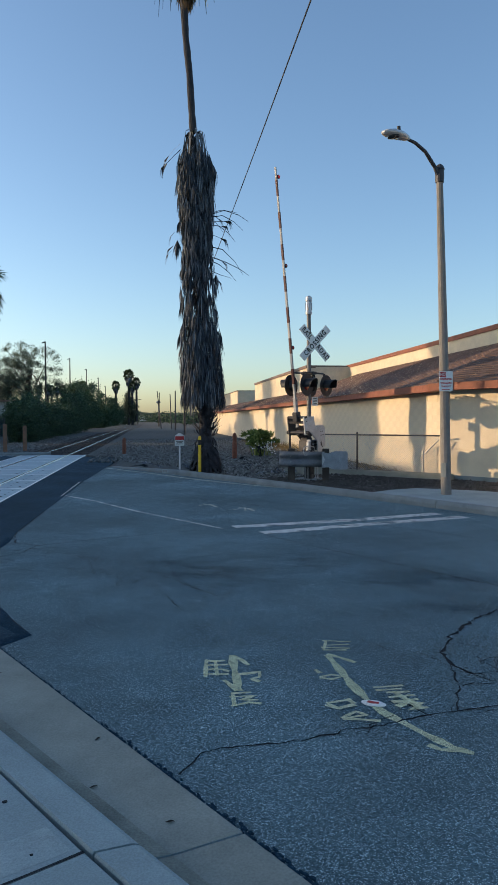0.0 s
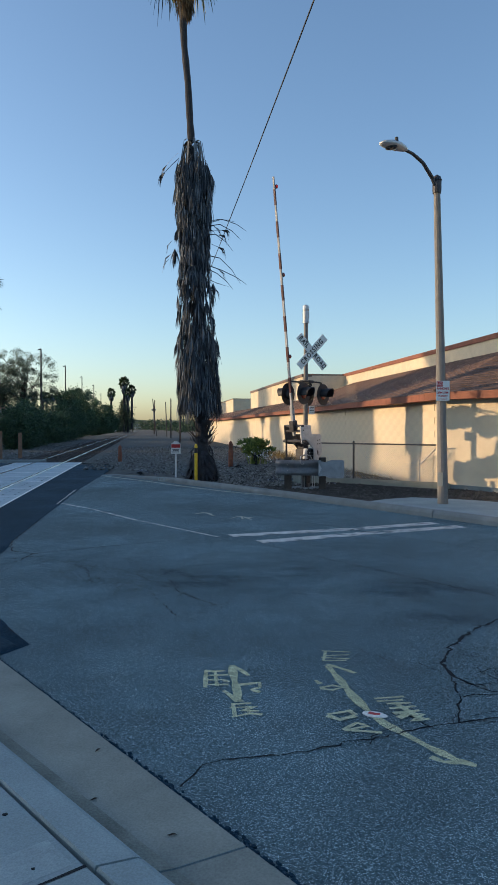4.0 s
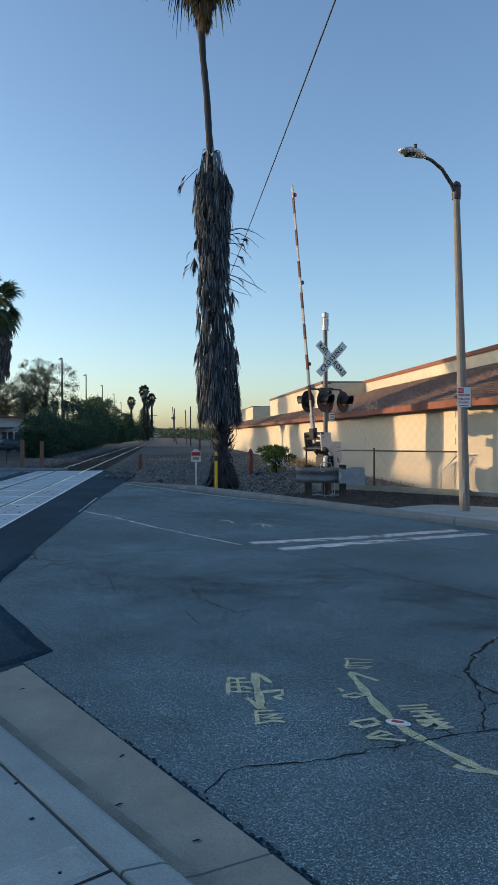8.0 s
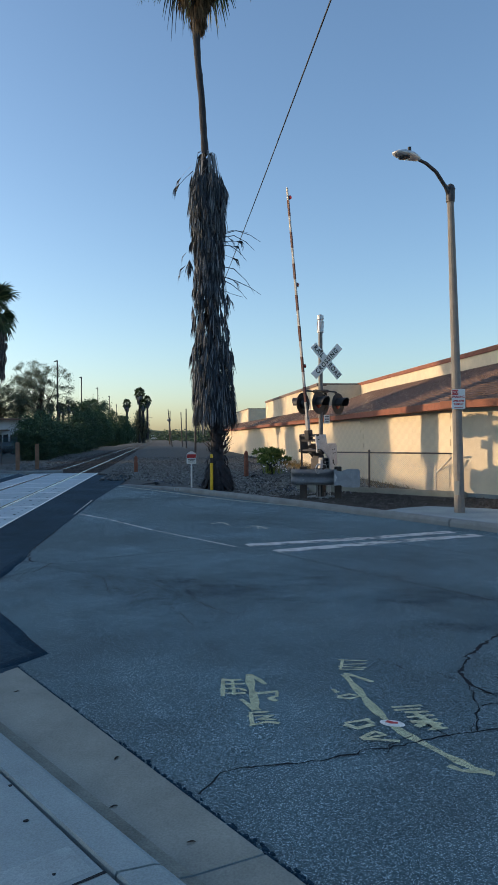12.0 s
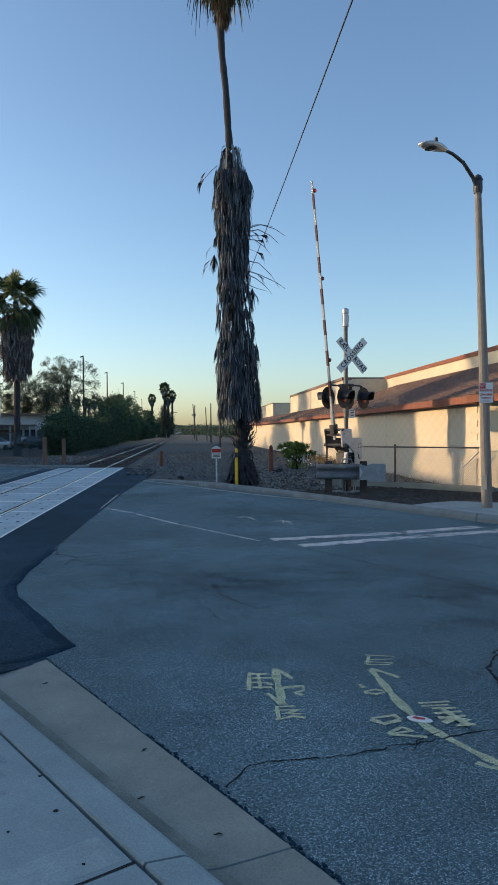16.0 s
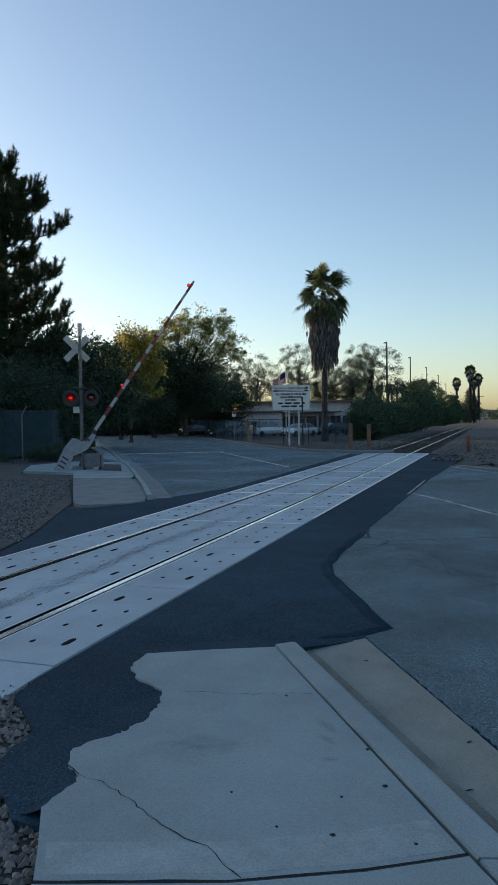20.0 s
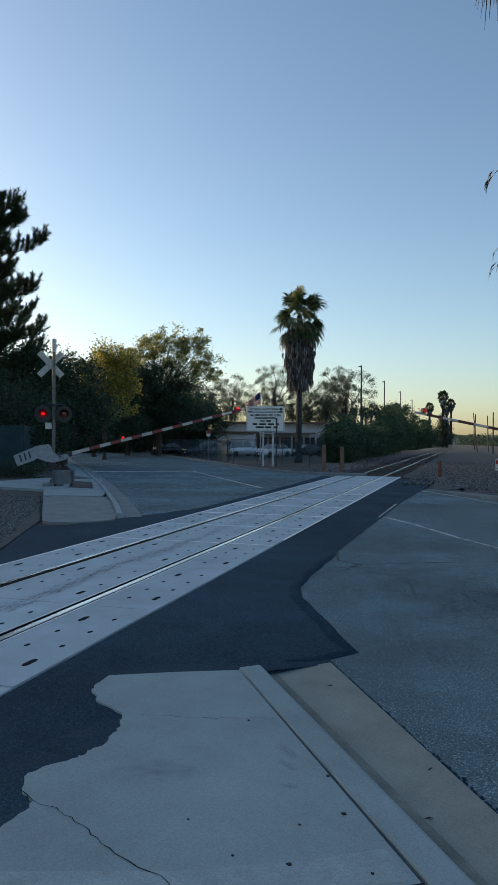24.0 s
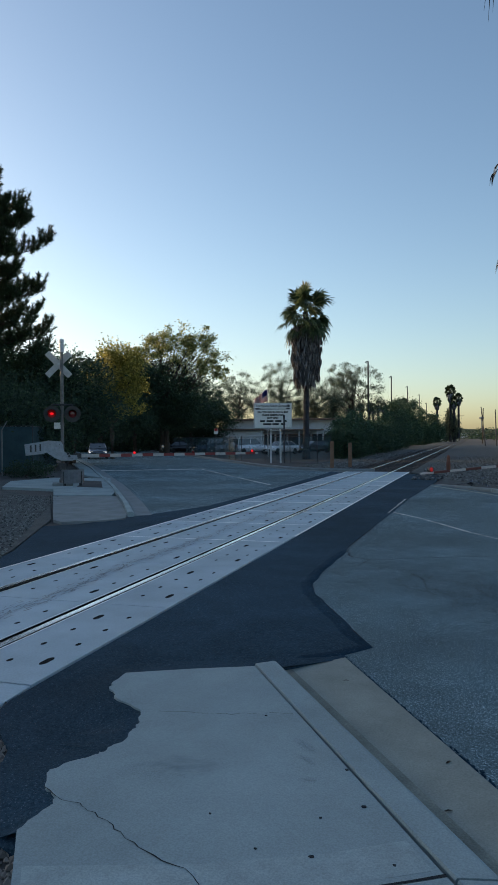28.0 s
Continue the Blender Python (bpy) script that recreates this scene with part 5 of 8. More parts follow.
# hedge of oleander bushes along the track
hr = random.Random(9)
for i, (u, h, wd) in enumerate(((60.5, 2.3, 1.3), (64, 3.1, 1.5), (68, 3.8, 1.7), (73, 4.0, 1.9), (78.5, 3.7, 2.0), (84, 3.0, 2.0), (90, 3.5, 2.2), (97, 3.9, 2.4), (104, 4.6, 2.4), (112, 7.0, 2.8), (122, 8.0, 3.2), (135, 8.2, 3.4), (149, 7.7, 3.6), (164, 6.0, 3.4), (200, 7.4, 4.0), (226, 7.2, 4.0))):
    x, y = T(u, (-4.6 if u < 155 else -3.4) - wd * 0.9)
    blobs = [((0, 0, h * 0.42), (wd * 0.8, wd * 0.85, h * 0.42)), ((0.4, -wd * 0.4, h * 0.3), (wd * 0.85, wd * 0.9, h * 0.32))]
    blobs += [((hr.uniform(-0.7, 0.7) * wd, hr.uniform(-0.9, 0.9) * wd, h * hr.uniform(0.5, 1.02)), (wd * 0.36, wd * 0.36, h * hr.uniform(0.1, 0.24))) for _ in range(7)]
    broadleaf("hedge_bush", (x, y, 0), h * 0.7, blobs, 180, 110, 0.04 + 0.0007 * u, 0.2 + 0.0016 * u, M["leaf_hedge"], "bushy dark green oleander beside the railway", 80 + i, 0.12, 16, "track hedge")

# distant wood and hills
fr = random.Random(19)
lv = Leaves()
for i in range(340):
    u = fr.uniform(230, 560)
    side = fr.choice((-1, 1, 1, 1))
    v = (-12 - fr.random() * 40 - u * 0.02) if side < 0 else (16 + fr.random() ** 1.5 * 110)
    x, y = T(u, v)
    h = fr.uniform(1.8, 5.2) * (1.3 if side < 0 else 0.85)
    for k in range(46):
        lv.leaf(Vector((x + fr.gauss(0, h * 0.6), y + fr.gauss(0, h * 0.6), h * fr.random() ** 0.8)), 0.55, fr)
for i in range(170):
    x, y = T(fr.uniform(400, 600), fr.uniform(-60, 60))
    h = fr.uniform(3, 7)
    for k in range(46):
        lv.leaf(Vector((x + fr.gauss(0, h * 0.6), y + fr.gauss(0, h * 0.6), h * fr.random() ** 0.8)), 0.7, fr)
tagged(lv.done("far_trees", M["leaf_dark"], None), "low hazy line of distant trees", "woods", "", "stuff")
bm = bm_new()
prev = None
for k in range(60):
    x = -900 + k * 30
    z = 17 + 7 * noise.noise(Vector((k * 0.11, 0, 0))) + 3 * noise.noise(Vector((k * 0.45, 3, 0)))
    row = [bm.verts.new((x, 1350, -1)), bm.verts.new((x, 1450, z)), bm.verts.new((x, 1700, z * 0.9))]
    if prev:
        for a in range(2):
            bm.faces.new((prev[a], row[a], row[a + 1], prev[a + 1]))
    prev = row
structure(part("backdrop", bm, material("wooded_hill", (0.06, 0.075, 0.035), 0.95, var=0.35, scale=0.03, fine=0.4, fine_var=0.3, bump=0)), "low wooded hills at the horizon")

# fan-palm bush in front of the wall
br = random.Random(4)
bush = thing("palm_bush", pose(0.42, 34.2, 0.03) @ Matrix.Scale(1.12, 4), "low green fan-palm bush with pale flowers", "bush")
lv = Leaves()
for i in range(64):
    a = br.uniform(0, math.tau)
    e = radians(br.uniform(66, 89))
    lv.fan((br.gauss(0, 0.2), br.gauss(0, 0.2), 0.05), (math.cos(a) * math.cos(e), math.sin(a) * math.cos(e), math.sin(e)), br.uniform(0.4, 0.95), 0.36, 14, br, droop=0.35, width=0.026)
lv.done("fronds", M["bush_frond"], bush)
lv = Leaves()
for i in range(70):
    lv.leaf(Vector((br.gauss(0.25, 0.22), -0.5 + br.gauss(0, 0.12), 0.45 + br.gauss(0, 0.14))), 0.055, br)
lv.done("blossom", M["white"], bush, "small white blossoms")["kind"] = "stuff"
bm = bm_new()
for i in range(6):
    tube(bm, [(0, 0, 0), (br.gauss(0, 0.1), br.gauss(0, 0.1), 0.2), (br.gauss(0, 0.2), br.gauss(0, 0.2), 0.5)], [0.06, 0.05, 0.03], 6)
part("stems", bm, M["palm_bark"], bush)
# low shrubs below the screened fence
broadleaf("shrub", (-24.6, 26.4, 0), 0.5, [((0, 0, 0.3), (1.6, 0.8, 0.45))], 70, 40, 0.05, 0.14, M["leaf_dark"], "low dark shrub below the screened fence", 98, 0.03, 10, "shrubs")
broadleaf("shrub", (-26.8, 24.4, 0), 0.5, [((0, 0, 0.3), (1.6, 0.8, 0.4))], 70, 40, 0.05, 0.14, M["leaf_dark"], "low dark shrub below the screened fence", 99, 0.03, 10, "shrubs")
# dry grass at the wall's foot
lv = Leaves()
gr = random.Random(12)
for i in range(2600):
    y = gr.uniform(24, 60)
    x = W(y, -0.1 - abs(gr.gauss(0, 0.5)) - 0.2 * (gr.random() < 0.1))[0]
    h = gr.uniform(0.06, 0.35) * (1.4 if 36 < y < 50 else 0.6)
    s = Vector((gr.gauss(0, 1), gr.gauss(0, 1), 0)).normalized()
    lv.strip([Vector((x, y, 0.02)), Vector((x + gr.gauss(0, 0.06), y + gr.gauss(0, 0.06), h))], [0.012, 0.003], s)
tagged(lv.done("dry_grass", M["grass"], None), "dry straw-coloured weeds along the wall", "grass", "", "stuff")

# ---------------------------------------------------------------- lettering
def words(text, size, mat, parent, m, depth=0.004, name="lettering", label="", bold=0.0, gap=1.0):
    cu = bpy.data.curves.new("words", "FONT")
    cu.body, cu.size, cu.extrude, cu.align_x, cu.align_y = text, size, depth, "CENTER", "CENTER"
    cu.resolution_u = 3
    cu.space_character = gap
    cu.offset = bold
    tmp = bpy.data.objects.new("words", cu)
    me = bpy.data.meshes.new_from_object(tmp)
    bpy.data.objects.remove(tmp)
    bpy.data.curves.remove(cu)
    me.materials.append(mat)
    ob = new(name, me)
    ob.parent = parent
    ob.matrix_basis = m
    if label:
        ob["label"] = label
    return ob


def bars(parent, rows, mat, m, name="lettering"):
    """Plain bars in place of small writing: rows of (x, z, width, height) on the plane y = 0."""
    bm = bm_new()
    for x, z, w, h in rows:
        box(bm, (x, 0, z), (w, 0.004, h))
    return part(name, bm, mat, parent, m=m)


# ---------------------------------------------------------------- railway gate signals
STAND = Matrix.Rotation(math.pi / 2, 4, "X")


def lamp_unit(signal, x, y, z, facing, lit):
    """A round flashing-light unit with its dark shield, hood and red lens."""
    m = pose(x, y, z, 0, 0, facing)
    out = m @ STAND          # local z looks along -y of the unit
    bm = bm_new()
    lathe(bm, [(0.02, -0.16), (0.10, -0.15), (0.155, -0.06), (0.16, 0.0)], 18)
    unit = part("light_unit", bm, M["black"], signal, m=out, smooth=True)
    bm = bm_new()
    lathe(bm, [(0.155, 0.0), (0.305, 0.0), (0.305, 0.012), (0.155, 0.012)], 26)
    part("shield", bm, M["black"], unit, "round black background shield")
    bm = bm_new()
    rings = []
    for k in range(15):
        a = radians(-110 + 220 * k / 14) + math.pi / 2
        lo, hi = Vector((0.165 * math.cos(a), 0.165 * math.sin(a), 0.01)), Vector((0.165 * math.cos(a), 0.165 * math.sin(a), 0.34 - 0.12 * abs(k - 7) / 7))
        rings.append([bm.verts.new(v) for v in (lo, hi, hi * 1.0 + Vector((0.008 * math.cos(a), 0.008 * math.sin(a), 0)), lo + Vector((0.008 * math.cos(a), 0.008 * math.sin(a), 0)))])
    for a, b in zip(rings, rings[1:]):
        for k in range(4):
            bm.faces.new((a[k], a[(k + 1) % 4], b[(k + 1) % 4], b[k]))
    part("hood", bm, M["black"], unit)
    bm = bm_new()
    lathe(bm, [(0.15, 0.002), (0.14, 0.02), (0.09, 0.035), (0.01, 0.04)], 20)
    part("lens", bm, M["lens_lit"] if lit else M["lens_off"], unit, "dark red lens", smooth=True)
    if lit == "bright":
        bm = bm_new()
        lathe(bm, [(0.075, 0.037), (0.05, 0.046), (0.01, 0.05)], 16, Matrix.Diagonal((1.0, 0.7, 1, 1)))
        part("bulb", bm, M["lens_on"], unit, "glowing red lamp", smooth=True)
    return unit


def gate_signal(at, turn, lit, pivot, reach, label, back, thick=1.0, box_at=True, buck_z=3.92, top=4.75):
    """A crossing signal: local x points along the lowered arm, local y to the approaching traffic."""
    sig = thing("crossing_signal", pose(*at, 0, 0, turn), label, "railway signal", "crossing signals")
    bm = bm_new()
    box(bm, (0, 0, 0.04), (0.75, 0.75, 0.14), bevel=0.015)
    part("foundation", bm, M["kerb"], sig)
    bm = bm_new()
    lathe(bm, [(0.13, 0.10), (0.13, 0.22), (0.075, 0.30), (0.066, 0.32), (0.058, top)], 14)
    for z in (2.35, 3.05, 3.8, 4.2):
        lathe(bm, [(0.075, z - 0.03), (0.08, z), (0.075, z + 0.03)], 12)
    part("mast", bm, M["mast"], sig, smooth=False)
    bm = bm_new()
    lathe(bm, [(0.09, 4.72), (0.095, 4.76), (0.08, 4.82), (0.076, 5.06), (0.095, 5.1), (0.09, 5.2), (0.02, 5.24)], 14, Matrix.Translation((0, 0, top - 4.75)))
    for k in range(4):
        a = k * math.pi / 2 + 0.4
        box(bm, (0.088 * math.cos(a), 0.082 * math.sin(a), 4.94 + top - 4.75), (0.02, 0.05, 0.2), math.degrees(a))
    part("bell", bm, M["alu"], sig, "silver warning bell at the mast's top")
    # crossbuck
    for k, (tilt, text) in enumerate(((-46, "CROSSING"), (46, "RAIL     ROAD"))):
        bm = bm_new()
        box(bm, (0, 0, 0), (1.22, 0.012, 0.225), bevel=0.003)
        blade = part("crossbuck_blade", bm, M["arm_white"] if back else M["white"], sig, m=pose(-0.12, 0.12, buck_z, 0, 0, 0 if back else -25.6) @ pose(0, 0.016 * (1 - k), 0, 0, -tilt, 0))
        face = pose(0, 0.0075, 0, 0, 0, 180) @ STAND
        if k:
            for word, off in (("RAIL", -0.365), ("ROAD", 0.365)):
                words(word, 0.19, M["letter"], blade, face @ pose(off, 0, 0) @ Matrix.Diagonal((0.82, 1, 1, 1)), bold=0.005, gap=1.25)
            continue
        words(text, 0.195, M["letter"], blade, face @ Matrix.Diagonal((0.82, 1, 1, 1)), bold=0.005, gap=1.3)
    bm = bm_new()
    rod(bm, (-0.12, 0.0, buck_z), (-0.12, 0.12, buck_z), 0.02)
    box(bm, (-0.06, 0.03, buck_z), (0.2, 0.03, 0.06))
    part("crossbuck_bracket", bm, M["steel"], sig)
    # lights on a cross arm
    lx = 0.38 if back else 0.48
    bm = bm_new()
    for y in (0.16, -0.16):
        tube(bm, [(-lx - 0.04, y, 2.98), (-lx, y, 3.07), (lx, y, 3.07), (lx + 0.04, y, 2.98)], 0.024, 8)
    for x in (-lx, lx):
        for y in (0.2, -0.2):
            rod(bm, (x, y, 3.07), (x, y, 2.9), 0.026)
    box(bm, (0, 0, 3.07), (0.2, 0.4, 0.08), bevel=0.01)
    part("cross_arm", bm, M["black"], sig)
    for x, y, facing, on in ((-lx, 0.26, 180, lit[0]), (lx, 0.26, 180, lit[1]), (-lx, -0.26, 0, lit[2]), (lx, -0.26, 0, lit[3])):
        lamp_unit(sig, x, y, 2.72, facing, on)
    # small information plate
    bm = bm_new()
    box(bm, (-0.17, 0.09, 2.28), (0.27, 0.006, 0.24), bevel=0.002)
    plate = part("notice_plate", bm, M["white"], sig)
    bars(plate, [(-0.17, 2.36 - 0.045 * k, 0.20 - 0.03 * (k % 2), 0.018) for k in range(4)], M["letter"], pose(0, 0.095, 0))
    # gate mechanism
    px, py, pz = pivot
    if box_at:
        # motor housing behind the side plates, its cover, latches and fittings
        bm = bm_new()
        box(bm, (0.12, 0.0, 0.98), (0.34, 0.30, 0.42), bevel=0.03)
        box(bm, (0.12, 0.0, 1.22), (0.24, 0.22, 0.10), bevel=0.03)
        cabinet = part("mechanism_cabinet", bm, M["darksteel"], sig, "dark steel gate mechanism housing")
        bm = bm_new()
        box(bm, (0.14, 0.158, 0.98), (0.24, 0.014, 0.32), bevel=0.004)
        part("cabinet_door", bm, M["darksteel"], cabinet)
        for x, z in ((0.24, 1.08), (0.24, 0.88), (0.05, 1.08), (0.05, 0.88)):
            bm = bm_new()
            rod(bm, (x, 0.16, z), (x, 0.185, z), 0.018, n=8)
            part("latch", bm, M["alu"], cabinet)
        bm = bm_new()
        box(bm, (0.36, 0.24, 1.06), (0.10, 0.08, 0.20), bevel=0.015)
        box(bm, (0.36, 0.24, 0.94), (0.16, 0.06, 0.05), bevel=0.01)
        rod(bm, (0.36, 0.2, 1.18), (0.36, 0.3, 1.18), 0.035, n=10)
        rod(bm, (0.28, 0.24, 1.02), (0.46, 0.24, 1.02), 0.022, n=8)
        part("terminal_fitting", bm, M["alu"], sig, "bright metal cable fitting")
        for dx, rr in ((-0.16, 0.12), (0.18, 0.13)):
            bm = bm_new()
            tube(bm, [(0.36 + dx * 0.4, 0.26, 1.04)] + [(0.36 + dx + rr * math.cos(radians(a)) * (0.8 if dx > 0 else -0.8), 0.27, 0.90 + rr * math.sin(radians(a))) for a in range(110, -131, -30)], 0.015, 6)
            part("cable_loop", bm, M["steel"], sig, "grey looped conduit")
        for x, z0 in ((0.32, 0.02), (0.20, 0.02), (-0.2, 0.02), (-0.3, 0.02)):
            bm = bm_new()
            tube(bm, [(x, 0.1, z0), (x, 0.1, 0.5), (x * 0.6, 0.08, 0.78)], 0.024 if x > 0 else 0.018, 8)
            part("conduit", bm, M["pipe"] if x > 0 else M["steel"], sig)
        bm = bm_new()
        box(bm, (0.02, 0.02, 0.40), (0.22, 0.2, 0.8), bevel=0.02)
        part("pedestal", bm, M["darksteel"], sig)
    bm = bm_new()
    rod(bm, (px, -0.36, pz), (px, 0.36, pz), 0.045, n=14)
    if box_at:
        tube(bm, [(0, 0, 1.2), (px * 0.5, 0, 1.35), (px, 0, pz)], [0.10, 0.085, 0.07], 10)
        lathe(bm, [(0.09, 1.30), (0.095, 1.34), (0.095, 1.46), (0.09, 1.5)], 14)
    else:
        tube(bm, [(0, 0, pz - 0.55), (px * 0.6, 0, pz - 0.3), (px, 0, pz)], [0.09, 0.085, 0.07], 10)
        box(bm, (0, 0, pz - 0.42), (0.24, 0.24, 0.30), bevel=0.03)
        rod(bm, (0.06, -0.2, pz - 0.35), (0.06, 0.2, pz - 0.35), 0.07, n=12)
    part("pivot_shaft", bm, M["darksteel"], sig)
    # the moving arm, with its counterweights on the other side of the pivot
    bm = bm_new()
    pts = [(0.15, 0.06, 0.13 * thick), (reach * 0.45, 0.055, 0.115 * thick), (reach, 0.04, 0.085 * thick)]
    rings = []
    for x, w, h in pts:
        rings.append([bm.verts.new((x, sy * w / 2, sz * h / 2)) for sy, sz in ((-1, -1), (1, -1), (1, 1), (-1, 1))])
    for q, s in zip(rings, rings[1:]):
        for k in range(4):
            bm.faces.new((q[k], q[(k + 1) % 4], s[(k + 1) % 4], s[k]))
    bm.faces.new(rings[0][::-1])
    bm.faces.new(rings[-1])
    arm = part("gate_arm", bm, M["arm_white"], sig)
    arm["label"] = "slender white arm with red bands"
    step = 0.415
    x1 = reach - (0.12 if back else 0.32)
    while x1 - step > 0.85:
        f = (x1 - step / 2) / reach
        bm = bm_new()
        box(bm, (x1 - step / 2, 0, 0), (step, 0.066 - 0.018 * f, (0.132 - 0.042 * f) * thick + 0.004))
        part("red_band", bm, M["red"] if back else M["old_red"], arm)
        x1 -= 2 * step
    for f, on in ((0.965, True), (0.64, False), (0.33, lit[4])):
        bm = bm_new()
        q = 1.0 if back else 0.85
        lathe(bm, [(0.03 * q, -0.042), (0.064 * q, -0.038), (0.064 * q, 0.038), (0.03 * q, 0.042)], 12)
        lamp = part("arm_lamp", bm, M["black"], arm, m=pose(reach * f, 0, 0.09 if back else 0.066, 90, 0, 0))
        for s in (-1, 1):
            bm = bm_new()
            lathe(bm, [(0.054 * q, 0.039), (0.046 * q, 0.052), (0.01, 0.058)], 12, Matrix.Diagonal((1, 1, s, 1)))
            part("lens", bm, M["lens_on"] if on and lit[4] else (M["lens_dim"] if on else M["lens_off"]), lamp)
    near_plate = [(0.43, -0.06), (0.43, 0.10), (0.39, 0.42), (0.13, 0.44), (0.07, 0.86), (0.0, 0.91), (-0.48, 0.86), (-0.68, 0.58), (-0.68, 0.46), (-0.31, 0.50), (0.02, 0.17), (-0.06, 0.06), (-0.06, -0.06)]
    far_plate = [(0.30, 0.03), (0.30, -0.12), (0.12, -0.17), (-0.28, -0.17), (-0.55, -0.05), (-0.84, 0.16), (-0.87, 0.55), (-0.78, 0.60), (-0.30, 0.56), (-0.22, 0.42), (-0.20, 0.18), (0.0, 0.04)]
    for y in (-0.27, 0.27):
        bm = bm_new()
        slab(bm, near_plate if box_at else far_plate, -0.02, 0.02)
        bmesh.ops.transform(bm, matrix=Matrix.Translation((0, y, 0)) @ STAND, verts=bm.verts)
        bmesh.ops.bevel(bm, geom=bm.edges[:], offset=0.006, segments=1, affect="EDGES")
        side_mat = M["galv"] if back else M["alu"] if y > 0 else M["darksteel"]
        plate = part("side_plate", bm, side_mat, arm, "dark steel side plate" if side_mat == M["darksteel"] else "grey cast side plate")
        out = 0.024 if y > 0 else -0.024
        spots = ((-0.08, 0.68), (-0.08, 0.78), (-0.18, 0.68), (-0.18, 0.78), (0.3, 0.05), (-0.5, 0.7)) if box_at else ((-0.35, 0.45), (-0.7, 0.45), (-0.7, 0.2), (0.1, -0.08))
        for x, z in spots:
            bm = bm_new()
            rod(bm, (x, y, z), (x, y + out * 1.5, z), 0.016, n=8)
            part("bolt", bm, M["darksteel"], plate)
        if box_at:
            bm = bm_new()
            box(bm, (-0.42, y + out * 0.9, 0.66), (0.12, 0.01, 0.05))
            part("slot", bm, M["darksteel"], plate)
        else:
            # slotted weights bolted to the plate's end
            bm = bm_new()
            slab(bm, [(-0.84, 0.58), (-0.84, 0.14), (-0.95, 0.10), (-1.58, 0.04), (-1.62, 0.46)], -0.035, 0.035)
            bmesh.ops.transform(bm, matrix=Matrix.Translation((0, y, 0)) @ STAND, verts=bm.verts)
            bmesh.ops.bevel(bm, geom=bm.edges[:], offset=0.008, segments=1, affect="EDGES")
            weight = part("counterweight", bm, M["galv"], arm, "grey slotted iron counterweight")
            for q in range(3):
                bm = bm_new()
                box(bm, (-1.05 - 0.17 * q, y + (0.036 if y > 0 else -0.036), 0.34 - 0.02 * q), (0.06, 0.012, 0.26))
                part("slot", bm, M["darksteel"], weight)
    bm = bm_new()
    for x, w in ((0.42, 0.60), (0.28, 0.5)) if box_at else ((0.30, 0.58), (0.16, 0.5)):
        box(bm, (x, 0, 0.02), (0.06, w, 0.12), bevel=0.01)
    rod(bm, (-0.05, -0.3, 0.1), (-0.05, 0.3, 0.1), 0.05, n=12)
    box(bm, (0.44 if box_at else 0.32, 0, 0), (0.26, 0.15, 0.2), bevel=0.02)
    part("yoke", bm, M["darksteel"], arm)
    if box_at:
        bm = bm_new()
        box(bm, (0.72, 0, 0), (0.50, 0.085, 0.105), bevel=0.006)
        sleeve = part("arm_sleeve", bm, M["arm_white"], arm, "weathered clamp sleeve of the arm")
        for x in (0.60, 0.74, 0.90):
            bm = bm_new()
            rod(bm, (x, -0.055, 0), (x, 0.055, 0), 0.014, n=8)
            part("bolt", bm, M["darksteel"], sleeve)
    for q in range(3):
        bm = bm_new()
        box(bm, (-0.36 - 0.1 * q, 0, 0.68), (0.08, 0.44, 0.14), bevel=0.01) if box_at else box(bm, (-1.0 - 0.16 * q, 0, 0.32), (0.12, 0.46, 0.2), bevel=0.01)
        part("weight", bm, M["darksteel"], arm)
    arm.matrix_basis = pose(px, py, pz, 0, -80, 0)
    return sig, arm


M["lens_dim"] = glowing("small_red_lens", (1.0, 0.02, 0.015), 0.10)
ARM1_TURN = math.degrees(math.atan2(-N.y, -N.x)) + 12.6
ARM2_TURN = math.degrees(math.atan2(N.y, N.x)) + 2
signal_1, arm_1 = gate_signal((1.74, 20.27, 0.03), ARM1_TURN, (False, False, False, False, False), (0.53, 0.0, 1.41), 7.06, "railway crossing signal with a raised arm that lowers", False, 0.47)
signal_2, arm_2 = gate_signal((-18.15, 21.35, 0.06), ARM2_TURN, (False, False, "bright", False, True), (0.25, 0.0, 1.12), 7.46, "railway crossing signal with a glowing red light beside the street", True, 1.0, False, 4.62, 5.1)

# guard rail in front of the near signal
ga, gb = Vector((0.93, 19.92)), Vector((2.62, 19.70))
gd = (gb - ga).normalized()
guard = thing("guard_rail", pose(*((ga + gb) / 2), 0.03, 0, 0, math.degrees(math.atan2(gd.y, gd.x))), "short galvanised guard rail on dark timber posts", "guard rail")
half = (gb - ga).length / 2
bm = bm_new()
prof = [(0.03, 0.46), (-0.03, 0.465), (-0.085, 0.50), (-0.10, 0.545), (-0.075, 0.60), (-0.02, 0.64), (-0.01, 0.675), (-0.02, 0.71), (-0.075, 0.75), (-0.10, 0.80), (-0.085, 0.845), (-0.03, 0.88), (0.03, 0.885)]
rows = []
for x, bend in ((-half - 0.02, 0.30), (-half - 0.06, 0.20), (-half - 0.04, 0.10), (-half + 0.05, 0.025), (-half + 0.16, 0.0), (0, 0), (half * 0.42, 0)):
    rows.append([bm.verts.new((x, y + bend, z)) for y, z in prof])
for a, b in zip(rows, rows[1:]):
    for k in range(len(prof) - 1):
        bm.faces.new((a[k], b[k], b[k + 1], a[k + 1]))
bmesh.ops.solidify(bm, geom=bm.faces[:], thickness=0.006)
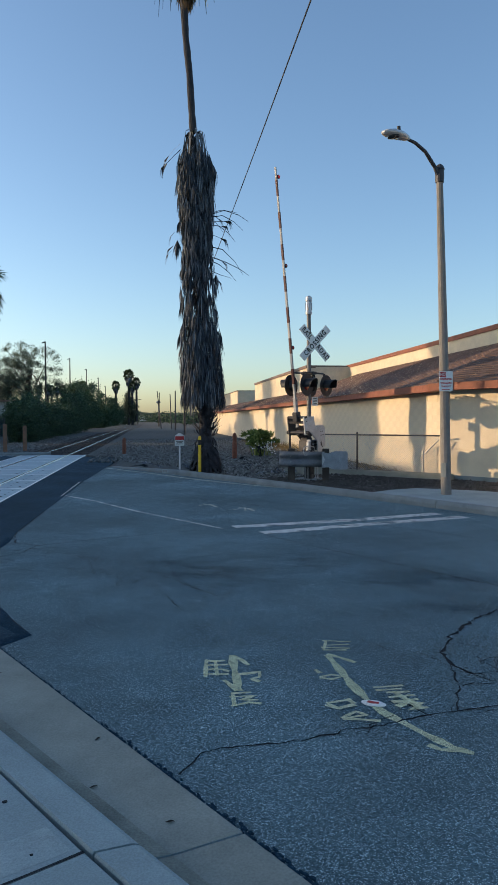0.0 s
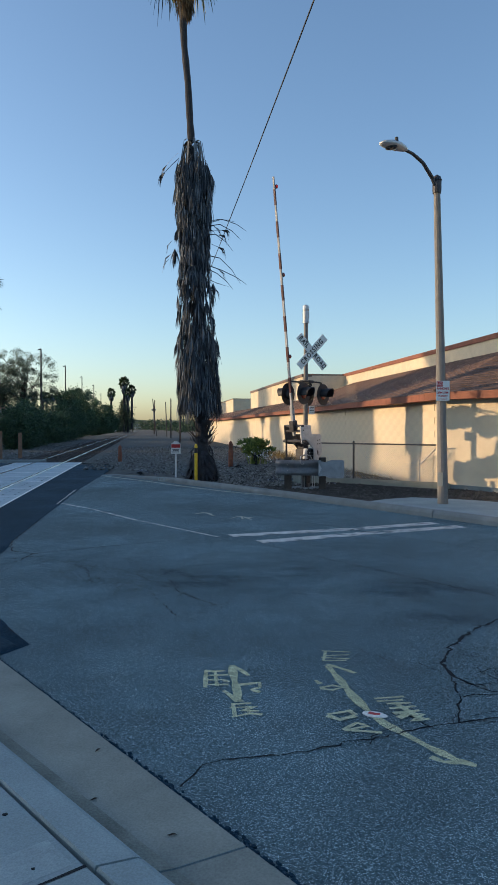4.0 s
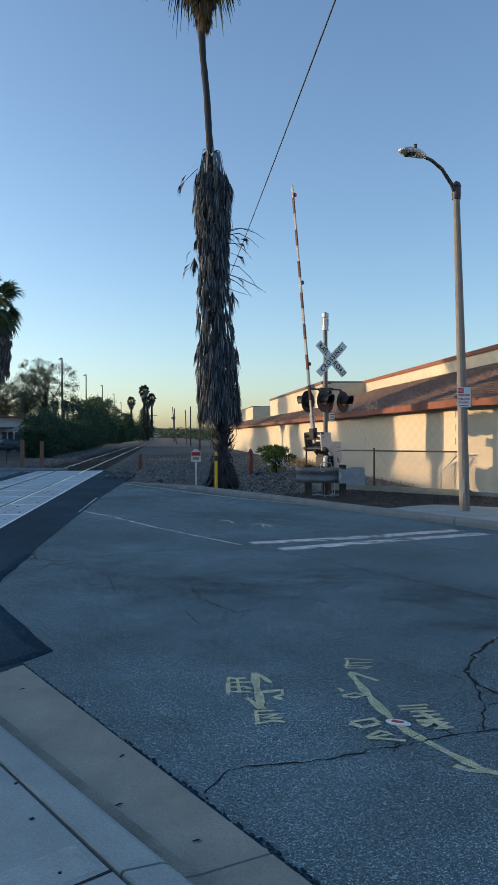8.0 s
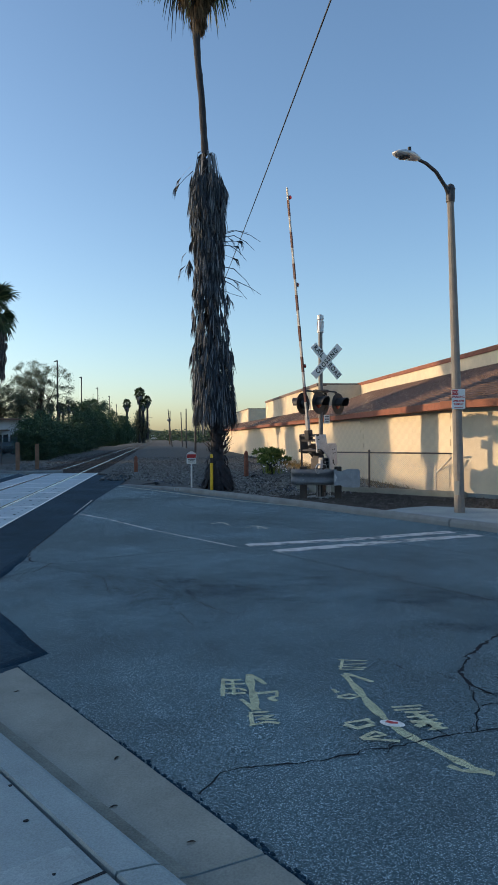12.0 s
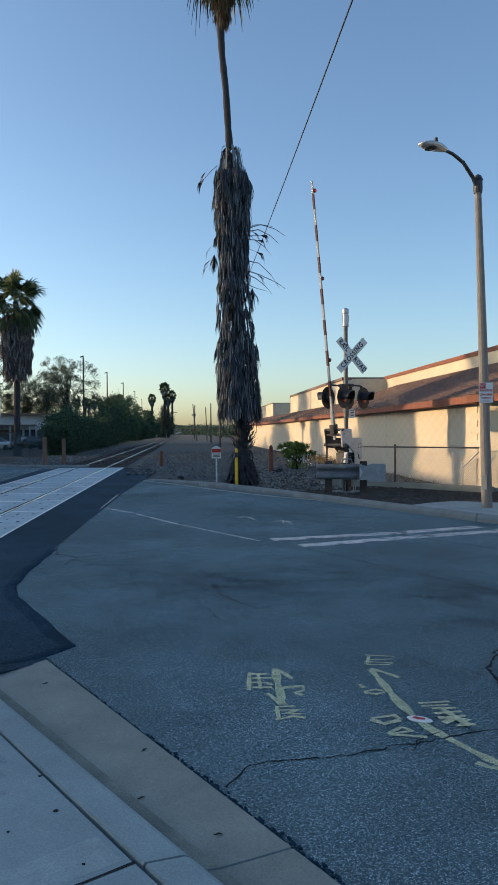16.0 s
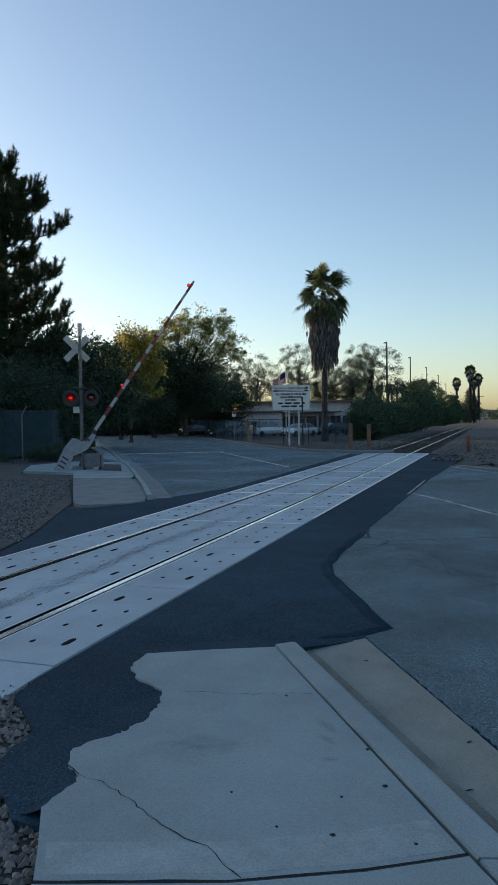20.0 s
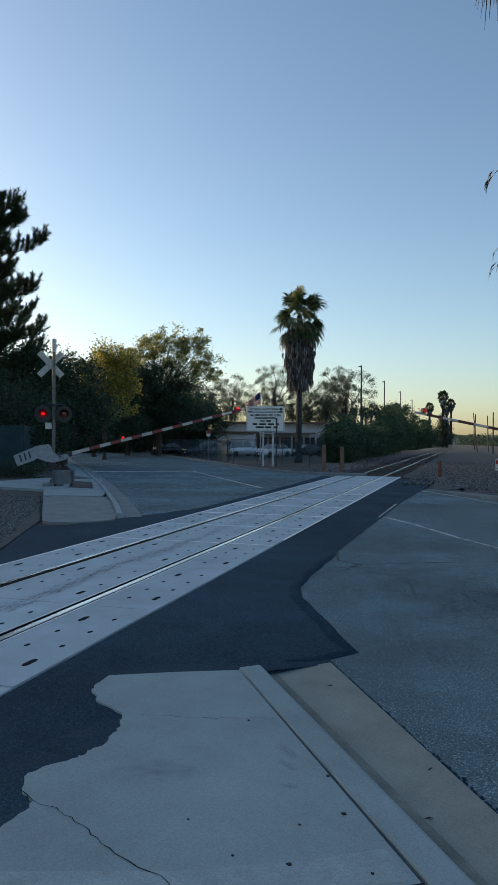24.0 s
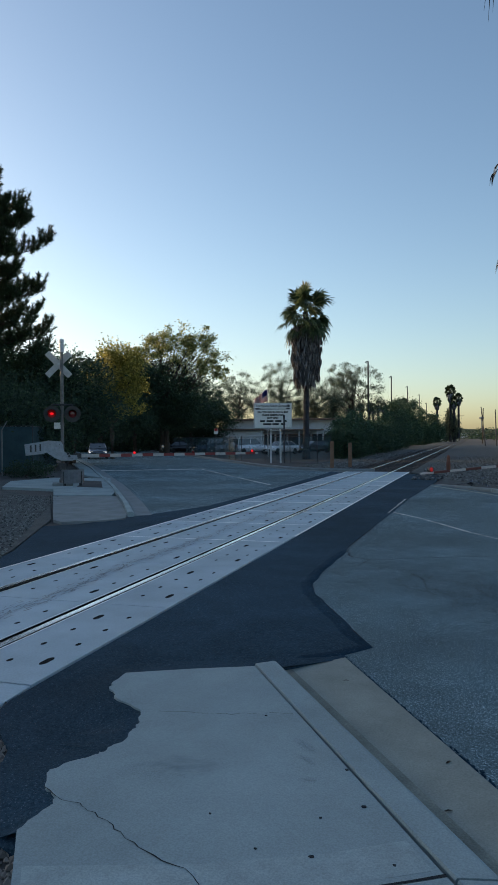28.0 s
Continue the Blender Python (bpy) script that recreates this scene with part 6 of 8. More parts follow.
part("beam", bm, M["galv"], guard, "ribbed grey steel beam", smooth=True)
bm = bm_new()
outl = [(half * 0.34, 0.45), (half * 0.55, 0.46), (half * 0.66, 0.42), (half * 0.74, 0.40), (half + 0.10, 0.40), (half + 0.14, 0.43), (half + 0.14, 0.86), (half + 0.10, 0.90), (half * 0.74, 0.90), (half * 0.62, 0.86), (half * 0.55, 0.84), (half * 0.34, 0.88)]
slab(bm, outl, -0.006, 0.006)
bmesh.ops.transform(bm, matrix=Matrix.Translation((0, -0.105, 0)) @ STAND, verts=bm.verts)
part("end_plate", bm, M["galv"], guard, "flared flat end plate")
bm = bm_new()
slab(bm, [(half * 0.36, 0.52), (half * 0.44, 0.67), (half * 0.36, 0.82)], -0.004, 0.004)
bmesh.ops.transform(bm, matrix=Matrix.Translation((0, -0.116, 0)) @ STAND, verts=bm.verts)
part("reflector", bm, M["alu"], guard, "small white wedge mark")
for x in (-half * 0.66, half * 0.46):
    bm = bm_new()
    box(bm, (x, 0.13, 0.46), (0.19, 0.2, 1.0), bevel=0.012)
    part("post", bm, M["sleeper"], guard)
    for z in (0.6, 0.76):
        bm = bm_new()
        rod(bm, (x, -0.10, z), (x, 0.05, z), 0.018, n=8)
        part("bolt", bm, M["steel"], guard)
# curved guard at the far signal's foot
cg = thing("signal_guard", pose(-17.72, 21.45, 0.06, 0, 0, ARM2_TURN), "curved grey steel guard round the signal's foot", "guard rail")
bm = bm_new()
rows = []
for k in range(13):
    a = radians(-200 + 200 * k / 12)
    rows.append([bm.verts.new((0.36 * math.cos(a) * 1.15 - 0.02, 0.36 * math.sin(a), z)) for z in (0.10, 0.16, 0.30, 0.40, 0.54, 0.62)])
for a, b in zip(rows, rows[1:]):
    for k in range(5):
        bm.faces.new((a[k], b[k], b[k + 1], a[k + 1]))
bmesh.ops.solidify(bm, geom=bm.faces[:], thickness=0.02)
part("beam", bm, M["galv"], cg)
for x, y in ((0.26, -0.2), (-0.32, -0.16)):
    bm = bm_new()
    box(bm, (x, y, 0.25), (0.1, 0.1, 0.6), bevel=0.01)
    part("post", bm, M["darksteel"], cg)

# ---------------------------------------------------------------- street lamp and its sign
lamp = thing("street_lamp", pose(4.43, 15.8, 0.14), "pale concrete street lamp with a curved metal arm", "street lamp")
bm = bm_new()
tube(bm, [(0, 0, 0), (-0.08, 0, 3.4), (-0.18, 0, 6.85)], [0.118, 0.098, 0.072], 12)
part("pole", bm, M["pole"], lamp)
bm = bm_new()
box(bm, (-0.075, -0.095, 0.55), (0.12, 0.03, 0.3), -38, bevel=0.006)
part("hand_hole_cover", bm, M["kerb"], lamp)
bm = bm_new()
lathe(bm, [(0.09, 6.78), (0.098, 6.84), (0.098, 7.04), (0.108, 7.06), (0.075, 7.14), (0.02, 7.18)], 14, Matrix.Translation((-0.18, 0, 0)))
part("collar", bm, M["darksteel"], lamp)
ax, ay = -N.x * 0.97 - 0.03, -N.y * 0.97
bm = bm_new()
tube(bm, [(-0.18, 0, 6.86), (-0.18 + ax * 0.16, ay * 0.16, 7.08), (-0.18 + ax * 0.48, ay * 0.48, 7.34), (-0.18 + ax * 0.8, ay * 0.8, 7.45), (-0.18 + ax * 1.08, ay * 1.08, 7.48)], [0.05, 0.042, 0.038, 0.036, 0.034], 10)
part("arm", bm, M["darksteel"], lamp)
hm = pose(-0.18 + ax * 1.36, ay * 1.36, 7.48, 0, 2, math.degrees(math.atan2(ay, ax)))
bm = bm_new()
rings = []
for x, w, top, bot in ((-0.34, 0.05, 0.04, -0.04), (-0.26, 0.09, 0.06, -0.06), (-0.05, 0.16, 0.09, -0.065), (0.18, 0.17, 0.085, -0.06), (0.34, 0.12, 0.05, -0.045), (0.42, 0.05, 0.01, -0.03)):
    rings.append([bm.verts.new((x, w * math.cos(a), (top if math.sin(a) > 0 else -bot) * math.sin(a))) for a in [k * math.tau / 14 for k in range(14)]])
for a, b in zip(rings, rings[1:]):
    for k in range(14):
        bm.faces.new((a[k], b[k], b[(k + 1) % 14], a[(k + 1) % 14]))
bm.faces.new(rings[0])
bm.faces.new(rings[-1][::-1])
bmesh.ops.recalc_face_normals(bm, faces=bm.faces)
head = part("lamp_head", bm, M["alu"], lamp, "rounded grey lamp head", smooth=True, m=hm)
bm = bm_new()
lathe(bm, [(0.13, -0.04), (0.12, -0.07), (0.05, -0.09), (0.01, -0.095)], 14, Matrix.Translation((0.12, 0, 0)))
part("diffuser", bm, M["glass"], head)
bm = bm_new()
rod(bm, (-0.05, 0, 0.07), (-0.05, 0, 0.19), 0.04, 0.036, 12)
part("photocell", bm, M["black"], head)

sign = thing("parking_sign", pose(4.375, 15.665, 2.62, 0, 0, 1.0) @ Matrix.Scale(0.94, 4), "white and red no parking sign on the lamp pole", "sign")
bm = bm_new()
box(bm, (0, 0, 0), (0.31, 0.006, 0.46), bevel=0.002)
plate = part("plate", bm, M["white"], sign)
bm = bm_new()
box(bm, (-0.075, -0.0045, 0.155), (0.14, 0.003, 0.12))
part("red_square", bm, M["redletter"], sign)
FRONT = STAND
words("NO", 0.10, M["white"], sign, pose(-0.075, -0.007, 0.155) @ FRONT @ Matrix.Diagonal((0.8, 1, 1, 1)), 0.001)
words("PARKING", 0.068, M["redletter"], sign, pose(0, -0.005, 0.05) @ FRONT, 0.001, bold=0.0025)
words("2PM-5PM", 0.066, M["redletter"], sign, pose(0, -0.005, -0.045) @ FRONT, 0.001, bold=0.0025)
words("TUESDAY", 0.052, M["redletter"], sign, pose(0, -0.005, -0.12) @ FRONT, 0.001, bold=0.002)
bars(sign, [(0, -0.19, 0.2, 0.014)], M["redletter"], pose(0, -0.005, 0))
bm = bm_new()
for z in (-0.15, 0.18):
    box(bm, (0, 0.07, z), (0.26, 0.12, 0.025))
part("strap", bm, M["steel"], sign)

# ---------------------------------------------------------------- overhead cable, hidden pole behind the tall palm
bm = bm_new()
c0, c1 = Vector((4.2, -4.0, 10.75)), Vector((-4.25, 62.0, 13.6))
pts = []
for k in range(41):
    f = k / 40
    p = c0.lerp(c1, f)
    p.z -= 4 * 0.3 * f * (1 - f)
    pts.append(p)
tube(bm, pts, 0.02, 6)
tagged(part("overhead_cable", bm, M["wire"]), "thin black overhead cable crossing the sky", "cable")
cp = thing("utility_pole", pose(-4.3, 62.2, 0), "tall timber cable pole behind the palm", "pole", "track poles")
bm = bm_new()
tube(bm, [(0, 0, 0), (0, 0, 7), (0, 0, 14)], [0.14, 0.12, 0.10], 8)
part("shaft", bm, M["bark"], cp)
bm = bm_new()
box(bm, (0, 0, 13.7), (0.5, 0.1, 0.1), bevel=0.01)
part("bracket", bm, M["darksteel"], cp)

# ---------------------------------------------------------------- fences
def wire_mesh(name, a, b, z0, z1, pitch, thick, mat, parent, label=""):
    """Woven wire between two ground points: zigzag wires as real thin strips."""
    a, b = Vector((*a, 0)), Vector((*b, 0))
    d = (b - a).normalized()
    ln, h = (b - a).length, z1 - z0
    nrm = Vector((d.y, -d.x, 0))
    verts, faces = [], []
    n = int((ln + h) / pitch)
    for sgn in (1, -1):
        for k in range(n + 1):
            x0 = k * pitch - (h if sgn > 0 else 0)
            p, q = (x0, 0.0), (x0 + h, h)
            if sgn < 0:
                p, q = (x0, h), (x0 + h, 0.0)
            lo, hi = max(p[0], 0.0), min(q[0], ln)
            if lo >= hi:
                continue
            def zz(x):
                return (x - p[0]) if sgn > 0 else h - (x - p[0])
            u, v = a + d * lo + Vector((0, 0, z0 + zz(lo))), a + d * hi + Vector((0, 0, z0 + zz(hi)))
            t = (v - u).normalized()
            s = t.cross(nrm) * thick
            base = len(verts)
            off = nrm * thick * sgn * 0.7
            verts += [tuple(u - s + off), tuple(u + s + off), tuple(v + s + off), tuple(v - s + off), tuple(u + nrm * thick + off), tuple(v + nrm * thick + off)]
            faces += [(base, base + 1, base + 2, base + 3), (base, base + 4, base + 5, base + 3), (base + 1, base + 4, base + 5, base + 2)]
    return mesh_of(name, verts, faces, mat, parent, label)


def chain_fence(pts, h, label, pitch, thick, z=0.0, screen=None, group="", mat="steel", post_mat="pipe"):
    fence = thing("chain_link_fence", pose(0, 0, 0), label, "fence", group)
    for a, b in zip(pts, pts[1:]):
        ln = (Vector(b) - Vector(a)).length
        n = max(1, round(ln / 2.7))
        for k in range(n):
            p = Vector(a).lerp(Vector(b), k / n)
            bm = bm_new()
            rod(bm, (p.x, p.y, z - 0.05), (p.x, p.y, z + h + 0.05), 0.03, n=8)
            lathe(bm, [(0.036, h + z + 0.03), (0.03, h + z + 0.07), (0.01, h + z + 0.09)], 8, Matrix.Translation((p.x, p.y, 0)))
            part("post", bm, M[post_mat], fence)
        bm = bm_new()
        rod(bm, (*a, z + h), (*b, z + h), 0.022, n=8)
        part("top_rail", bm, M[post_mat], fence)
        wire_mesh("mesh", a, b, z + 0.04, z + h, pitch, thick, M[mat], fence, "woven wire mesh")
        if screen:
            d = (Vector(b) - Vector(a)).normalized()
            nn = Vector((d.y, -d.x)) * 0.03
            bm = bm_new()
            steps = max(2, int(ln / 0.4))
            rows = []
            for k in range(steps + 1):
                p = Vector(a).lerp(Vector(b), k / steps) + nn * (1 + 0.5 * math.sin(k * 1.7))
                rows.append([bm.verts.new((p.x, p.y, z + 0.08)), bm.verts.new((p.x, p.y, z + h - 0.04))])
            for r0, r1 in zip(rows, rows[1:]):
                bm.faces.new((r0[0], r1[0], r1[1], r0[1]))
            bmesh.ops.solidify(bm, geom=bm.faces[:], thickness=0.004)
            part("screen", bm, screen, fence, "dark green privacy screen")
    return fence


chain_fence([(1.35, 23.45), (3.32, 21.85), (5.40, 20.22)], 1.08, "low galvanised chain-link fence before the cream wall", 0.062, 0.0035, z=0.25, mat="steel", post_mat="darksteel")
bm = bm_new()
fa, fb = Vector((1.25, 23.5)), Vector((5.72, 20.0))
fd = (fb - fa).normalized()
fn = Vector((fd.y, -fd.x))
slab(bm, [tuple(fa - fn * 0.1), tuple(fb - fn * 0.1), tuple(fb + fn * 0.12), tuple(fa + fn * 0.12)], -0.2, 0.27)
bmesh.ops.bevel(bm, geom=[e for e in bm.edges if all(v.co.z > 0.1 for v in e.verts)], offset=0.02, segments=2, affect="EDGES")
structure(part("kerb", bm, M["gutter"]), "low concrete kerb below the chain-link fence")
brace = thing("gate_brace", pose(5.0, 20.55, 0.24, 0, 0, -38), "short leaning pipe brace at the fence's end", "pipe")
bm = bm_new()
rod(bm, (0, 0.06, 0.0), (0, 0.06, 0.66), 0.022, n=8)
part("upright", bm, M["steel"], brace)
bm = bm_new()
rod(bm, (0, 0.06, 0.52), (0.48, 0.06, 0.98), 0.02, n=8)
part("brace", bm, M["steel"], brace)

lot_fence = chain_fence([(-16.5, 47.2), (-17.7, 47.7), (-25.3, 50.9), P(75, 11.9), P(105, 10.2)], 1.9, "grey chain-link fence round the car park", 0.16, 0.006, group="car park fences", mat="tarp", post_mat="darksteel")
chain_fence([(-36, 19.5), (-27.3, 29.6), (-33.5, 38.5)], 2.55, "tall fence with a dark green screen", 0.25, 0.006, screen=M["tarp"], post_mat="darksteel")
for a, b in (((-16.5, 47.2), (-17.7, 47.7)), ((-17.7, 47.7), (-21.7, 49.38))):
    # see-through blue-green fabric on the car park side
    a, b = Vector(a), Vector(b)
    d = (b - a).normalized()
    nn = Vector((d.y, -d.x)) * (-0.05 if Vector((d.y, -d.x)).dot(a) < 0 else 0.05)
    bm = bm_new()
    steps = max(2, int((b - a).length / 0.5))
    rows = []
    for k in range(steps + 1):
        p = a.lerp(b, k / steps) + nn * (1 + 0.4 * math.sin(k * 1.9))
        rows.append([bm.verts.new((p.x, p.y, 0.10)), bm.verts.new((p.x, p.y, 1.80 + 0.02 * math.sin(k * 2.3)))])
    for r0, r1 in zip(rows, rows[1:]):
        bm.faces.new((r0[0], r1[0], r1[1], r0[1]))
    part("screen", bm, M["screen_mesh"], lot_fence, "see-through blue-green mesh screen")
post = thing("leaning_post", pose(-26.9, 27.0, 0), "thin bent steel fence post", "post")
bm = bm_new()
tube(bm, [(0, 0, 0), (0, 0, 2.3), (0.25, 0.1, 2.75)], 0.03, 8)
part("pipe", bm, M["pipe"], post)

# ---------------------------------------------------------------- posts and small signs by the track
def bollard(at, h, w, mat, label, turn=0, cat="post"):
    ob = thing("marker_post", pose(*at, 0, 0, turn), label, cat, "marker posts")
    bm = bm_new()
    lathe(bm, [(w * 0.5, -0.05), (w * 0.5, h * 0.62), (w * 0.42, h * 0.66), (w * 0.46, h * 0.88), (w * 0.3, h * 0.96), (w * 0.05, h)], 10)
    part("shaft", bm, mat, ob)
    bm = bm_new()
    lathe(bm, [(w * 0.62, -0.05), (w * 0.62, 0.04), (w * 0.5, 0.06)], 10)
    part("foot", bm, M["kerb"], ob)
    return ob


bollard((-0.72, 31.5, 0.03), 1.2, 0.21, M["rust_post"], "rusty red hydrant-like marker post")
bollard((-6.55, 36.6, 0.0), 0.9, 0.2, M["rust_post"], "faded red marker post beside the ballast")
for x, y, h in ((-14.07, 40.5, 1.6), (-13.4, 41.9, 1.5)):
    ob = thing("timber_post", pose(x, y, 0, 0, 0, 20), "weathered square timber post at the crossing", "post", "timber posts")
    bm = bm_new()
    box(bm, (0, 0, h / 2 - 0.05), (0.22, 0.2, h), bevel=0.015)
    part("shaft", bm, M["wood_post"], ob)
    bm = bm_new()
    box(bm, (0, 0, h - 0.04), (0.2, 0.18, 0.06), bevel=0.02)
    part("top", bm, M["wood_post"], ob)

ws = thing("warning_sign", pose(-2.50, 25.6, 0.03, 0, 0, 6), "small red and white warning sign on a thin post", "sign")
bm = bm_new()
box(bm, (0, 0, 0.6), (0.06, 0.03, 1.26), bevel=0.006)
part("post", bm, M["white"], ws)
bm = bm_new()
slab(bm, [(-0.17, 0.84), (0.17, 0.84), (0.17, 1.2), (0.05, 1.29), (-0.05, 1.29), (-0.17, 1.2)], -0.004, 0.004)
bmesh.ops.transform(bm, matrix=Matrix.Translation((0, -0.03, 0)) @ STAND, verts=bm.verts)
part("plate", bm, M["white"], ws)
bm = bm_new()
box(bm, (0, -0.037, 1.12), (0.32, 0.003, 0.13))
part("red_band", bm, M["redletter"], ws)
bars(ws, [(0, 1.0 - 0.045 * k, 0.24 - 0.04 * (k % 2), 0.02) for k in range(3)], M["letter"], pose(0, -0.037, 0))

ym = thing("yellow_marker", pose(-1.60, 23.35, 0.03, 0, 0, 4), "slim yellow plastic pipeline marker post", "marker")
bm = bm_new()
tube(bm, [(0, 0, 0), (0, 0, 1.18), (0, 0, 1.25)], [0.05, 0.05, 0.03], 10)
part("tube", bm, M["yellow"], ym)
bm = bm_new()
lathe(bm, [(0.053, 0.95), (0.053, 1.12)], 10)
part("band", bm, M["black"], ym)

# painted house-number patch on the kerb
kn = thing("kerb_patch", pose(*P(20.6, 12.685), 0.075, 0, 0, math.degrees(math.atan2(-R.y, -R.x))), "white painted patch on the kerb with dark bars", "marking")
bm = bm_new()
box(bm, (0, -0.004, 0), (0.42, 0.006, 0.13))
part("patch", bm, M["walk"], kn)
bars(kn, [(-0.1, 0, 0.05, 0.08), (0.0, 0, 0.05, 0.08), (0.1, 0, 0.05, 0.08)], M["pipe"], pose(0, -0.009, 0))

# steel and timber poles along the track
for x, y, h, r0, lean, mat in ((-13.4, 119, 6.6, 0.12, 0, "darksteel"), (-8.35, 84.5, 3.6, 0.13, 0, "darksteel"), (-18.6, 140, 7.4, 0.11, -6, "darksteel"), (-16.0, 135, 6.6, 0.11, -2, "darksteel"), (-26.0, 190, 9.0, 0.16, 1, "bark")):
    ob = thing("utility_pole", pose(x, y, -0.05, 0, lean, 0), "bare dark pole standing beside the track", "pole", "track poles")
    bm = bm_new()
    tube(bm, [(0, 0, 0), (0, 0, h * 0.5), (0, 0, h)], [r0, r0 * 0.9, r0 * 0.75], 8)
    part("shaft", bm, M[mat], ob)
    bm = bm_new()
    lathe(bm, [(r0 * 0.85, h - 0.02), (r0 * 0.5, h + 0.08)], 8)
    part("cap", bm, M["darksteel"], ob)

# water tower, cross-armed pole and white house far along the track
tower = thing("water_tower", pose(*ray_spot(7.9, 900), 0), "pale mushroom-shaped water tower on the horizon", "tower")
bm = bm_new()
lathe(bm, [(0.7, 0), (0.5, 8), (0.5, 21.5), (0.7, 22.2)], 10)
part("shaft", bm, M["kerb"], tower)
bm = bm_new()
lathe(bm, [(0.6, 21.6), (2.4, 22.6), (3.0, 23.6), (2.6, 24.6), (0.8, 25.2)], 16)
part("tank", bm, M["kerb"], tower)
tp = thing("utility_pole", pose(*ray_spot(9.55, 300), 0), "timber pole with a cross-arm far along the track", "pole", "track poles")
bm = bm_new()
tube(bm, [(0, 0, 0), (0, 0, 6), (0, 0, 10.4)], [0.2, 0.17, 0.14], 8)
part("shaft", bm, M["bark"], tp)
bm = bm_new()
box(bm, (0, 0, 10.1), (3.6, 0.16, 0.2), bevel=0.02)
part("cross_arm", bm, M["bark"], tp)
house = thing("house", pose(*ray_spot(10.9, 262), 0, 0, 0, 10), "small white gabled house behind the far hedge", "building")
bm = bm_new()
box(bm, (0, 3, 1.6), (5.0, 6, 3.2))
part("wall", bm, M["white"], house)
bm = bm_new()
for q in (-1, 1):
    slab(bm, [(q * 2.9, -0.4), (0, -0.4), (0, 6.4), (q * 2.9, 6.4)], 3.1, [3.15, 4.9, 4.9, 3.15])
part("roof", bm, M["coping"], house)
bm = bm_new()
box(bm, (0.4, -0.03, 1.6), (1.0, 0.06, 1.2))
part("window", bm, M["glass"], house)

# car park lamps
for x, y, h in ((-31.05, 105.6, 13.3), (-35.3, 135.5, 13.4), (-40.5, 170.3, 13.8), (-45.4, 205, 13.8), (-51.8, 244.6, 13.2)):
    ob = thing("car_park_lamp", pose(x, y, 0), "tall slim car park lamp on a dark mast", "street lamp", "car park lamps")
    bm = bm_new()
    tube(bm, [(0, 0, 0), (0, 0, h * 0.5), (0, 0, h)], [0.16, 0.13, 0.10], 8)
    part("mast", bm, M["darksteel"], ob)
    bm = bm_new()
    box(bm, (-0.22, 0, 0), (0.55, 0.3, 0.14), bevel=0.03, m=pose(0, 0, h + 0.05, 0, -18, 0))
    part("lamp_head", bm, M["darksteel"], ob)

# ---------------------------------------------------------------- school sign, flag and building
MQ = math.degrees(math.atan2(1.13, 2.52))
mq = thing("marquee_sign", pose(-21.05, 47.5, 0, 0, 0, MQ), "white school notice board on posts behind the fence", "sign")
bm = bm_new()
box(bm, (0, 0, 3.42), (2.76, 0.35, 1.84), bevel=0.03)
cab = part("cabinet", bm, M["alu"], mq)
bm = bm_new()
box(bm, (0, -0.18, 3.24), (2.6, 0.012, 1.36))
part("board", bm, M["white"], cab, "white letter board")
bm = bm_new()
box(bm, (0, -0.18, 4.13), (2.6, 0.012, 0.30))
part("header", bm, M["white"], cab, "white heading panel")
bm = bm_new()
box(bm, (0, -0.184, 3.93), (2.5, 0.012, 0.12))
part("stripe", bm, M["darksteel"], cab)
words("Torrance Adult School", 0.255, M["letter"], cab, pose(-0.08, -0.19, 4.13) @ FRONT, 0.002, bold=0.006)
bars(cab, [(0, 3.93, 1.9, 0.05)], M["white"], pose(0, -0.192, 0))
for k, (tx, sz) in enumerate((("FALL TERM AUG 30 - DEC 15, 2023", 0.185), ("ONLINE REGISTRATION", 0.185), ("NOW OPEN", 0.185))):
    words(tx, sz, M["letter"], cab, pose(0, -0.19, 3.68 - 0.215 * k) @ FRONT @ Matrix.Diagonal((0.78, 1, 1, 1)), 0.002, bold=0.012)
bars(cab, [(-0.75, 3.03, 0.35, 0.13), (-0.2, 3.03, 0.5, 0.13), (0.4, 3.03, 0.45, 0.13), (0.9, 3.03, 0.2, 0.13), (-0.4, 2.81, 0.6, 0.13), (0.2, 2.81, 0.45, 0.13), (0.75, 2.81, 0.3, 0.13)], M["letter"], pose(0, -0.19, 0))
bm = bm_new()
slab(bm, [(1.05, 4.03), (1.2, 4.03), (1.26, 4.13), (1.18, 4.24), (1.08, 4.2)], 0, 0.004)
bmesh.ops.transform(bm, matrix=Matrix.Translation((0, -0.188, 0)) @ STAND, verts=bm.verts)
part("emblem", bm, M["darksteel"], cab)
for x in (0.55, -0.15):
    bm = bm_new()
    box(bm, (x, 0, 1.25), (0.13, 0.16, 2.6), bevel=0.012)
    part("post", bm, M["alu"], mq)
bm = bm_new()
box(bm, (0.2, 0, 2.42), (0.7, 0.18, 0.2), bevel=0.02)
part("crosspiece", bm, M["alu"], mq)
bars(mq, [(0.0, 2.42, 0.08, 0.12), (0.14, 2.42, 0.08, 0.12), (0.28, 2.42, 0.08, 0.12), (0.42, 2.42, 0.08, 0.12)], M["letter"], pose(0, -0.095, 0))

fp = thing("street_sign_post", pose(-19.9, 46.9, 0, 0, 0, MQ), "thin dark square sign post before the notice board", "post")
bm = bm_new()
box(bm, (0, 0, 1.72), (0.11, 0.05, 3.45), bevel=0.008)
part("post", bm, M["darksteel"], fp)
bm = bm_new()
box(bm, (0, -0.03, 3.3), (0.12, 0.01, 0.3))
part("tag", bm, M["darksteel"], fp)

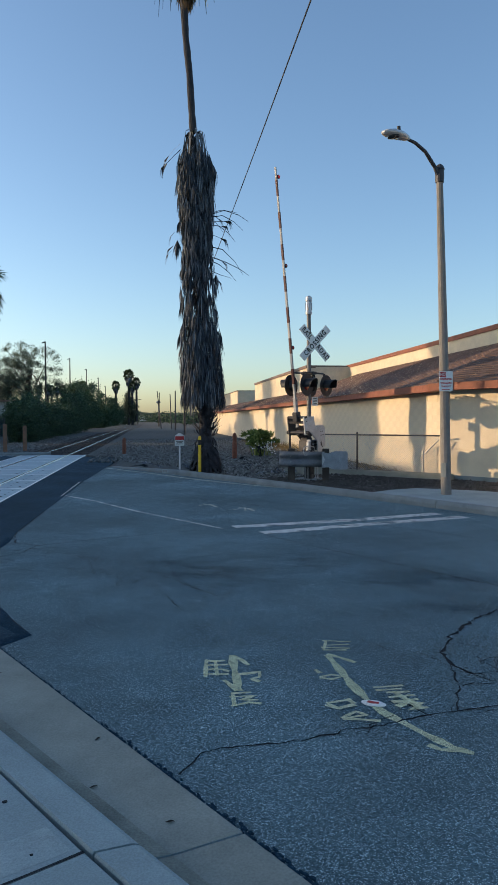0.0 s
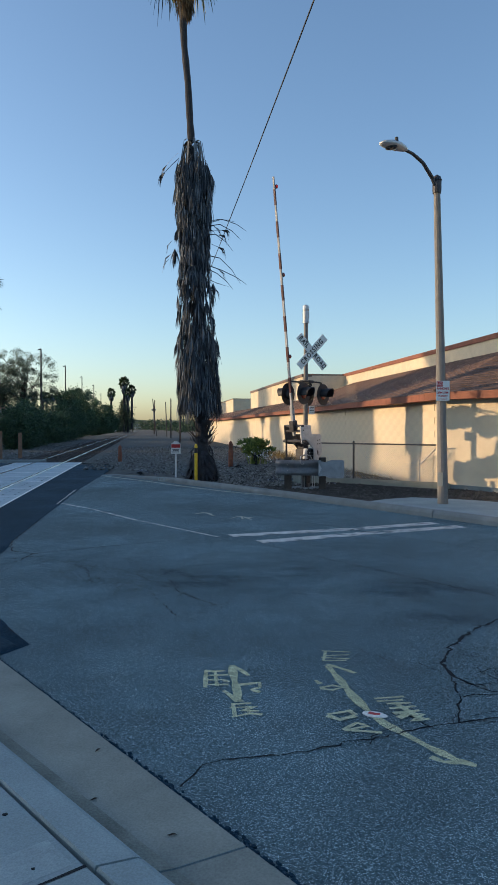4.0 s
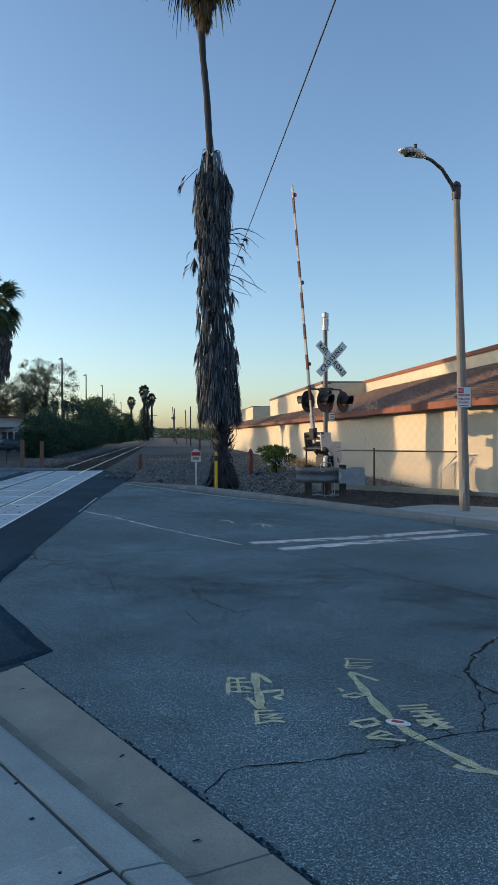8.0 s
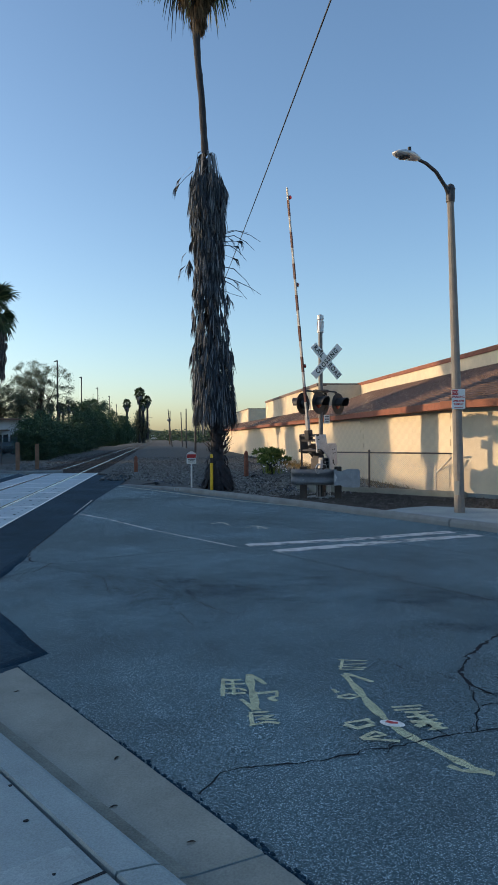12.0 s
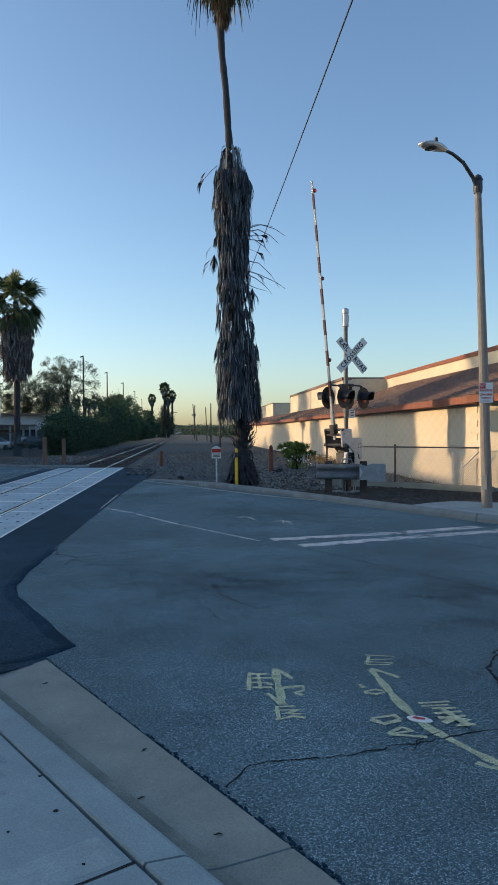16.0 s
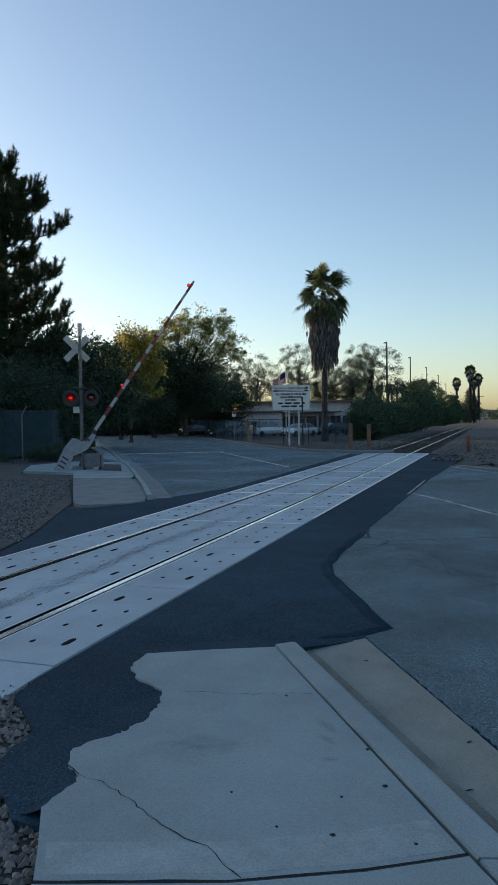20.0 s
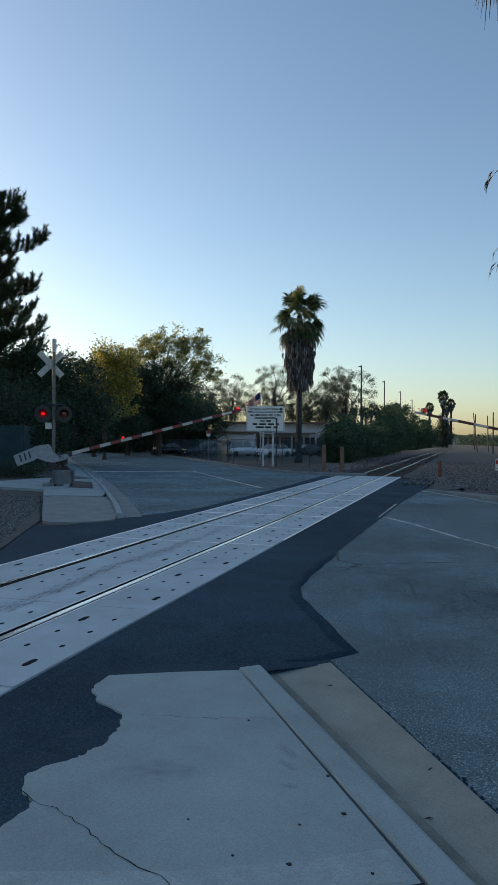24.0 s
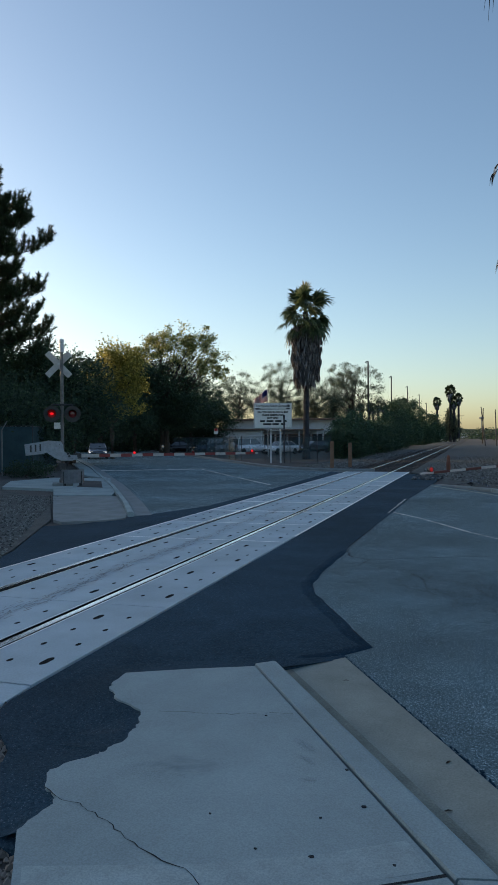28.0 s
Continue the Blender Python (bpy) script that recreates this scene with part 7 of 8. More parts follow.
fl = thing("flagpole", pose(-28.0, 61.9, 0, 0, 0, 25), "flagpole with a striped national flag blowing", "flag")
bm = bm_new()
tube(bm, [(0, 0, 0), (0, 0, 6.2), (0, 0, 6.6)], [0.06, 0.045, 0.03], 8)
part("pole", bm, M["steel"], fl)
FLW, FLH = 1.8, 1.1
M["flag_red"] = material("flag_red_cloth", (0.36, 0.03, 0.04), 0.8, bump=0.1)
M["flag_white"] = material("flag_white_cloth", (0.65, 0.64, 0.64), 0.8, bump=0.1)
M["flag_blue"] = material("flag_blue_cloth", (0.03, 0.04, 0.16), 0.8, bump=0.1)
def cloth(x, z):
    return Vector((-x * 0.72, 0.16 * math.sin(x * 4.6 + z * 0.7) * (0.2 + x / FLW), 6.45 - FLH + z - 1.0 * (x / FLW) ** 1.1 + 0.05 * math.sin(x * 4)))
for k in range(13):
    bm = bm_new()
    z0, z1 = FLH * k / 13, FLH * (k + 1) / 13
    x0 = 0.72 if k >= 6 else 0.04
    prev = None
    for i in range(15):
        x = x0 + (FLW - x0) * i / 14
        row = [bm.verts.new(cloth(x, z0)), bm.verts.new(cloth(x, z1))]
        if prev:
            bm.faces.new((prev[0], row[0], row[1], prev[1]))
        prev = row
    bmesh.ops.solidify(bm, geom=bm.faces[:], thickness=0.006)
    part("stripe", bm, M["flag_red"] if k % 2 == 0 else M["flag_white"], fl)
bm = bm_new()
prev = None
for i in range(7):
    x = 0.04 + 0.68 * i / 6
    row = [bm.verts.new(cloth(x, FLH * 6 / 13)), bm.verts.new(cloth(x, FLH))]
    if prev:
        bm.faces.new((prev[0], row[0], row[1], prev[1]))
    prev = row
bmesh.ops.solidify(bm, geom=bm.faces[:], thickness=0.006)
part("canton", bm, M["flag_blue"], fl)

# school: low pale building with a flat roof, doors and a lower wing
SB = math.degrees(math.atan2(6, 14))
school = thing("school_building", pose(-41.5, 96.0, 0, 0, 0, SB), "low pale school building with flat dark-edged roofs", "building")
M["school"] = material("pale_school_paint", (0.55, 0.56, 0.58), 0.85, var=0.08, scale=0.8)
M["house"] = material("shaded_house_paint", (0.20, 0.20, 0.20), 0.85, var=0.15, scale=0.8)
M["door"] = material("roller_door", (0.62, 0.63, 0.66), 0.7, var=0.06, scale=1.2)
bm = bm_new()
box(bm, (0, 6, 2.2), (17, 11, 4.4))
part("wall", bm, M["school"], school)
bm = bm_new()
box(bm, (0, 5.6, 4.5), (17.8, 12.4, 0.25), bevel=0.04)
part("roof", bm, M["coping"], school, "dark flat roof edge")
bm = bm_new()
box(bm, (-6.8, -2.6, 1.45), (8.4, 5.5, 2.9))
part("wing", bm, M["school"], school)
bm = bm_new()
box(bm, (-6.8, -2.8, 3.0), (9.2, 6.6, 0.22), bevel=0.03)
part("wing_roof", bm, M["coping"], school, "dark flat roof edge")
bm = bm_new()
box(bm, (1.5, -0.8, 2.95), (9.5, 2.6, 0.16), bevel=0.03)
part("canopy", bm, M["coping"], school)
for x in (-9.0, -4.6):
    bm = bm_new()
    box(bm, (x, -5.36, 1.36), (3.7, 0.04, 2.62))
    roll = part("roller_door", bm, M["door"], school, "pale ribbed roller door")
    for k in range(9):
        bm = bm_new()
        box(bm, (x, -5.40, 0.2 + k * 0.29), (3.6, 0.04, 0.26), bevel=0.01)
        part("slat", bm, M["door"], roll)
for k in range(6):
    bm = bm_new()
    box(bm, (-1.6 + k * 1.75, 0.47, 1.5), (1.5, 0.08, 1.7))
    win = part("window", bm, M["coping"], school)
    bm = bm_new()
    box(bm, (-1.6 + k * 1.75, 0.43, 1.5), (1.36, 0.03, 1.56))
    part("pane", bm, M["glass"], win)
for k in range(4):
    bm = bm_new()
    rod(bm, (-2.5 + k * 2.6, -1.9, 0), (-2.5 + k * 2.6, -1.9, 2.9), 0.07)
    part("column", bm, M["school"], school)
# far pale shed beside the railway
shed = thing("shed", pose(*ray_spot(8.5, 905), 0, 0, 0, 8), "long low pale shed far along the railway", "building")
bm = bm_new()
box(bm, (0, 0, 3.2), (30, 8, 6.4))
part("wall", bm, M["school"], shed)
bm = bm_new()
box(bm, (0, 0, 6.5), (30.6, 8.6, 0.4), bevel=0.04)
part("roof", bm, M["coping"], shed)

# small kerbside sign before the sycamore
ks = thing("kerb_sign", pose(*ray_spot(28.6, 66), 0, 0, 0, 28), "small white and red sign on a thin post", "sign")
bm = bm_new()
rod(bm, (0, 0, -0.05), (0, 0, 2.75), 0.025, n=8)
part("post", bm, M["pipe"], ks)
bm = bm_new()
box(bm, (0, -0.03, 2.45), (0.36, 0.01, 0.5), bevel=0.003)
part("plate", bm, M["white"], ks)
bm = bm_new()
box(bm, (0, -0.037, 2.58), (0.3, 0.006, 0.24))
part("red_square", bm, M["redletter"], ks)

# ---------------------------------------------------------------- cars
def paint(name, col):
    return material(name, col, 0.25, 0.3, var=0.03, scale=2, fine_var=0.02, bump=0, spec=0.6)


def car(name, m, body_mat, label, suv=False, group="parked cars", lights=False):
    """A car: local x forward, on its wheels."""
    c = thing(name, m, label, "car", group)
    if suv:
        st = [(-2.2, 0.80, 0.35, 0.95, 0.70), (-2.15, 0.88, 0.28, 1.05, 0.78), (-1.2, 0.91, 0.25, 1.08, 0.82), (0.9, 0.91, 0.25, 1.08, 0.82), (1.5, 0.90, 0.25, 1.02, 0.80), (2.05, 0.86, 0.28, 0.92, 0.72), (2.25, 0.76, 0.36, 0.78, 0.62)]
        gl = [(-2.12, 0.80, 1.05), (-1.95, 0.70, 1.72), (0.35, 0.70, 1.75), (1.1, 0.80, 1.06)]
    else:
        st = [(-2.3, 0.74, 0.42, 0.88, 0.64), (-2.15, 0.84, 0.30, 0.98, 0.74), (-1.3, 0.89, 0.22, 1.0, 0.80), (0.8, 0.90, 0.20, 0.98, 0.80), (1.5, 0.88, 0.22, 0.88, 0.76), (2.1, 0.82, 0.26, 0.74, 0.66), (2.3, 0.70, 0.34, 0.62, 0.54)]
        gl = [(-1.75, 0.74, 0.98), (-1.05, 0.62, 1.40), (0.15, 0.62, 1.44), (1.15, 0.76, 0.95)]
    bm = bm_new()
    rings = []
    for x, w, lo, hi, wt in st:
        mid = lo + (hi - lo) * 0.55
        rings.append([bm.verts.new((x, y, z)) for y, z in ((-w * 0.9, lo), (-w, lo + 0.12), (-w, mid), (-wt, hi), (wt, hi), (w, mid), (w, lo + 0.12), (w * 0.9, lo))])
    for a, b in zip(rings, rings[1:]):
        for k in range(8):
            bm.faces.new((a[k], b[k], b[(k + 1) % 8], a[(k + 1) % 8]))
    bm.faces.new(rings[0])
    bm.faces.new(rings[-1][::-1])
    bmesh.ops.recalc_face_normals(bm, faces=bm.faces)
    bmesh.ops.bevel(bm, geom=bm.edges[:], offset=0.025, segments=1, affect="EDGES")
    part("body", bm, body_mat, c, smooth=True)
    bm = bm_new()
    rings = [[bm.verts.new((x, -w, z)), bm.verts.new((x, w, z))] for x, w, z in gl]
    lowr = [[bm.verts.new((x, -w - 0.05, gl[0][2] - 0.03)), bm.verts.new((x, w + 0.05, gl[0][2] - 0.03))] for x, w, z in ((gl[0][0], 0.74, 0), (gl[1][0] * 0.9, 0.78, 0), (gl[2][0], 0.78, 0), (gl[3][0], 0.74, 0))]
    for a, b in zip(rings, rings[1:]):
        bm.faces.new((a[0], b[0], b[1], a[1]))
    for k in (0, 1):
        for i in range(3):
            bm.faces.new((lowr[i][k], lowr[i + 1][k], rings[i + 1][k], rings[i][k]))
    bmesh.ops.recalc_face_normals(bm, faces=bm.faces)
    part("glazing", bm, M["glass"], c, "dark tinted windows")
    bm = bm_new()
    w = gl[1][1]
    slab(bm, [(gl[1][0] - 0.05, -w), (gl[2][0] + 0.05, -w), (gl[2][0] + 0.05, w), (gl[1][0] - 0.05, w)], gl[1][2] - 0.01, gl[1][2] + 0.05)
    for s in (-1, 1):
        for i in (0, 2):
            a, b = gl[i], gl[i + 1]
            tube(bm, [(a[0], s * (a[1] + 0.01), a[2]), (b[0], s * (b[1] + 0.01), b[2])], 0.035, 6)
        rod(bm, (-0.4, s * (w + 0.02), gl[1][2]), (-0.4, s * 0.79, gl[0][2]), 0.035, n=6)
    part("roof", bm, body_mat, c)
    for x in (-1.4, 1.4):
        for s in (-1, 1):
            bm = bm_new()
            lathe(bm, [(0.2, -0.11), (0.31, -0.11), (0.335, -0.06), (0.335, 0.06), (0.31, 0.11), (0.2, 0.11)], 18)
            wh = part("wheel", bm, M["tyre"], c, m=pose(x, s * 0.80, 0.335, 90, 0, 0))
            bm = bm_new()
            lathe(bm, [(0.205, -0.09), (0.205, 0.09)], 16)
            for q in range(5):
                box(bm, (0.1 * math.cos(q * 1.2566), 0.1 * math.sin(q * 1.2566), 0), (0.2, 0.05, 0.2), math.degrees(q * 1.2566))
            part("rim", bm, M["alu"], wh)
    fz = 0.62 if not suv else 0.78
    for s in (-1, 1):
        bm = bm_new()
        box(bm, (2.2, s * 0.60, fz), (0.14, 0.34, 0.12), s * -16, bevel=0.02)
        part("headlight", bm, M["headlamp"] if lights else M["alu"], c)
        bm = bm_new()
        box(bm, (-2.23, s * 0.62, 0.80 if not suv else 0.92), (0.1, 0.3, 0.14), bevel=0.02)
        part("tail_light", bm, M["lens_off"], c)
        bm = bm_new()
        box(bm, (0.85, s * 0.98, 0.98), (0.12, 0.18, 0.12), bevel=0.02)
        part("mirror", bm, body_mat, c)
    bm = bm_new()
    box(bm, (2.28, 0, 0.44), (0.06, 1.1, 0.2), bevel=0.02)
    part("grille", bm, M["black"], c)
    bm = bm_new()
    box(bm, (2.33, 0, 0.42), (0.02, 0.31, 0.13))
    part("plate", bm, M["white"], c)
    bm = bm_new()
    box(bm, (-2.31, 0, 0.72), (0.02, 0.31, 0.15))
    part("plate", bm, M["white"], c)
    if suv:
        bm = bm_new()
        lathe(bm, [(0.1, -0.1), (0.34, -0.1), (0.36, 0), (0.34, 0.1), (0.1, 0.1)], 18, pose(-2.3, 0.05, 1.0, 0, 90, 0))
        part("spare_wheel", bm, body_mat, c)
    return c


M["headlamp"] = glowing("headlamp_glass", (1.0, 0.95, 0.85), 0.35, (0.6, 0.6, 0.6))
P_BLACK, P_GREY, P_SILVER = paint("black_car_paint", (0.012, 0.012, 0.016)), paint("grey_car_paint", (0.16, 0.17, 0.19)), paint("silver_car_paint", (0.6, 0.61, 0.63))
P_NIGHT = paint("midnight_car_paint", (0.11, 0.14, 0.19))
P_WHITE, P_BLUE = paint("white_car_paint", (0.8, 0.8, 0.8)), paint("dark_blue_car_paint", (0.02, 0.03, 0.06))


for yaw, d, turn, mat, suv, label in (
        (23.4, 80, 250, P_WHITE, False, "white sedan parked nose out in the school lot"),
        (25.9, 82, 60, P_SILVER, True, "silver off-roader with a spare wheel on its back"),
        (27.5, 82, 235, P_GREY, True, "grey off-roader parked in the school lot"),
        (29.1, 84, 240, P_BLUE, True, "dark blue off-roader parked in the school lot"),
        (31.5, 88, 60, P_BLACK, False, "black sedan parked beneath the sycamore"),
        (26.8, 92, 240, P_GREY, False, "grey hatchback parked by the school doors"),
        (20.8, 84, 240, P_BLACK, False, "dark sedan parked behind the palm")):
    x, y = ray_spot(yaw, d)
    car("parked_car", pose(x, y, 0, 0, 0, turn), mat, label, suv=suv)
x, y = ray_spot(39.55, 110)
car("parked_car", pose(x, y, 0, 0, 0, 165), P_SILVER, "silver sedan parked beside the far kerb")
x, y = ray_spot(39.0, 132)
car("parked_car", pose(x, y, 0, 0, 0, 150), P_GREY, "grey sedan parked further up the street")
moving_car = car("sedan", pose(*ray_spot(38, 62), 0, 0, 0, ROAD_TURN - 90), P_NIGHT, "dark blue sedan driving up to the lowered arm", group="", lights=True)

# ---------------------------------------------------------------- road markings, cracks and small things
def marking(name, label):
    return thing(name, pose(0, 0, 0), label, "marking")


def painted(parent, pts, width, mat, z=0.004, name="stroke", wob=0.12):
    """A painted stroke with slightly uneven edges."""
    dense = []
    for a, b in zip(pts, pts[1:]):
        n = max(2, int((Vector(b) - Vector(a)).length / 0.12))
        dense += [tuple(Vector(a).lerp(Vector(b), k / n)) for k in range(n)]
    dense.append(pts[-1])
    bm = bm_new()
    ribbon(bm, dense, width, z, wob)
    return part(name, bm, mat, parent)


mk = marking("stop_lines", "worn double white stop line across the lane")
painted(mk, [(-0.12, 12.06), (1.9, 12.82), (3.72, 13.72)], 0.30, M["paint"], 0.004, "bar", 0.06)
painted(mk, [(0.36, 11.42), (2.36, 12.45), (4.1, 13.25)], 0.30, M["paint"], 0.004, "bar", 0.06)
mk = marking("edge_line", "thin worn white line at the crossing")
painted(mk, [(-4.42, 17.2), (-3.33, 15.93), (-2.0, 14.0)], 0.065, M["paint"], wob=0.3)
painted(mk, [(-1.95, 13.95), (-1.24, 13.07), (-0.3, 11.9)], 0.05, M["paint"], wob=0.5)
painted(mk, [(-4.36, 16.9), (-4.86, 20.6)], 0.05, M["paint"], 0.011, wob=0.6)
painted(mk, [(-5.5, 26.9), (-3.35, 24.1), (-2.0, 22.15), (-0.6, 20.4), (1.2, 18.6)], 0.10, M["faded"], 0.005, wob=0.3)
mk = marking("faded_scrawl", "faint worn survey marks near the kerb")
for pts in ([(-0.95, 15.07), (-0.74, 15.3), (-0.56, 14.78)], [(-0.88, 15.35), (-0.6, 15.1)], [(-0.2, 14.33), (0.02, 14.69), (0.22, 14.15)], [(-0.1, 14.7), (0.25, 14.4)], [(0.02, 14.69), (0.05, 14.2)]):
    painted(mk, pts, 0.05, M["faded"], 0.004 + 0.0005 * len(mk.children), wob=0.6)
mk = marking("lane_line", "pale painted line on the far street")
painted(mk, [(-11.2, 25.1), (-16.0, 30.8), (-20.6, 36.3)], 0.12, M["paint"], 0.012)
painted(mk, [(-20.7, 36.8), (-22.8, 34.9), (-25.2, 32.8)], 0.85, M["paint"], 0.012)

# sprayed survey marks
S1 = marking("spray_marks", "yellow sprayed survey arrow and scribbled letters")
S2 = marking("spray_marks", "long yellow sprayed arrow with scribbled letters")


def sprayed(owner, width, *pts):
    """One stroke of a sprayed survey mark."""
    painted(owner, pts, width * 1.08, M["spray"], 0.004 + 0.0004 * len(owner.children), wob=0.4)


sprayed(S1, 0.05, (0.09, 5.54), (0.12, 5.21), (0.15, 4.94), (0.16, 4.82))
sprayed(S1, 0.032, (0.09, 5.54), (0.16, 5.44), (0.22, 5.32))
sprayed(S1, 0.028, (0.05, 5.02), (0.1, 4.93), (0.15, 4.82))
sprayed(S1, 0.034, (0.15, 5.13), (0.23, 5.15), (0.3, 5.18), (0.3, 5.08), (0.24, 5.04), (0.3, 4.99))
sprayed(S1, 0.034, (-0.11, 5.42), (-0.04, 5.4), (0.04, 5.42))
sprayed(S1, 0.026, (-0.1, 5.31), (0.07, 5.33))
sprayed(S1, 0.03, (-0.1, 5.22), (0.03, 5.23), (0.08, 5.18))
sprayed(S1, 0.028, (-0.1, 5.13), (0.08, 5.13))
sprayed(S1, 0.024, (-0.1, 5.43), (-0.08, 5.07))
sprayed(S1, 0.024, (-0.03, 5.4), (-0.0, 5.1))
sprayed(S1, 0.022, (0.11, 4.77), (0.24, 4.79))
sprayed(S1, 0.026, (0.1, 4.71), (0.28, 4.73), (0.17, 4.66), (0.29, 4.66))
sprayed(S1, 0.026, (0.12, 4.56), (0.23, 4.62), (0.31, 4.6))
sprayed(S1, 0.026, (0.12, 4.78), (0.14, 4.56))
sprayed(S2, 0.052, (0.82, 5.54), (0.88, 5.22), (0.93, 4.92), (0.99, 4.68), (1.06, 4.48), (1.14, 4.35), (1.25, 4.17), (1.36, 4.01), (1.45, 3.94))
sprayed(S2, 0.034, (0.82, 5.57), (0.91, 5.49), (1.01, 5.38))
sprayed(S2, 0.034, (1.23, 4.04), (1.29, 3.98), (1.39, 3.97), (1.45, 3.93))
sprayed(S2, 0.02, (0.81, 5.9), (1.04, 5.87))
sprayed(S2, 0.02, (0.82, 5.78), (1.02, 5.8))
sprayed(S2, 0.022, (0.79, 5.73), (1.01, 5.7))
sprayed(S2, 0.02, (0.8, 5.66), (0.98, 5.66))
sprayed(S2, 0.018, (0.84, 5.88), (0.8, 5.65))
sprayed(S2, 0.03, (0.7, 5.22), (0.73, 5.15))
sprayed(S2, 0.026, (0.72, 5.07), (0.81, 5.12), (0.88, 5.08), (0.8, 5.03), (0.72, 5.06))
sprayed(S2, 0.028, (0.72, 4.61), (0.8, 4.64), (0.89, 4.67))
sprayed(S2, 0.032, (0.72, 4.59), (0.79, 4.53), (0.9, 4.59))
sprayed(S2, 0.028, (0.86, 4.68), (0.9, 4.6))
sprayed(S2, 0.026, (0.79, 4.38), (0.89, 4.48), (0.95, 4.43), (0.84, 4.39))
sprayed(S2, 0.034, (0.8, 4.38), (1.02, 4.34))
sprayed(S2, 0.026, (1.06, 4.87), (1.27, 4.91))
sprayed(S2, 0.022, (1.07, 4.82), (1.25, 4.85))
sprayed(S2, 0.03, (1.13, 4.78), (1.29, 4.8))
sprayed(S2, 0.036, (1.13, 4.7), (1.31, 4.74))
sprayed(S2, 0.034, (1.14, 4.62), (1.32, 4.67))
sprayed(S2, 0.034, (1.16, 4.55), (1.24, 4.62), (1.33, 4.61), (1.23, 4.5), (1.35, 4.54))
sprayed(S2, 0.04, (1.19, 4.78), (1.3, 4.53))


def crack(pts, width, seed, z=0.0045, jag=0.035):
    """A jagged dark crack in the asphalt or concrete."""
    r = random.Random(seed)
    dense = []
    for a, b in zip(pts, pts[1:]):
        a, b = Vector(a), Vector(b)
        ln = (b - a).length
        n = max(2, int(ln / 0.045))
        for k in range(n):
            p = a.lerp(b, k / n)
            j = jag * min(1.0, 0.3 + ln)
            dense.append((p.x + r.gauss(0, j * 0.42), p.y + r.gauss(0, j * 0.42)))
    dense.append(pts[-1])
    bm = bm_new()
    ribbon(bm, dense, width * (0.62 if pts[0][1] < 6.5 else 0.8), z, 0.6)
    return tagged(part("crack", bm, M["tar"]), "dark jagged crack in the street surface", "crack", "street cracks")


crack([(-0.12, 3.7), (-0.02, 3.93), (0.1, 3.99), (0.44, 4.07), (0.6, 4.12), (0.79, 4.22), (0.94, 4.26), (1.16, 4.36), (1.31, 4.44), (1.51, 4.5), (1.9, 4.62), (2.5, 4.7)], 0.018, 200)
crack([(3.9, 8.1), (2.9, 7.2), (2.24, 6.54), (1.9, 6.04), (1.71, 5.61), (1.71, 5.36), (1.78, 5.19), (1.81, 5.14)], 0.03, 201)
crack([(1.81, 5.14), (1.95, 5.19), (2.1, 5.2), (2.6, 5.4)], 0.013, 230)
crack([(1.71, 5.36), (1.67, 5.08), (1.66, 4.91), (1.57, 4.69), (1.52, 4.5)], 0.016, 202)
crack([(1.66, 4.91), (1.76, 4.98), (2.05, 4.95), (2.1, 5.2)], 0.013, 203)
crack([(1.78, 5.19), (1.9, 5.02), (2.3, 5.05)], 0.012, 204)
crack([(-3.93, 14.09), (-3.73, 12.56), (-3.56, 11.32), (-3.28, 10.55), (-2.89, 10.32), (-2.22, 10.81), (-1.4, 11.34), (-0.62, 11.75)], 0.032, 205)
crack([(-3.25, 9.09), (-3.1, 9.51), (-2.92, 9.75), (-2.92, 10.09), (-2.89, 10.32)], 0.024, 206)
crack([(-3.28, 10.55), (-3.48, 10.45), (-3.47, 10.09), (-3.32, 9.28)], 0.03, 207)
crack([(-2.31, 9.68), (-1.91, 9.3), (-1.78, 8.94), (-1.64, 8.42)], 0.0108, 208)
crack([(-1.71, 9.37), (-1.46, 9.23), (-1.2, 8.95), (-1.0, 8.56), (-0.71, 8.41), (-0.32, 8.44), (0.15, 8.64), (0.56, 8.77), (1.05, 8.91), (1.47, 8.98)], 0.0108, 209)
crack([(-0.74, 8.62), (-0.59, 8.03), (-0.39, 7.72), (-0.12, 7.38)], 0.0108, 210)
crack([(-0.92, 8.03), (-0.66, 7.4), (-0.48, 6.94)], 0.0084, 211)
crack([(-0.62, 8.89), (-0.46, 8.63), (-0.3, 8.44)], 0.0084, 212)
crack([(-1.2, 8.95), (-1.05, 8.7), (-1.2, 8.4), (-0.95, 8.2)], 0.0072, 213)
crack([(-1.46, 9.23), (-1.4, 8.9), (-1.15, 8.75)], 0.0072, 214)
crack([(-0.9, 8.5), (-0.75, 8.2), (-0.85, 7.95)], 0.0072, 215)
crack([(-0.28, 15.83), (0.87, 14.19), (1.84, 13.08), (2.48, 12.14), (3.08, 11.55), (3.6, 10.87), (4.8, 9.8)], 0.026, 216)
crack([(0.39, 11.25), (1.16, 10.14), (1.8, 9.27), (2.34, 8.54), (2.71, 8.03), (3.4, 7.2)], 0.022, 217)
crack([(-3.57, 12.22), (-3.08, 12.56), (-2.62, 12.77)], 0.018, 218)
crack([(-4.01, 14.35), (-3.48, 14.53), (-2.9, 14.53)], 0.018, 219)
crack([(-3.06, 17.91), (-2.1, 19.41), (-0.89, 17.24)], 0.02, 220)
crack([(-2.92, 10.09), (-2.3, 9.7), (-1.6, 9.9), (-0.9, 10.2)], 0.012, 221)
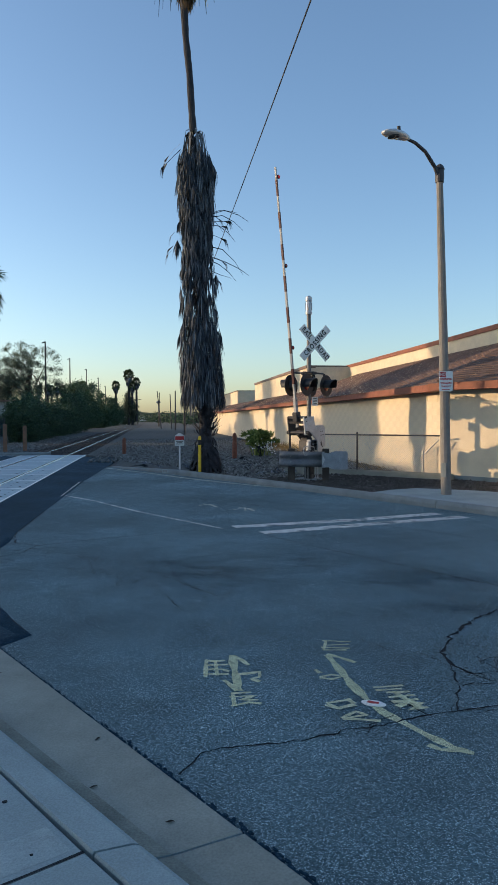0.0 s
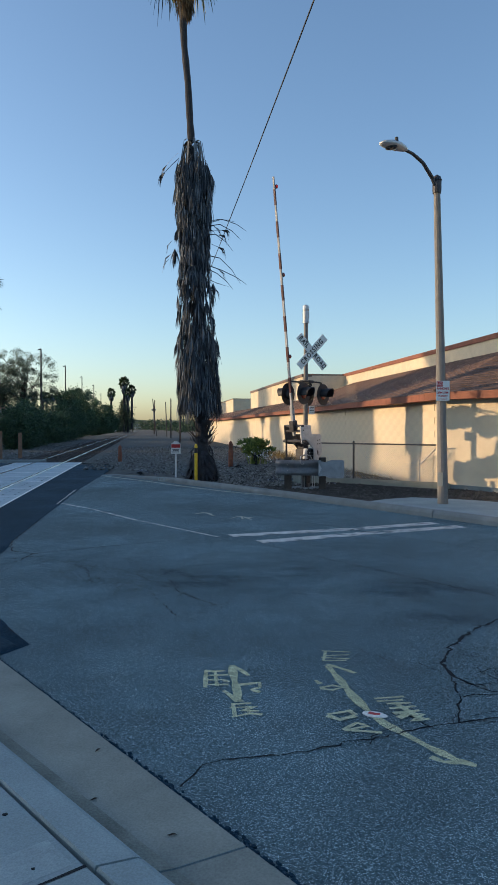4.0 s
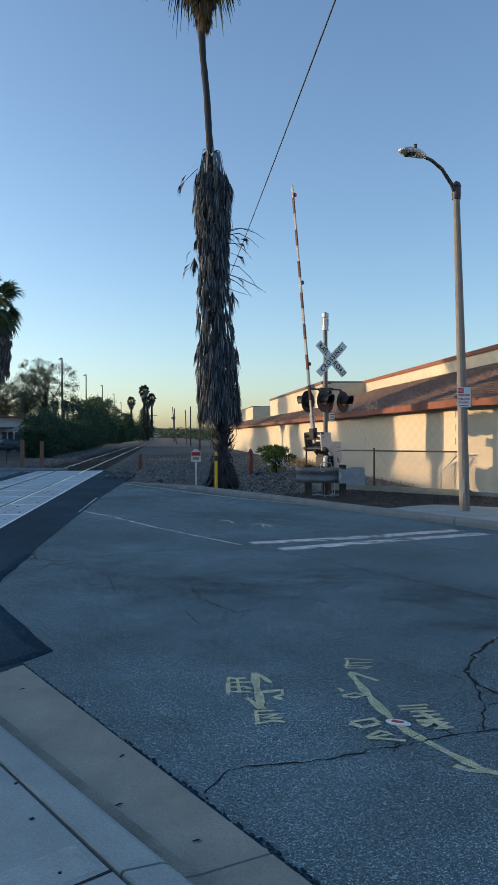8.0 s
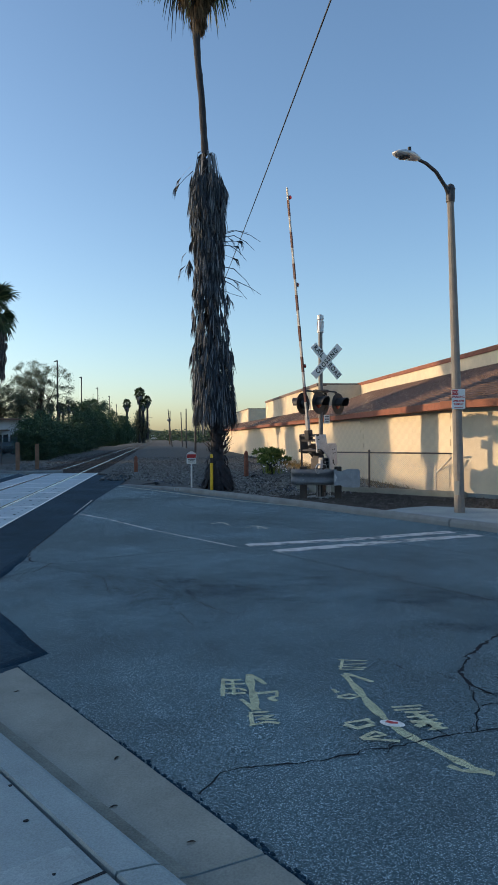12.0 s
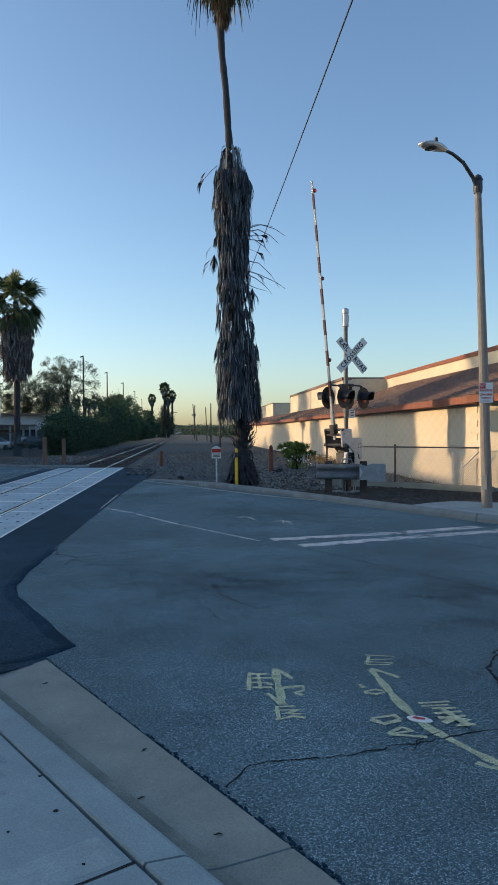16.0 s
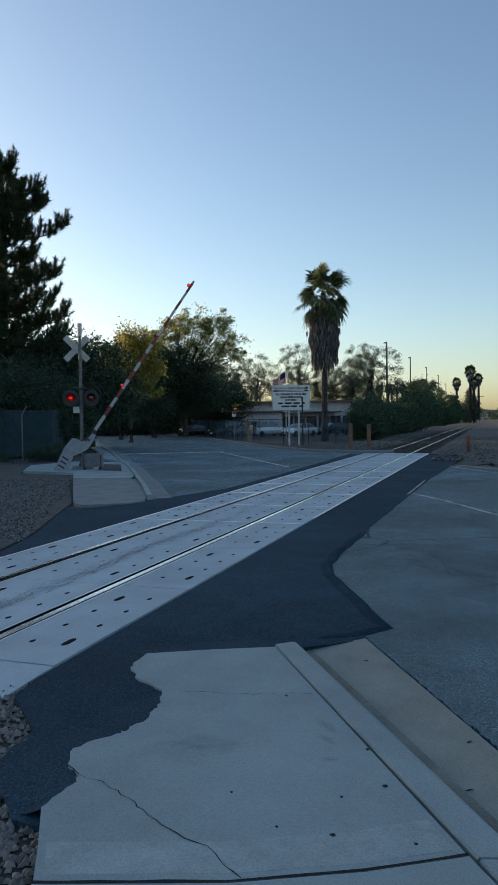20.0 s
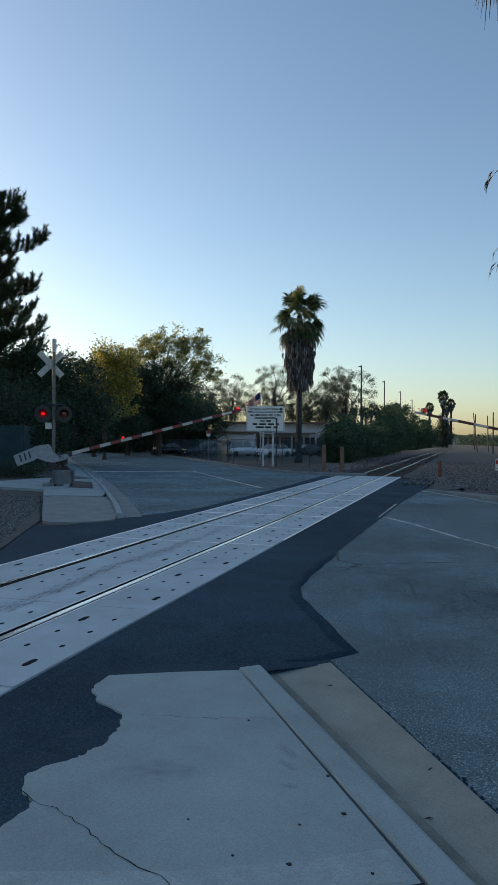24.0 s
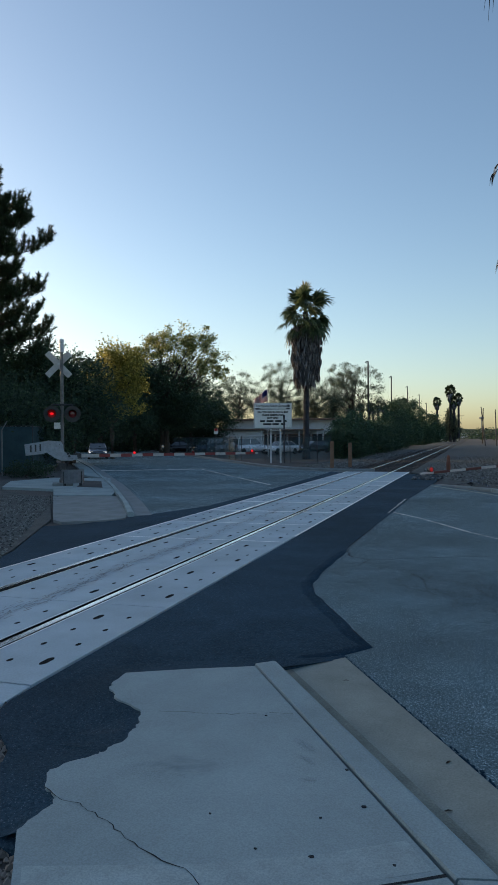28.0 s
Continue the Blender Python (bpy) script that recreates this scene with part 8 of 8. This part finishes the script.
# fine crazing between the large cracks
cr = random.Random(58)
bm = bm_new()
for cx, cy, rx, ry, n in ((-1.2, 8.9, 2.2, 1.2, 84), (-0.5, 7.7, 0.8, 0.8, 16), (1.95, 5.3, 0.45, 0.5, 18), (-3.0, 10.2, 0.8, 1.1, 18), (2.4, 8.6, 1.6, 1.2, 16), (-1.5, 12.0, 2.0, 1.2, 14), (1.6, 4.5, 0.5, 0.2, 8)):
    for k in range(n):
        x, y = cx + cr.gauss(0, rx * 0.5), cy + cr.gauss(0, ry * 0.5)
        a = cr.choice((0.15, 1.9, 2.6, 0.9)) + cr.gauss(0, 0.35)
        pts = []
        for q in range(cr.randint(4, 12)):
            pts.append((x, y))
            a += cr.gauss(0, 0.45)
            x, y = x + 0.055 * math.cos(a), y + 0.055 * math.sin(a)
        ribbon(bm, pts, cr.uniform(0.004, 0.0075), 0.0042 + 0.0002 * (k % 5), 0.6)
tagged(part("fine_cracks", bm, M["tar"]), "fine branching cracks in the worn asphalt", "crack", "street cracks", "stuff")
# grime and dust on the street
bm = bm_new()
bmesh.ops.create_circle(bm, cap_ends=True, segments=32, radius=1.0)
me_blot = bpy.data.meshes.new("blot")
bm.to_mesh(me_blot)
bm.free()
me_blot.materials.append(M["oil"])
for k, (x, y, a, b, turn) in enumerate(((0.3, 8.2, 1.6, 0.8, 4), (1.75, 8.0, 0.7, 0.6, 20), (2.5, 8.3, 1.1, 0.8, -10), (-0.5, 8.9, 1.0, 0.6, -12), (0.8, 9.4, 1.2, 0.7, 6), (2.2, 7.0, 0.9, 0.9, 15))):
    ob = new("grime_stain", me_blot)
    ob.matrix_basis = pose(x, y, 0.0022 + 0.0002 * k if y < 20 else 0.009, 0, 0, turn) @ Matrix.Diagonal((a, b, 1, 1))
    tagged(ob, "dark soft-edged grime stain on the asphalt", "stain", "grime stains")
# cracks and joints of the near pavement
for i, (pts, w) in enumerate((([(-2.38, 2.82), (-2.21, 2.75), (-2.12, 2.76), (-1.9, 2.69), (-1.65, 2.58), (-1.5, 2.54), (-1.38, 2.53), (-1.25, 2.45), (-1.16, 2.41)], 0.007), ([(-2.4, 3.9), (-2.05, 4.02), (-1.61, 4.23)], 0.005))):
    tagged(crack(pts, w, 300 + i, WZ + 0.003, 0.02), "thin dark crack across the pavement slab")
structure(painted(None, [(-1.865, 2.04), (-1.195, 2.375), (-0.755, 2.665), (-0.415, 2.94)], 0.016, M["tar"], WZ + 0.003, "pavement_joint", 0.5), "dirty open joint between pavement slabs")
gs = random.Random(91)
bm = bm_new()
for k in range(560):
    # crumbled lumps and gaps along the edge of the asphalt
    s = -3.0 + 8.5 * k / 560 + gs.uniform(-0.02, 0.02)
    worn = 0.7 + 0.8 * max(0.0, noise.noise(Vector((s * 1.3, 5, 0)))) + (0.6 if 1.9 < s < 3.2 else 0.0)
    w, n = 2.152 + abs(gs.gauss(0, 0.011)) * worn, 7
    rr = gs.uniform(0.004, 0.012) * worn
    slab(bm, [P(s + 1.7 * rr * math.cos(q * math.tau / n) * gs.uniform(0.6, 1.3), w + 0.7 * rr * math.sin(q * math.tau / n) * gs.uniform(0.6, 1.3)) for q in range(n)], -0.02, 0.006 + 0.0025 * gs.random())
structure(part("gutter_seam", bm, M["patch_edge"]), "dark crumbled seam between asphalt and gutter")
structure(painted(None, [(-2.32, 5.2), (-1.80, 5.74), (-1.64, 6.06), (-1.93, 6.48), (-2.36, 7.14), (-2.83, 7.82), (-3.08, 8.40)], 0.03, M["tar"], 0.004, "patch_seam", 0.3), "thick dark tar seam round the new asphalt")
# a second, smoother finish along the slab edge
bm = bm_new()
slab(bm, [(-1.86, 2.10), (-1.21, 2.42), (-0.78, 2.70), (-0.47, 2.95), (-0.62, 3.12), (-0.90, 2.88), (-1.34, 2.59), (-2.0, 2.26)], WZ - 0.01, WZ + 0.0012)
structure(part("pavement_band", bm, M["band"]), "paler trowelled band along the slab joint")

# pale scuffs on the slab
me_scuff = me_blot.copy()
me_scuff.materials[0] = M["silt"]
for x, y, a, b, turn in ((-1.36, 3.82, 0.13, 0.05, -35), (-1.30, 3.66, 0.10, 0.035, -30), (-1.2, 3.45, 0.06, 0.04, 20), (-1.9, 3.3, 0.3, 0.16, 30)):
    ob = new("scuff", me_scuff)
    ob.matrix_basis = pose(x, y, WZ + 0.0026, 0, 0, turn) @ Matrix.Diagonal((a, b, 1, 1))
    tagged(ob, "pale chalky scuff on the concrete", "stain", "pavement scuffs")
# dark spots and litter
sr = random.Random(33)
for x, y, rr in ((-0.868, 3.314, 0.012), (-1.06, 3.64, 0.010), (-0.947, 2.83, 0.014), (-1.186, 2.783, 0.007), (-1.02, 3.134, 0.007), (-1.75, 4.13, 0.008), (-1.50, 2.95, 0.006), (-0.62, 2.92, 0.008)):
    bm = bm_new()
    slab(bm, [(x + rr * math.cos(k * math.tau / 9) * sr.uniform(0.7, 1.3), y + rr * 0.85 * math.sin(k * math.tau / 9) * sr.uniform(0.7, 1.3)) for k in range(9)], WZ - 0.03, WZ + 0.004)
    tagged(part("spot", bm, M["tar"]), "small dark gum spot trodden into the pavement", "spot", "gum spots")
for x, y, turn in ((-1.566, 5.157, 10), (-0.712, 3.645, -20), (-0.53, 3.60, 25), (-0.111, 3.283, 5), (-0.62, 4.1, 60)):
    # curled dry leaves in the gutter
    bm = bm_new()
    rows = [[bm.verts.new((u, v, 0.002 + 0.006 * (v / 0.011) ** 2 + 0.003 * math.sin(u * 90))) for v in (-0.011 * q, 0.0, 0.011 * q)] for u, q in ((-0.032, 0.15), (-0.016, 0.8), (0.004, 1.0), (0.022, 0.6), (0.036, 0.1))]
    for a, b in zip(rows, rows[1:]):
        for k in range(2):
            bm.faces.new((a[k], b[k], b[k + 1], a[k + 1]))
    bmesh.ops.solidify(bm, geom=bm.faces[:], thickness=0.0012)
    w = x * N.x + y * N.y
    tagged(part("dry_leaf", bm, M["bark"], m=pose(x, y, -0.014 + max(0.0, w - 1.75) * 0.065, 0, 0, turn) @ Matrix.Scale(0.7, 4)), "small curled dry leaf in the gutter", "leaf", "gutter leaves")
wr = thing("wrapper", pose(1.02, 4.61, 0.006, 0, 0, -20) @ Matrix.Scale(0.68, 4), "flattened white wrapper with red print on the asphalt", "litter")
bm = bm_new()
wrr = random.Random(6)
for sc, z0, z1 in ((1.0, -0.004, 0.006), (0.7, 0.006, 0.012)):
    slab(bm, [(0.115 * sc * math.cos(k * math.tau / 14) * wrr.uniform(0.88, 1.1), 0.062 * sc * math.sin(k * math.tau / 14) * wrr.uniform(0.85, 1.12)) for k in range(14)], z0, z1)
part("foil", bm, M["white"], wr)
bm = bm_new()
slab(bm, [(-0.06, -0.022), (0.0, -0.034), (0.055, -0.018), (0.05, 0.02), (0.01, 0.012), (-0.05, 0.026)], 0.012, 0.015)
part("print", bm, M["redletter"], wr, "red printed part")

# crossing panels: slots, joints and steel edges
bm = bm_new()
slab(bm, [(0.07 * math.cos(k * math.tau / 10) + (0.03 if math.cos(k * math.tau / 10) > 0 else -0.03), 0.032 * math.sin(k * math.tau / 10)) for k in range(10)], 0, 0.002)
me_slot = bpy.data.meshes.new("lifting_slot")
bm.to_mesh(me_slot)
bm.free()
me_slot.materials.append(M["rubber"])
bm = bm_new()
slab(bm, [(0.042 * math.cos(k * math.tau / 8), 0.022 * math.sin(k * math.tau / 8)) for k in range(8)], 0, 0.002)
me_hole = bpy.data.meshes.new("bolt_hole")
bm.to_mesh(me_hole)
bm.free()
me_hole.materials.append(M["rubber"])
panels = [o for o in bpy.data.objects if o.name.startswith("crossing_panel")]
for idx, pn in enumerate(panels):
    u0 = PANEL_U[idx // 3]
    lane = idx % 3
    if u0 > 26:
        continue
    rows_v = ((-1.40, -1.06), (-0.38, 0.42), (1.08, 1.39))[lane]
    for v in rows_v:
        for k in range(4):
            large = k == (3 if v == rows_v[0] else 0)
            ob = new("slot" if large else "bolt_hole", me_slot if large else me_hole)
            ob.parent = pn
            ob.matrix_basis = pose(*T(u0 + 0.47 + 0.485 * k + (0.06 if v > rows_v[0] else 0), v), 0.0175, 0, 0, TRACK_TURN + 90)
for u in PANEL_U:
    if 9 < u < 35:
        for v0, v1 in ((-1.6, -0.80), (-0.63, 0.63), (0.80, 1.6)):
            structure(painted(None, [T(u, v0), T(u, v1)], 0.04 if u < 15 else 0.1, M["panel_edge"], 0.0205, "panel_edge", 0.1), "thin pale steel edge of a crossing panel")
for v in (-1.6, 1.6):
    structure(painted(None, [T(PANEL_U[0] + 0.02 if v < 0 else 12, v), T(36.7, v)], 0.05, M["panel_edge"], 0.0205, "panel_edge", 0.1), "pale steel angle along the crossing panels")
for v in (-GAUGE - 0.058, -GAUGE + 0.125, GAUGE - 0.125, GAUGE + 0.058):
    structure(painted(None, [T(3.9, v), T(36.7, v)], 0.016, M["panel_edge"], 0.0205, "panel_edge", 0.1), "thin steel angle beside the rail")
for side in (-1, 1):
    for a, b in ((GAUGE - 0.114, GAUGE - 0.104), (GAUGE + 0.034, GAUGE + 0.044)):
        bm = bm_new()
        slab(bm, [T(3.86, side * a), T(36.7, side * a), T(36.7, side * b), T(3.86, side * b)], -0.02, 0.0172)
        structure(part("flange_liner", bm, M["rubber"]), "dark rubber liner along the rail")
    bm = bm_new()
    v = side * (GAUGE - 0.075)
    slab(bm, [T(3.86, v - 0.04), T(36.7, v - 0.04), T(36.7, v + 0.04), T(3.86, v + 0.04)], -0.02, -0.012)
    structure(part("flangeway", bm, M["rubber"]), "dark rubber flangeway beside the rail")
orr = random.Random(8)
bm = bm_new()
for k in range(900):
    u = 3.95 + orr.random() ** 1.3 * 14
    v = 0.02 + 0.05 * math.sin(u * 1.3) + orr.gauss(0, 0.08)
    ln = orr.uniform(0.02, 0.16)
    ribbon(bm, [T(u, v), T(u + ln * 0.5, v + orr.gauss(0, 0.006)), T(u + ln, v + orr.gauss(0, 0.01))], orr.uniform(0.004, 0.016), 0.0205 + 0.0004 * (k % 9), 0.8)
tagged(part("oil_stain", bm, M["soot"]), "dark oily drip stain between the rails", "stain", "", "stuff")
# ramp at the panels' near end
for v0, v1 in ((-1.6, -0.80), (-0.63, 0.63), (0.80, 1.6)):
    bm = bm_new()
    slab(bm, [T(3.842, v0), T(3.842, v1), T(3.28, v1), T(3.28, v0)], -0.25, [0.014, 0.014, -0.006, -0.006])
    structure(part("panel_ramp", bm, M["panel"]), "sloping concrete end of the crossing panels")

# sleepers of the open track
bm = bm_new()
box(bm, (0, 0, 0), (2.6, 0.22, 0.16), bevel=0.01)
me_tie = bpy.data.meshes.new("sleeper")
bm.to_mesh(me_tie)
bm.free()
me_tie.materials.append(M["sleeper"])
ties = thing("sleepers", pose(0, 0, 0), "dark creosoted timber sleepers under the rails", "sleepers", "", "structure")
for k in range(150):
    ob = new("sleeper", me_tie)
    ob.parent = ties
    ob.matrix_basis = pose(*T(37.2 + k * 0.55, rng.uniform(-0.04, 0.04)), -0.085, 0, 0, TRACK_TURN + rng.uniform(-1, 1))
for k in range(7):
    ob = new("sleeper", me_tie)
    ob.parent = ties
    ob.matrix_basis = pose(*T(3.6 - k * 0.55, 0), -0.12, 0, 0, TRACK_TURN)

# loose stones: ballast and gravel
def stones(n, place, size, label, seed, mat="stone"):
    r = random.Random(seed)
    v, f = [], []
    for _ in range(n):
        x, y, z = place(r)
        s = size * r.uniform(0.5, 1.5)
        b = len(v)
        for dx, dy, dz in ((1, 0, 0), (-0.9, 0.2, 0), (0.1, 1, 0), (0, -0.9, 0.1), (0.1, 0.1, 0.8), (0, 0, -0.5)):
            v.append((x + s * dx * r.uniform(0.6, 1.2), y + s * dy * r.uniform(0.6, 1.2), z + s * dz * r.uniform(0.6, 1.2)))
        for a, c, d in ((0, 2, 4), (2, 1, 4), (1, 3, 4), (3, 0, 4), (2, 0, 5), (1, 2, 5), (3, 1, 5), (0, 3, 5)):
            f.append((b + a, b + c, b + d))
    return tagged(mesh_of("loose_stones", v, f, M[mat]), label, "stones", "", "stuff")


def verge(r):
    y = 20 + 45 * r.random() ** 1.6
    lo, hi = T(y, 2.2)[0], W(y, -0.4)[0]
    if y < 30:
        lo = max(lo, -3.2 + (27 - y) * 0.62)
    return (lo + (hi - lo) * r.random(), y, 0.03)


stones(14000, verge, 0.052, "scattered grey gravel beside the railway", 1, "verge_stone")
stones(5000, lambda r: (*T(37 + 60 * r.random() ** 1.4, r.uniform(-2.6, 2.6)), -0.01), 0.05, "coarse ballast stones between the sleepers", 2, "ballast_stone")
stones(9000, lambda r: (lambda f, k: (-3.2 + 1.62 * f - k * 0.8, 3.67 - 1.68 * f - k * 0.55, -0.022))(r.uniform(-0.25, 1.25), r.random() ** 1.3 * 2.6), 0.024, "pale ballast stones beside the broken pavement", 3)
stones(9000, lambda r: (lambda f, k: (-8.3 - 9.4 * f + (k * (4.3 + 2.3 * f) - 4) * 0.95, 8.0 + 9.0 * f + (k * (4.3 + 2.3 * f) - 4) * 0.3, 0.02))(r.random() ** 1.3, r.random()), 0.028, "small gravel in the mulch bed", 4, "verge_stone")
stones(2500, lambda r: (*T(40 + 40 * r.random(), -2.4 - 3.5 * r.random()), 0.0), 0.05, "gravel along the hedge", 6, "verge_stone")
stones(3000, lambda r: (*P(r.uniform(11.2, 15.8), r.uniform(12.75, 16.2)), 0.11), 0.035, "dark mulch chips behind the kerb", 8, "mulch")
stones(2600, lambda r: (*P(r.uniform(-2, 12), r.uniform(14.7, 16.9)), 0.11), 0.04, "dark mulch chips below the wall", 7, "mulch")


# bits of fallen frond and clods on the verge
dr = random.Random(44)
for i in range(16):
    x, y = ((-4.6 + dr.random() * 5.5, 26.5 + dr.random() * 5) if i % 2 else (0.2 + dr.random() * 2.2, 21.6 + dr.random() * 3.2))
    ob = thing("fallen_frond", pose(x, y, 0.04, 0, 0, dr.uniform(0, 360)), "dark dry palm frond lying on the gravel", "debris", "fallen fronds")
    lv = Leaves()
    lv.fan((0, 0, 0.03), (1, 0, 0.12), 0.35, 0.35, 8, dr, droop=0.35, spread=90, width=0.03, stalk=0.03)
    lv.done("blades", M["dead_frond"], ob)


# ---------------------------------------------------------------- what moves
def motions():
    up1 = ((0, 81.9), (17.0, 82.0), (17.4, 80.0), (17.8, 75.8), (18.2, 70.5), (18.6, 65.2), (19.5, 54.0), (20.5, 43.0), (21.5, 32.0), (22.5, 21.5), (23.0, 16.5), (23.5, 11.5), (24.0, 8.0), (25.0, 4.2), (26.0, 1.6), (27.0, -1.0), (28.0, -2.9))
    walk(arm_1, [(t, pose(0.53, 0.0, 1.41, 0, -a, 0)) for t, a in up1])
    up2 = ((0, 80.4), (17.0, 80.4), (17.8, 76.4), (18.4, 71.9), (19.0, 66.4), (19.5, 61.0), (20.0, 55.8), (20.5, 50.2), (21.5, 38.9), (22.5, 28.3), (23.0, 23.4), (23.5, 18.5), (24.0, 15.0), (24.5, 12.5), (25.0, 10.0), (25.5, 7.6), (26.0, 4.9), (26.5, 2.3), (27.0, 0.6), (27.5, 0.2), (28.0, 0.2))
    walk(arm_2, [(t, pose(0.25, 0.0, 1.12, 0, -a, 0)) for t, a in up2])
    rows = []
    for t, yaw, d in ((0, 40.2, 180), (20, 40.2, 180), (22, 40.2, 150), (24.0, 40.15, 116), (25.0, 39.95, 99), (25.6, 39.68, 90), (26.2, 39.28, 82), (26.8, 38.86, 77), (27.4, 38.33, 72), (28.0, 37.94, 68)):
        rows.append((t, pose(*ray_spot(yaw, d), 0, 0, 0, ROAD_TURN - 90)))
    walk(moving_car, rows)


motions()
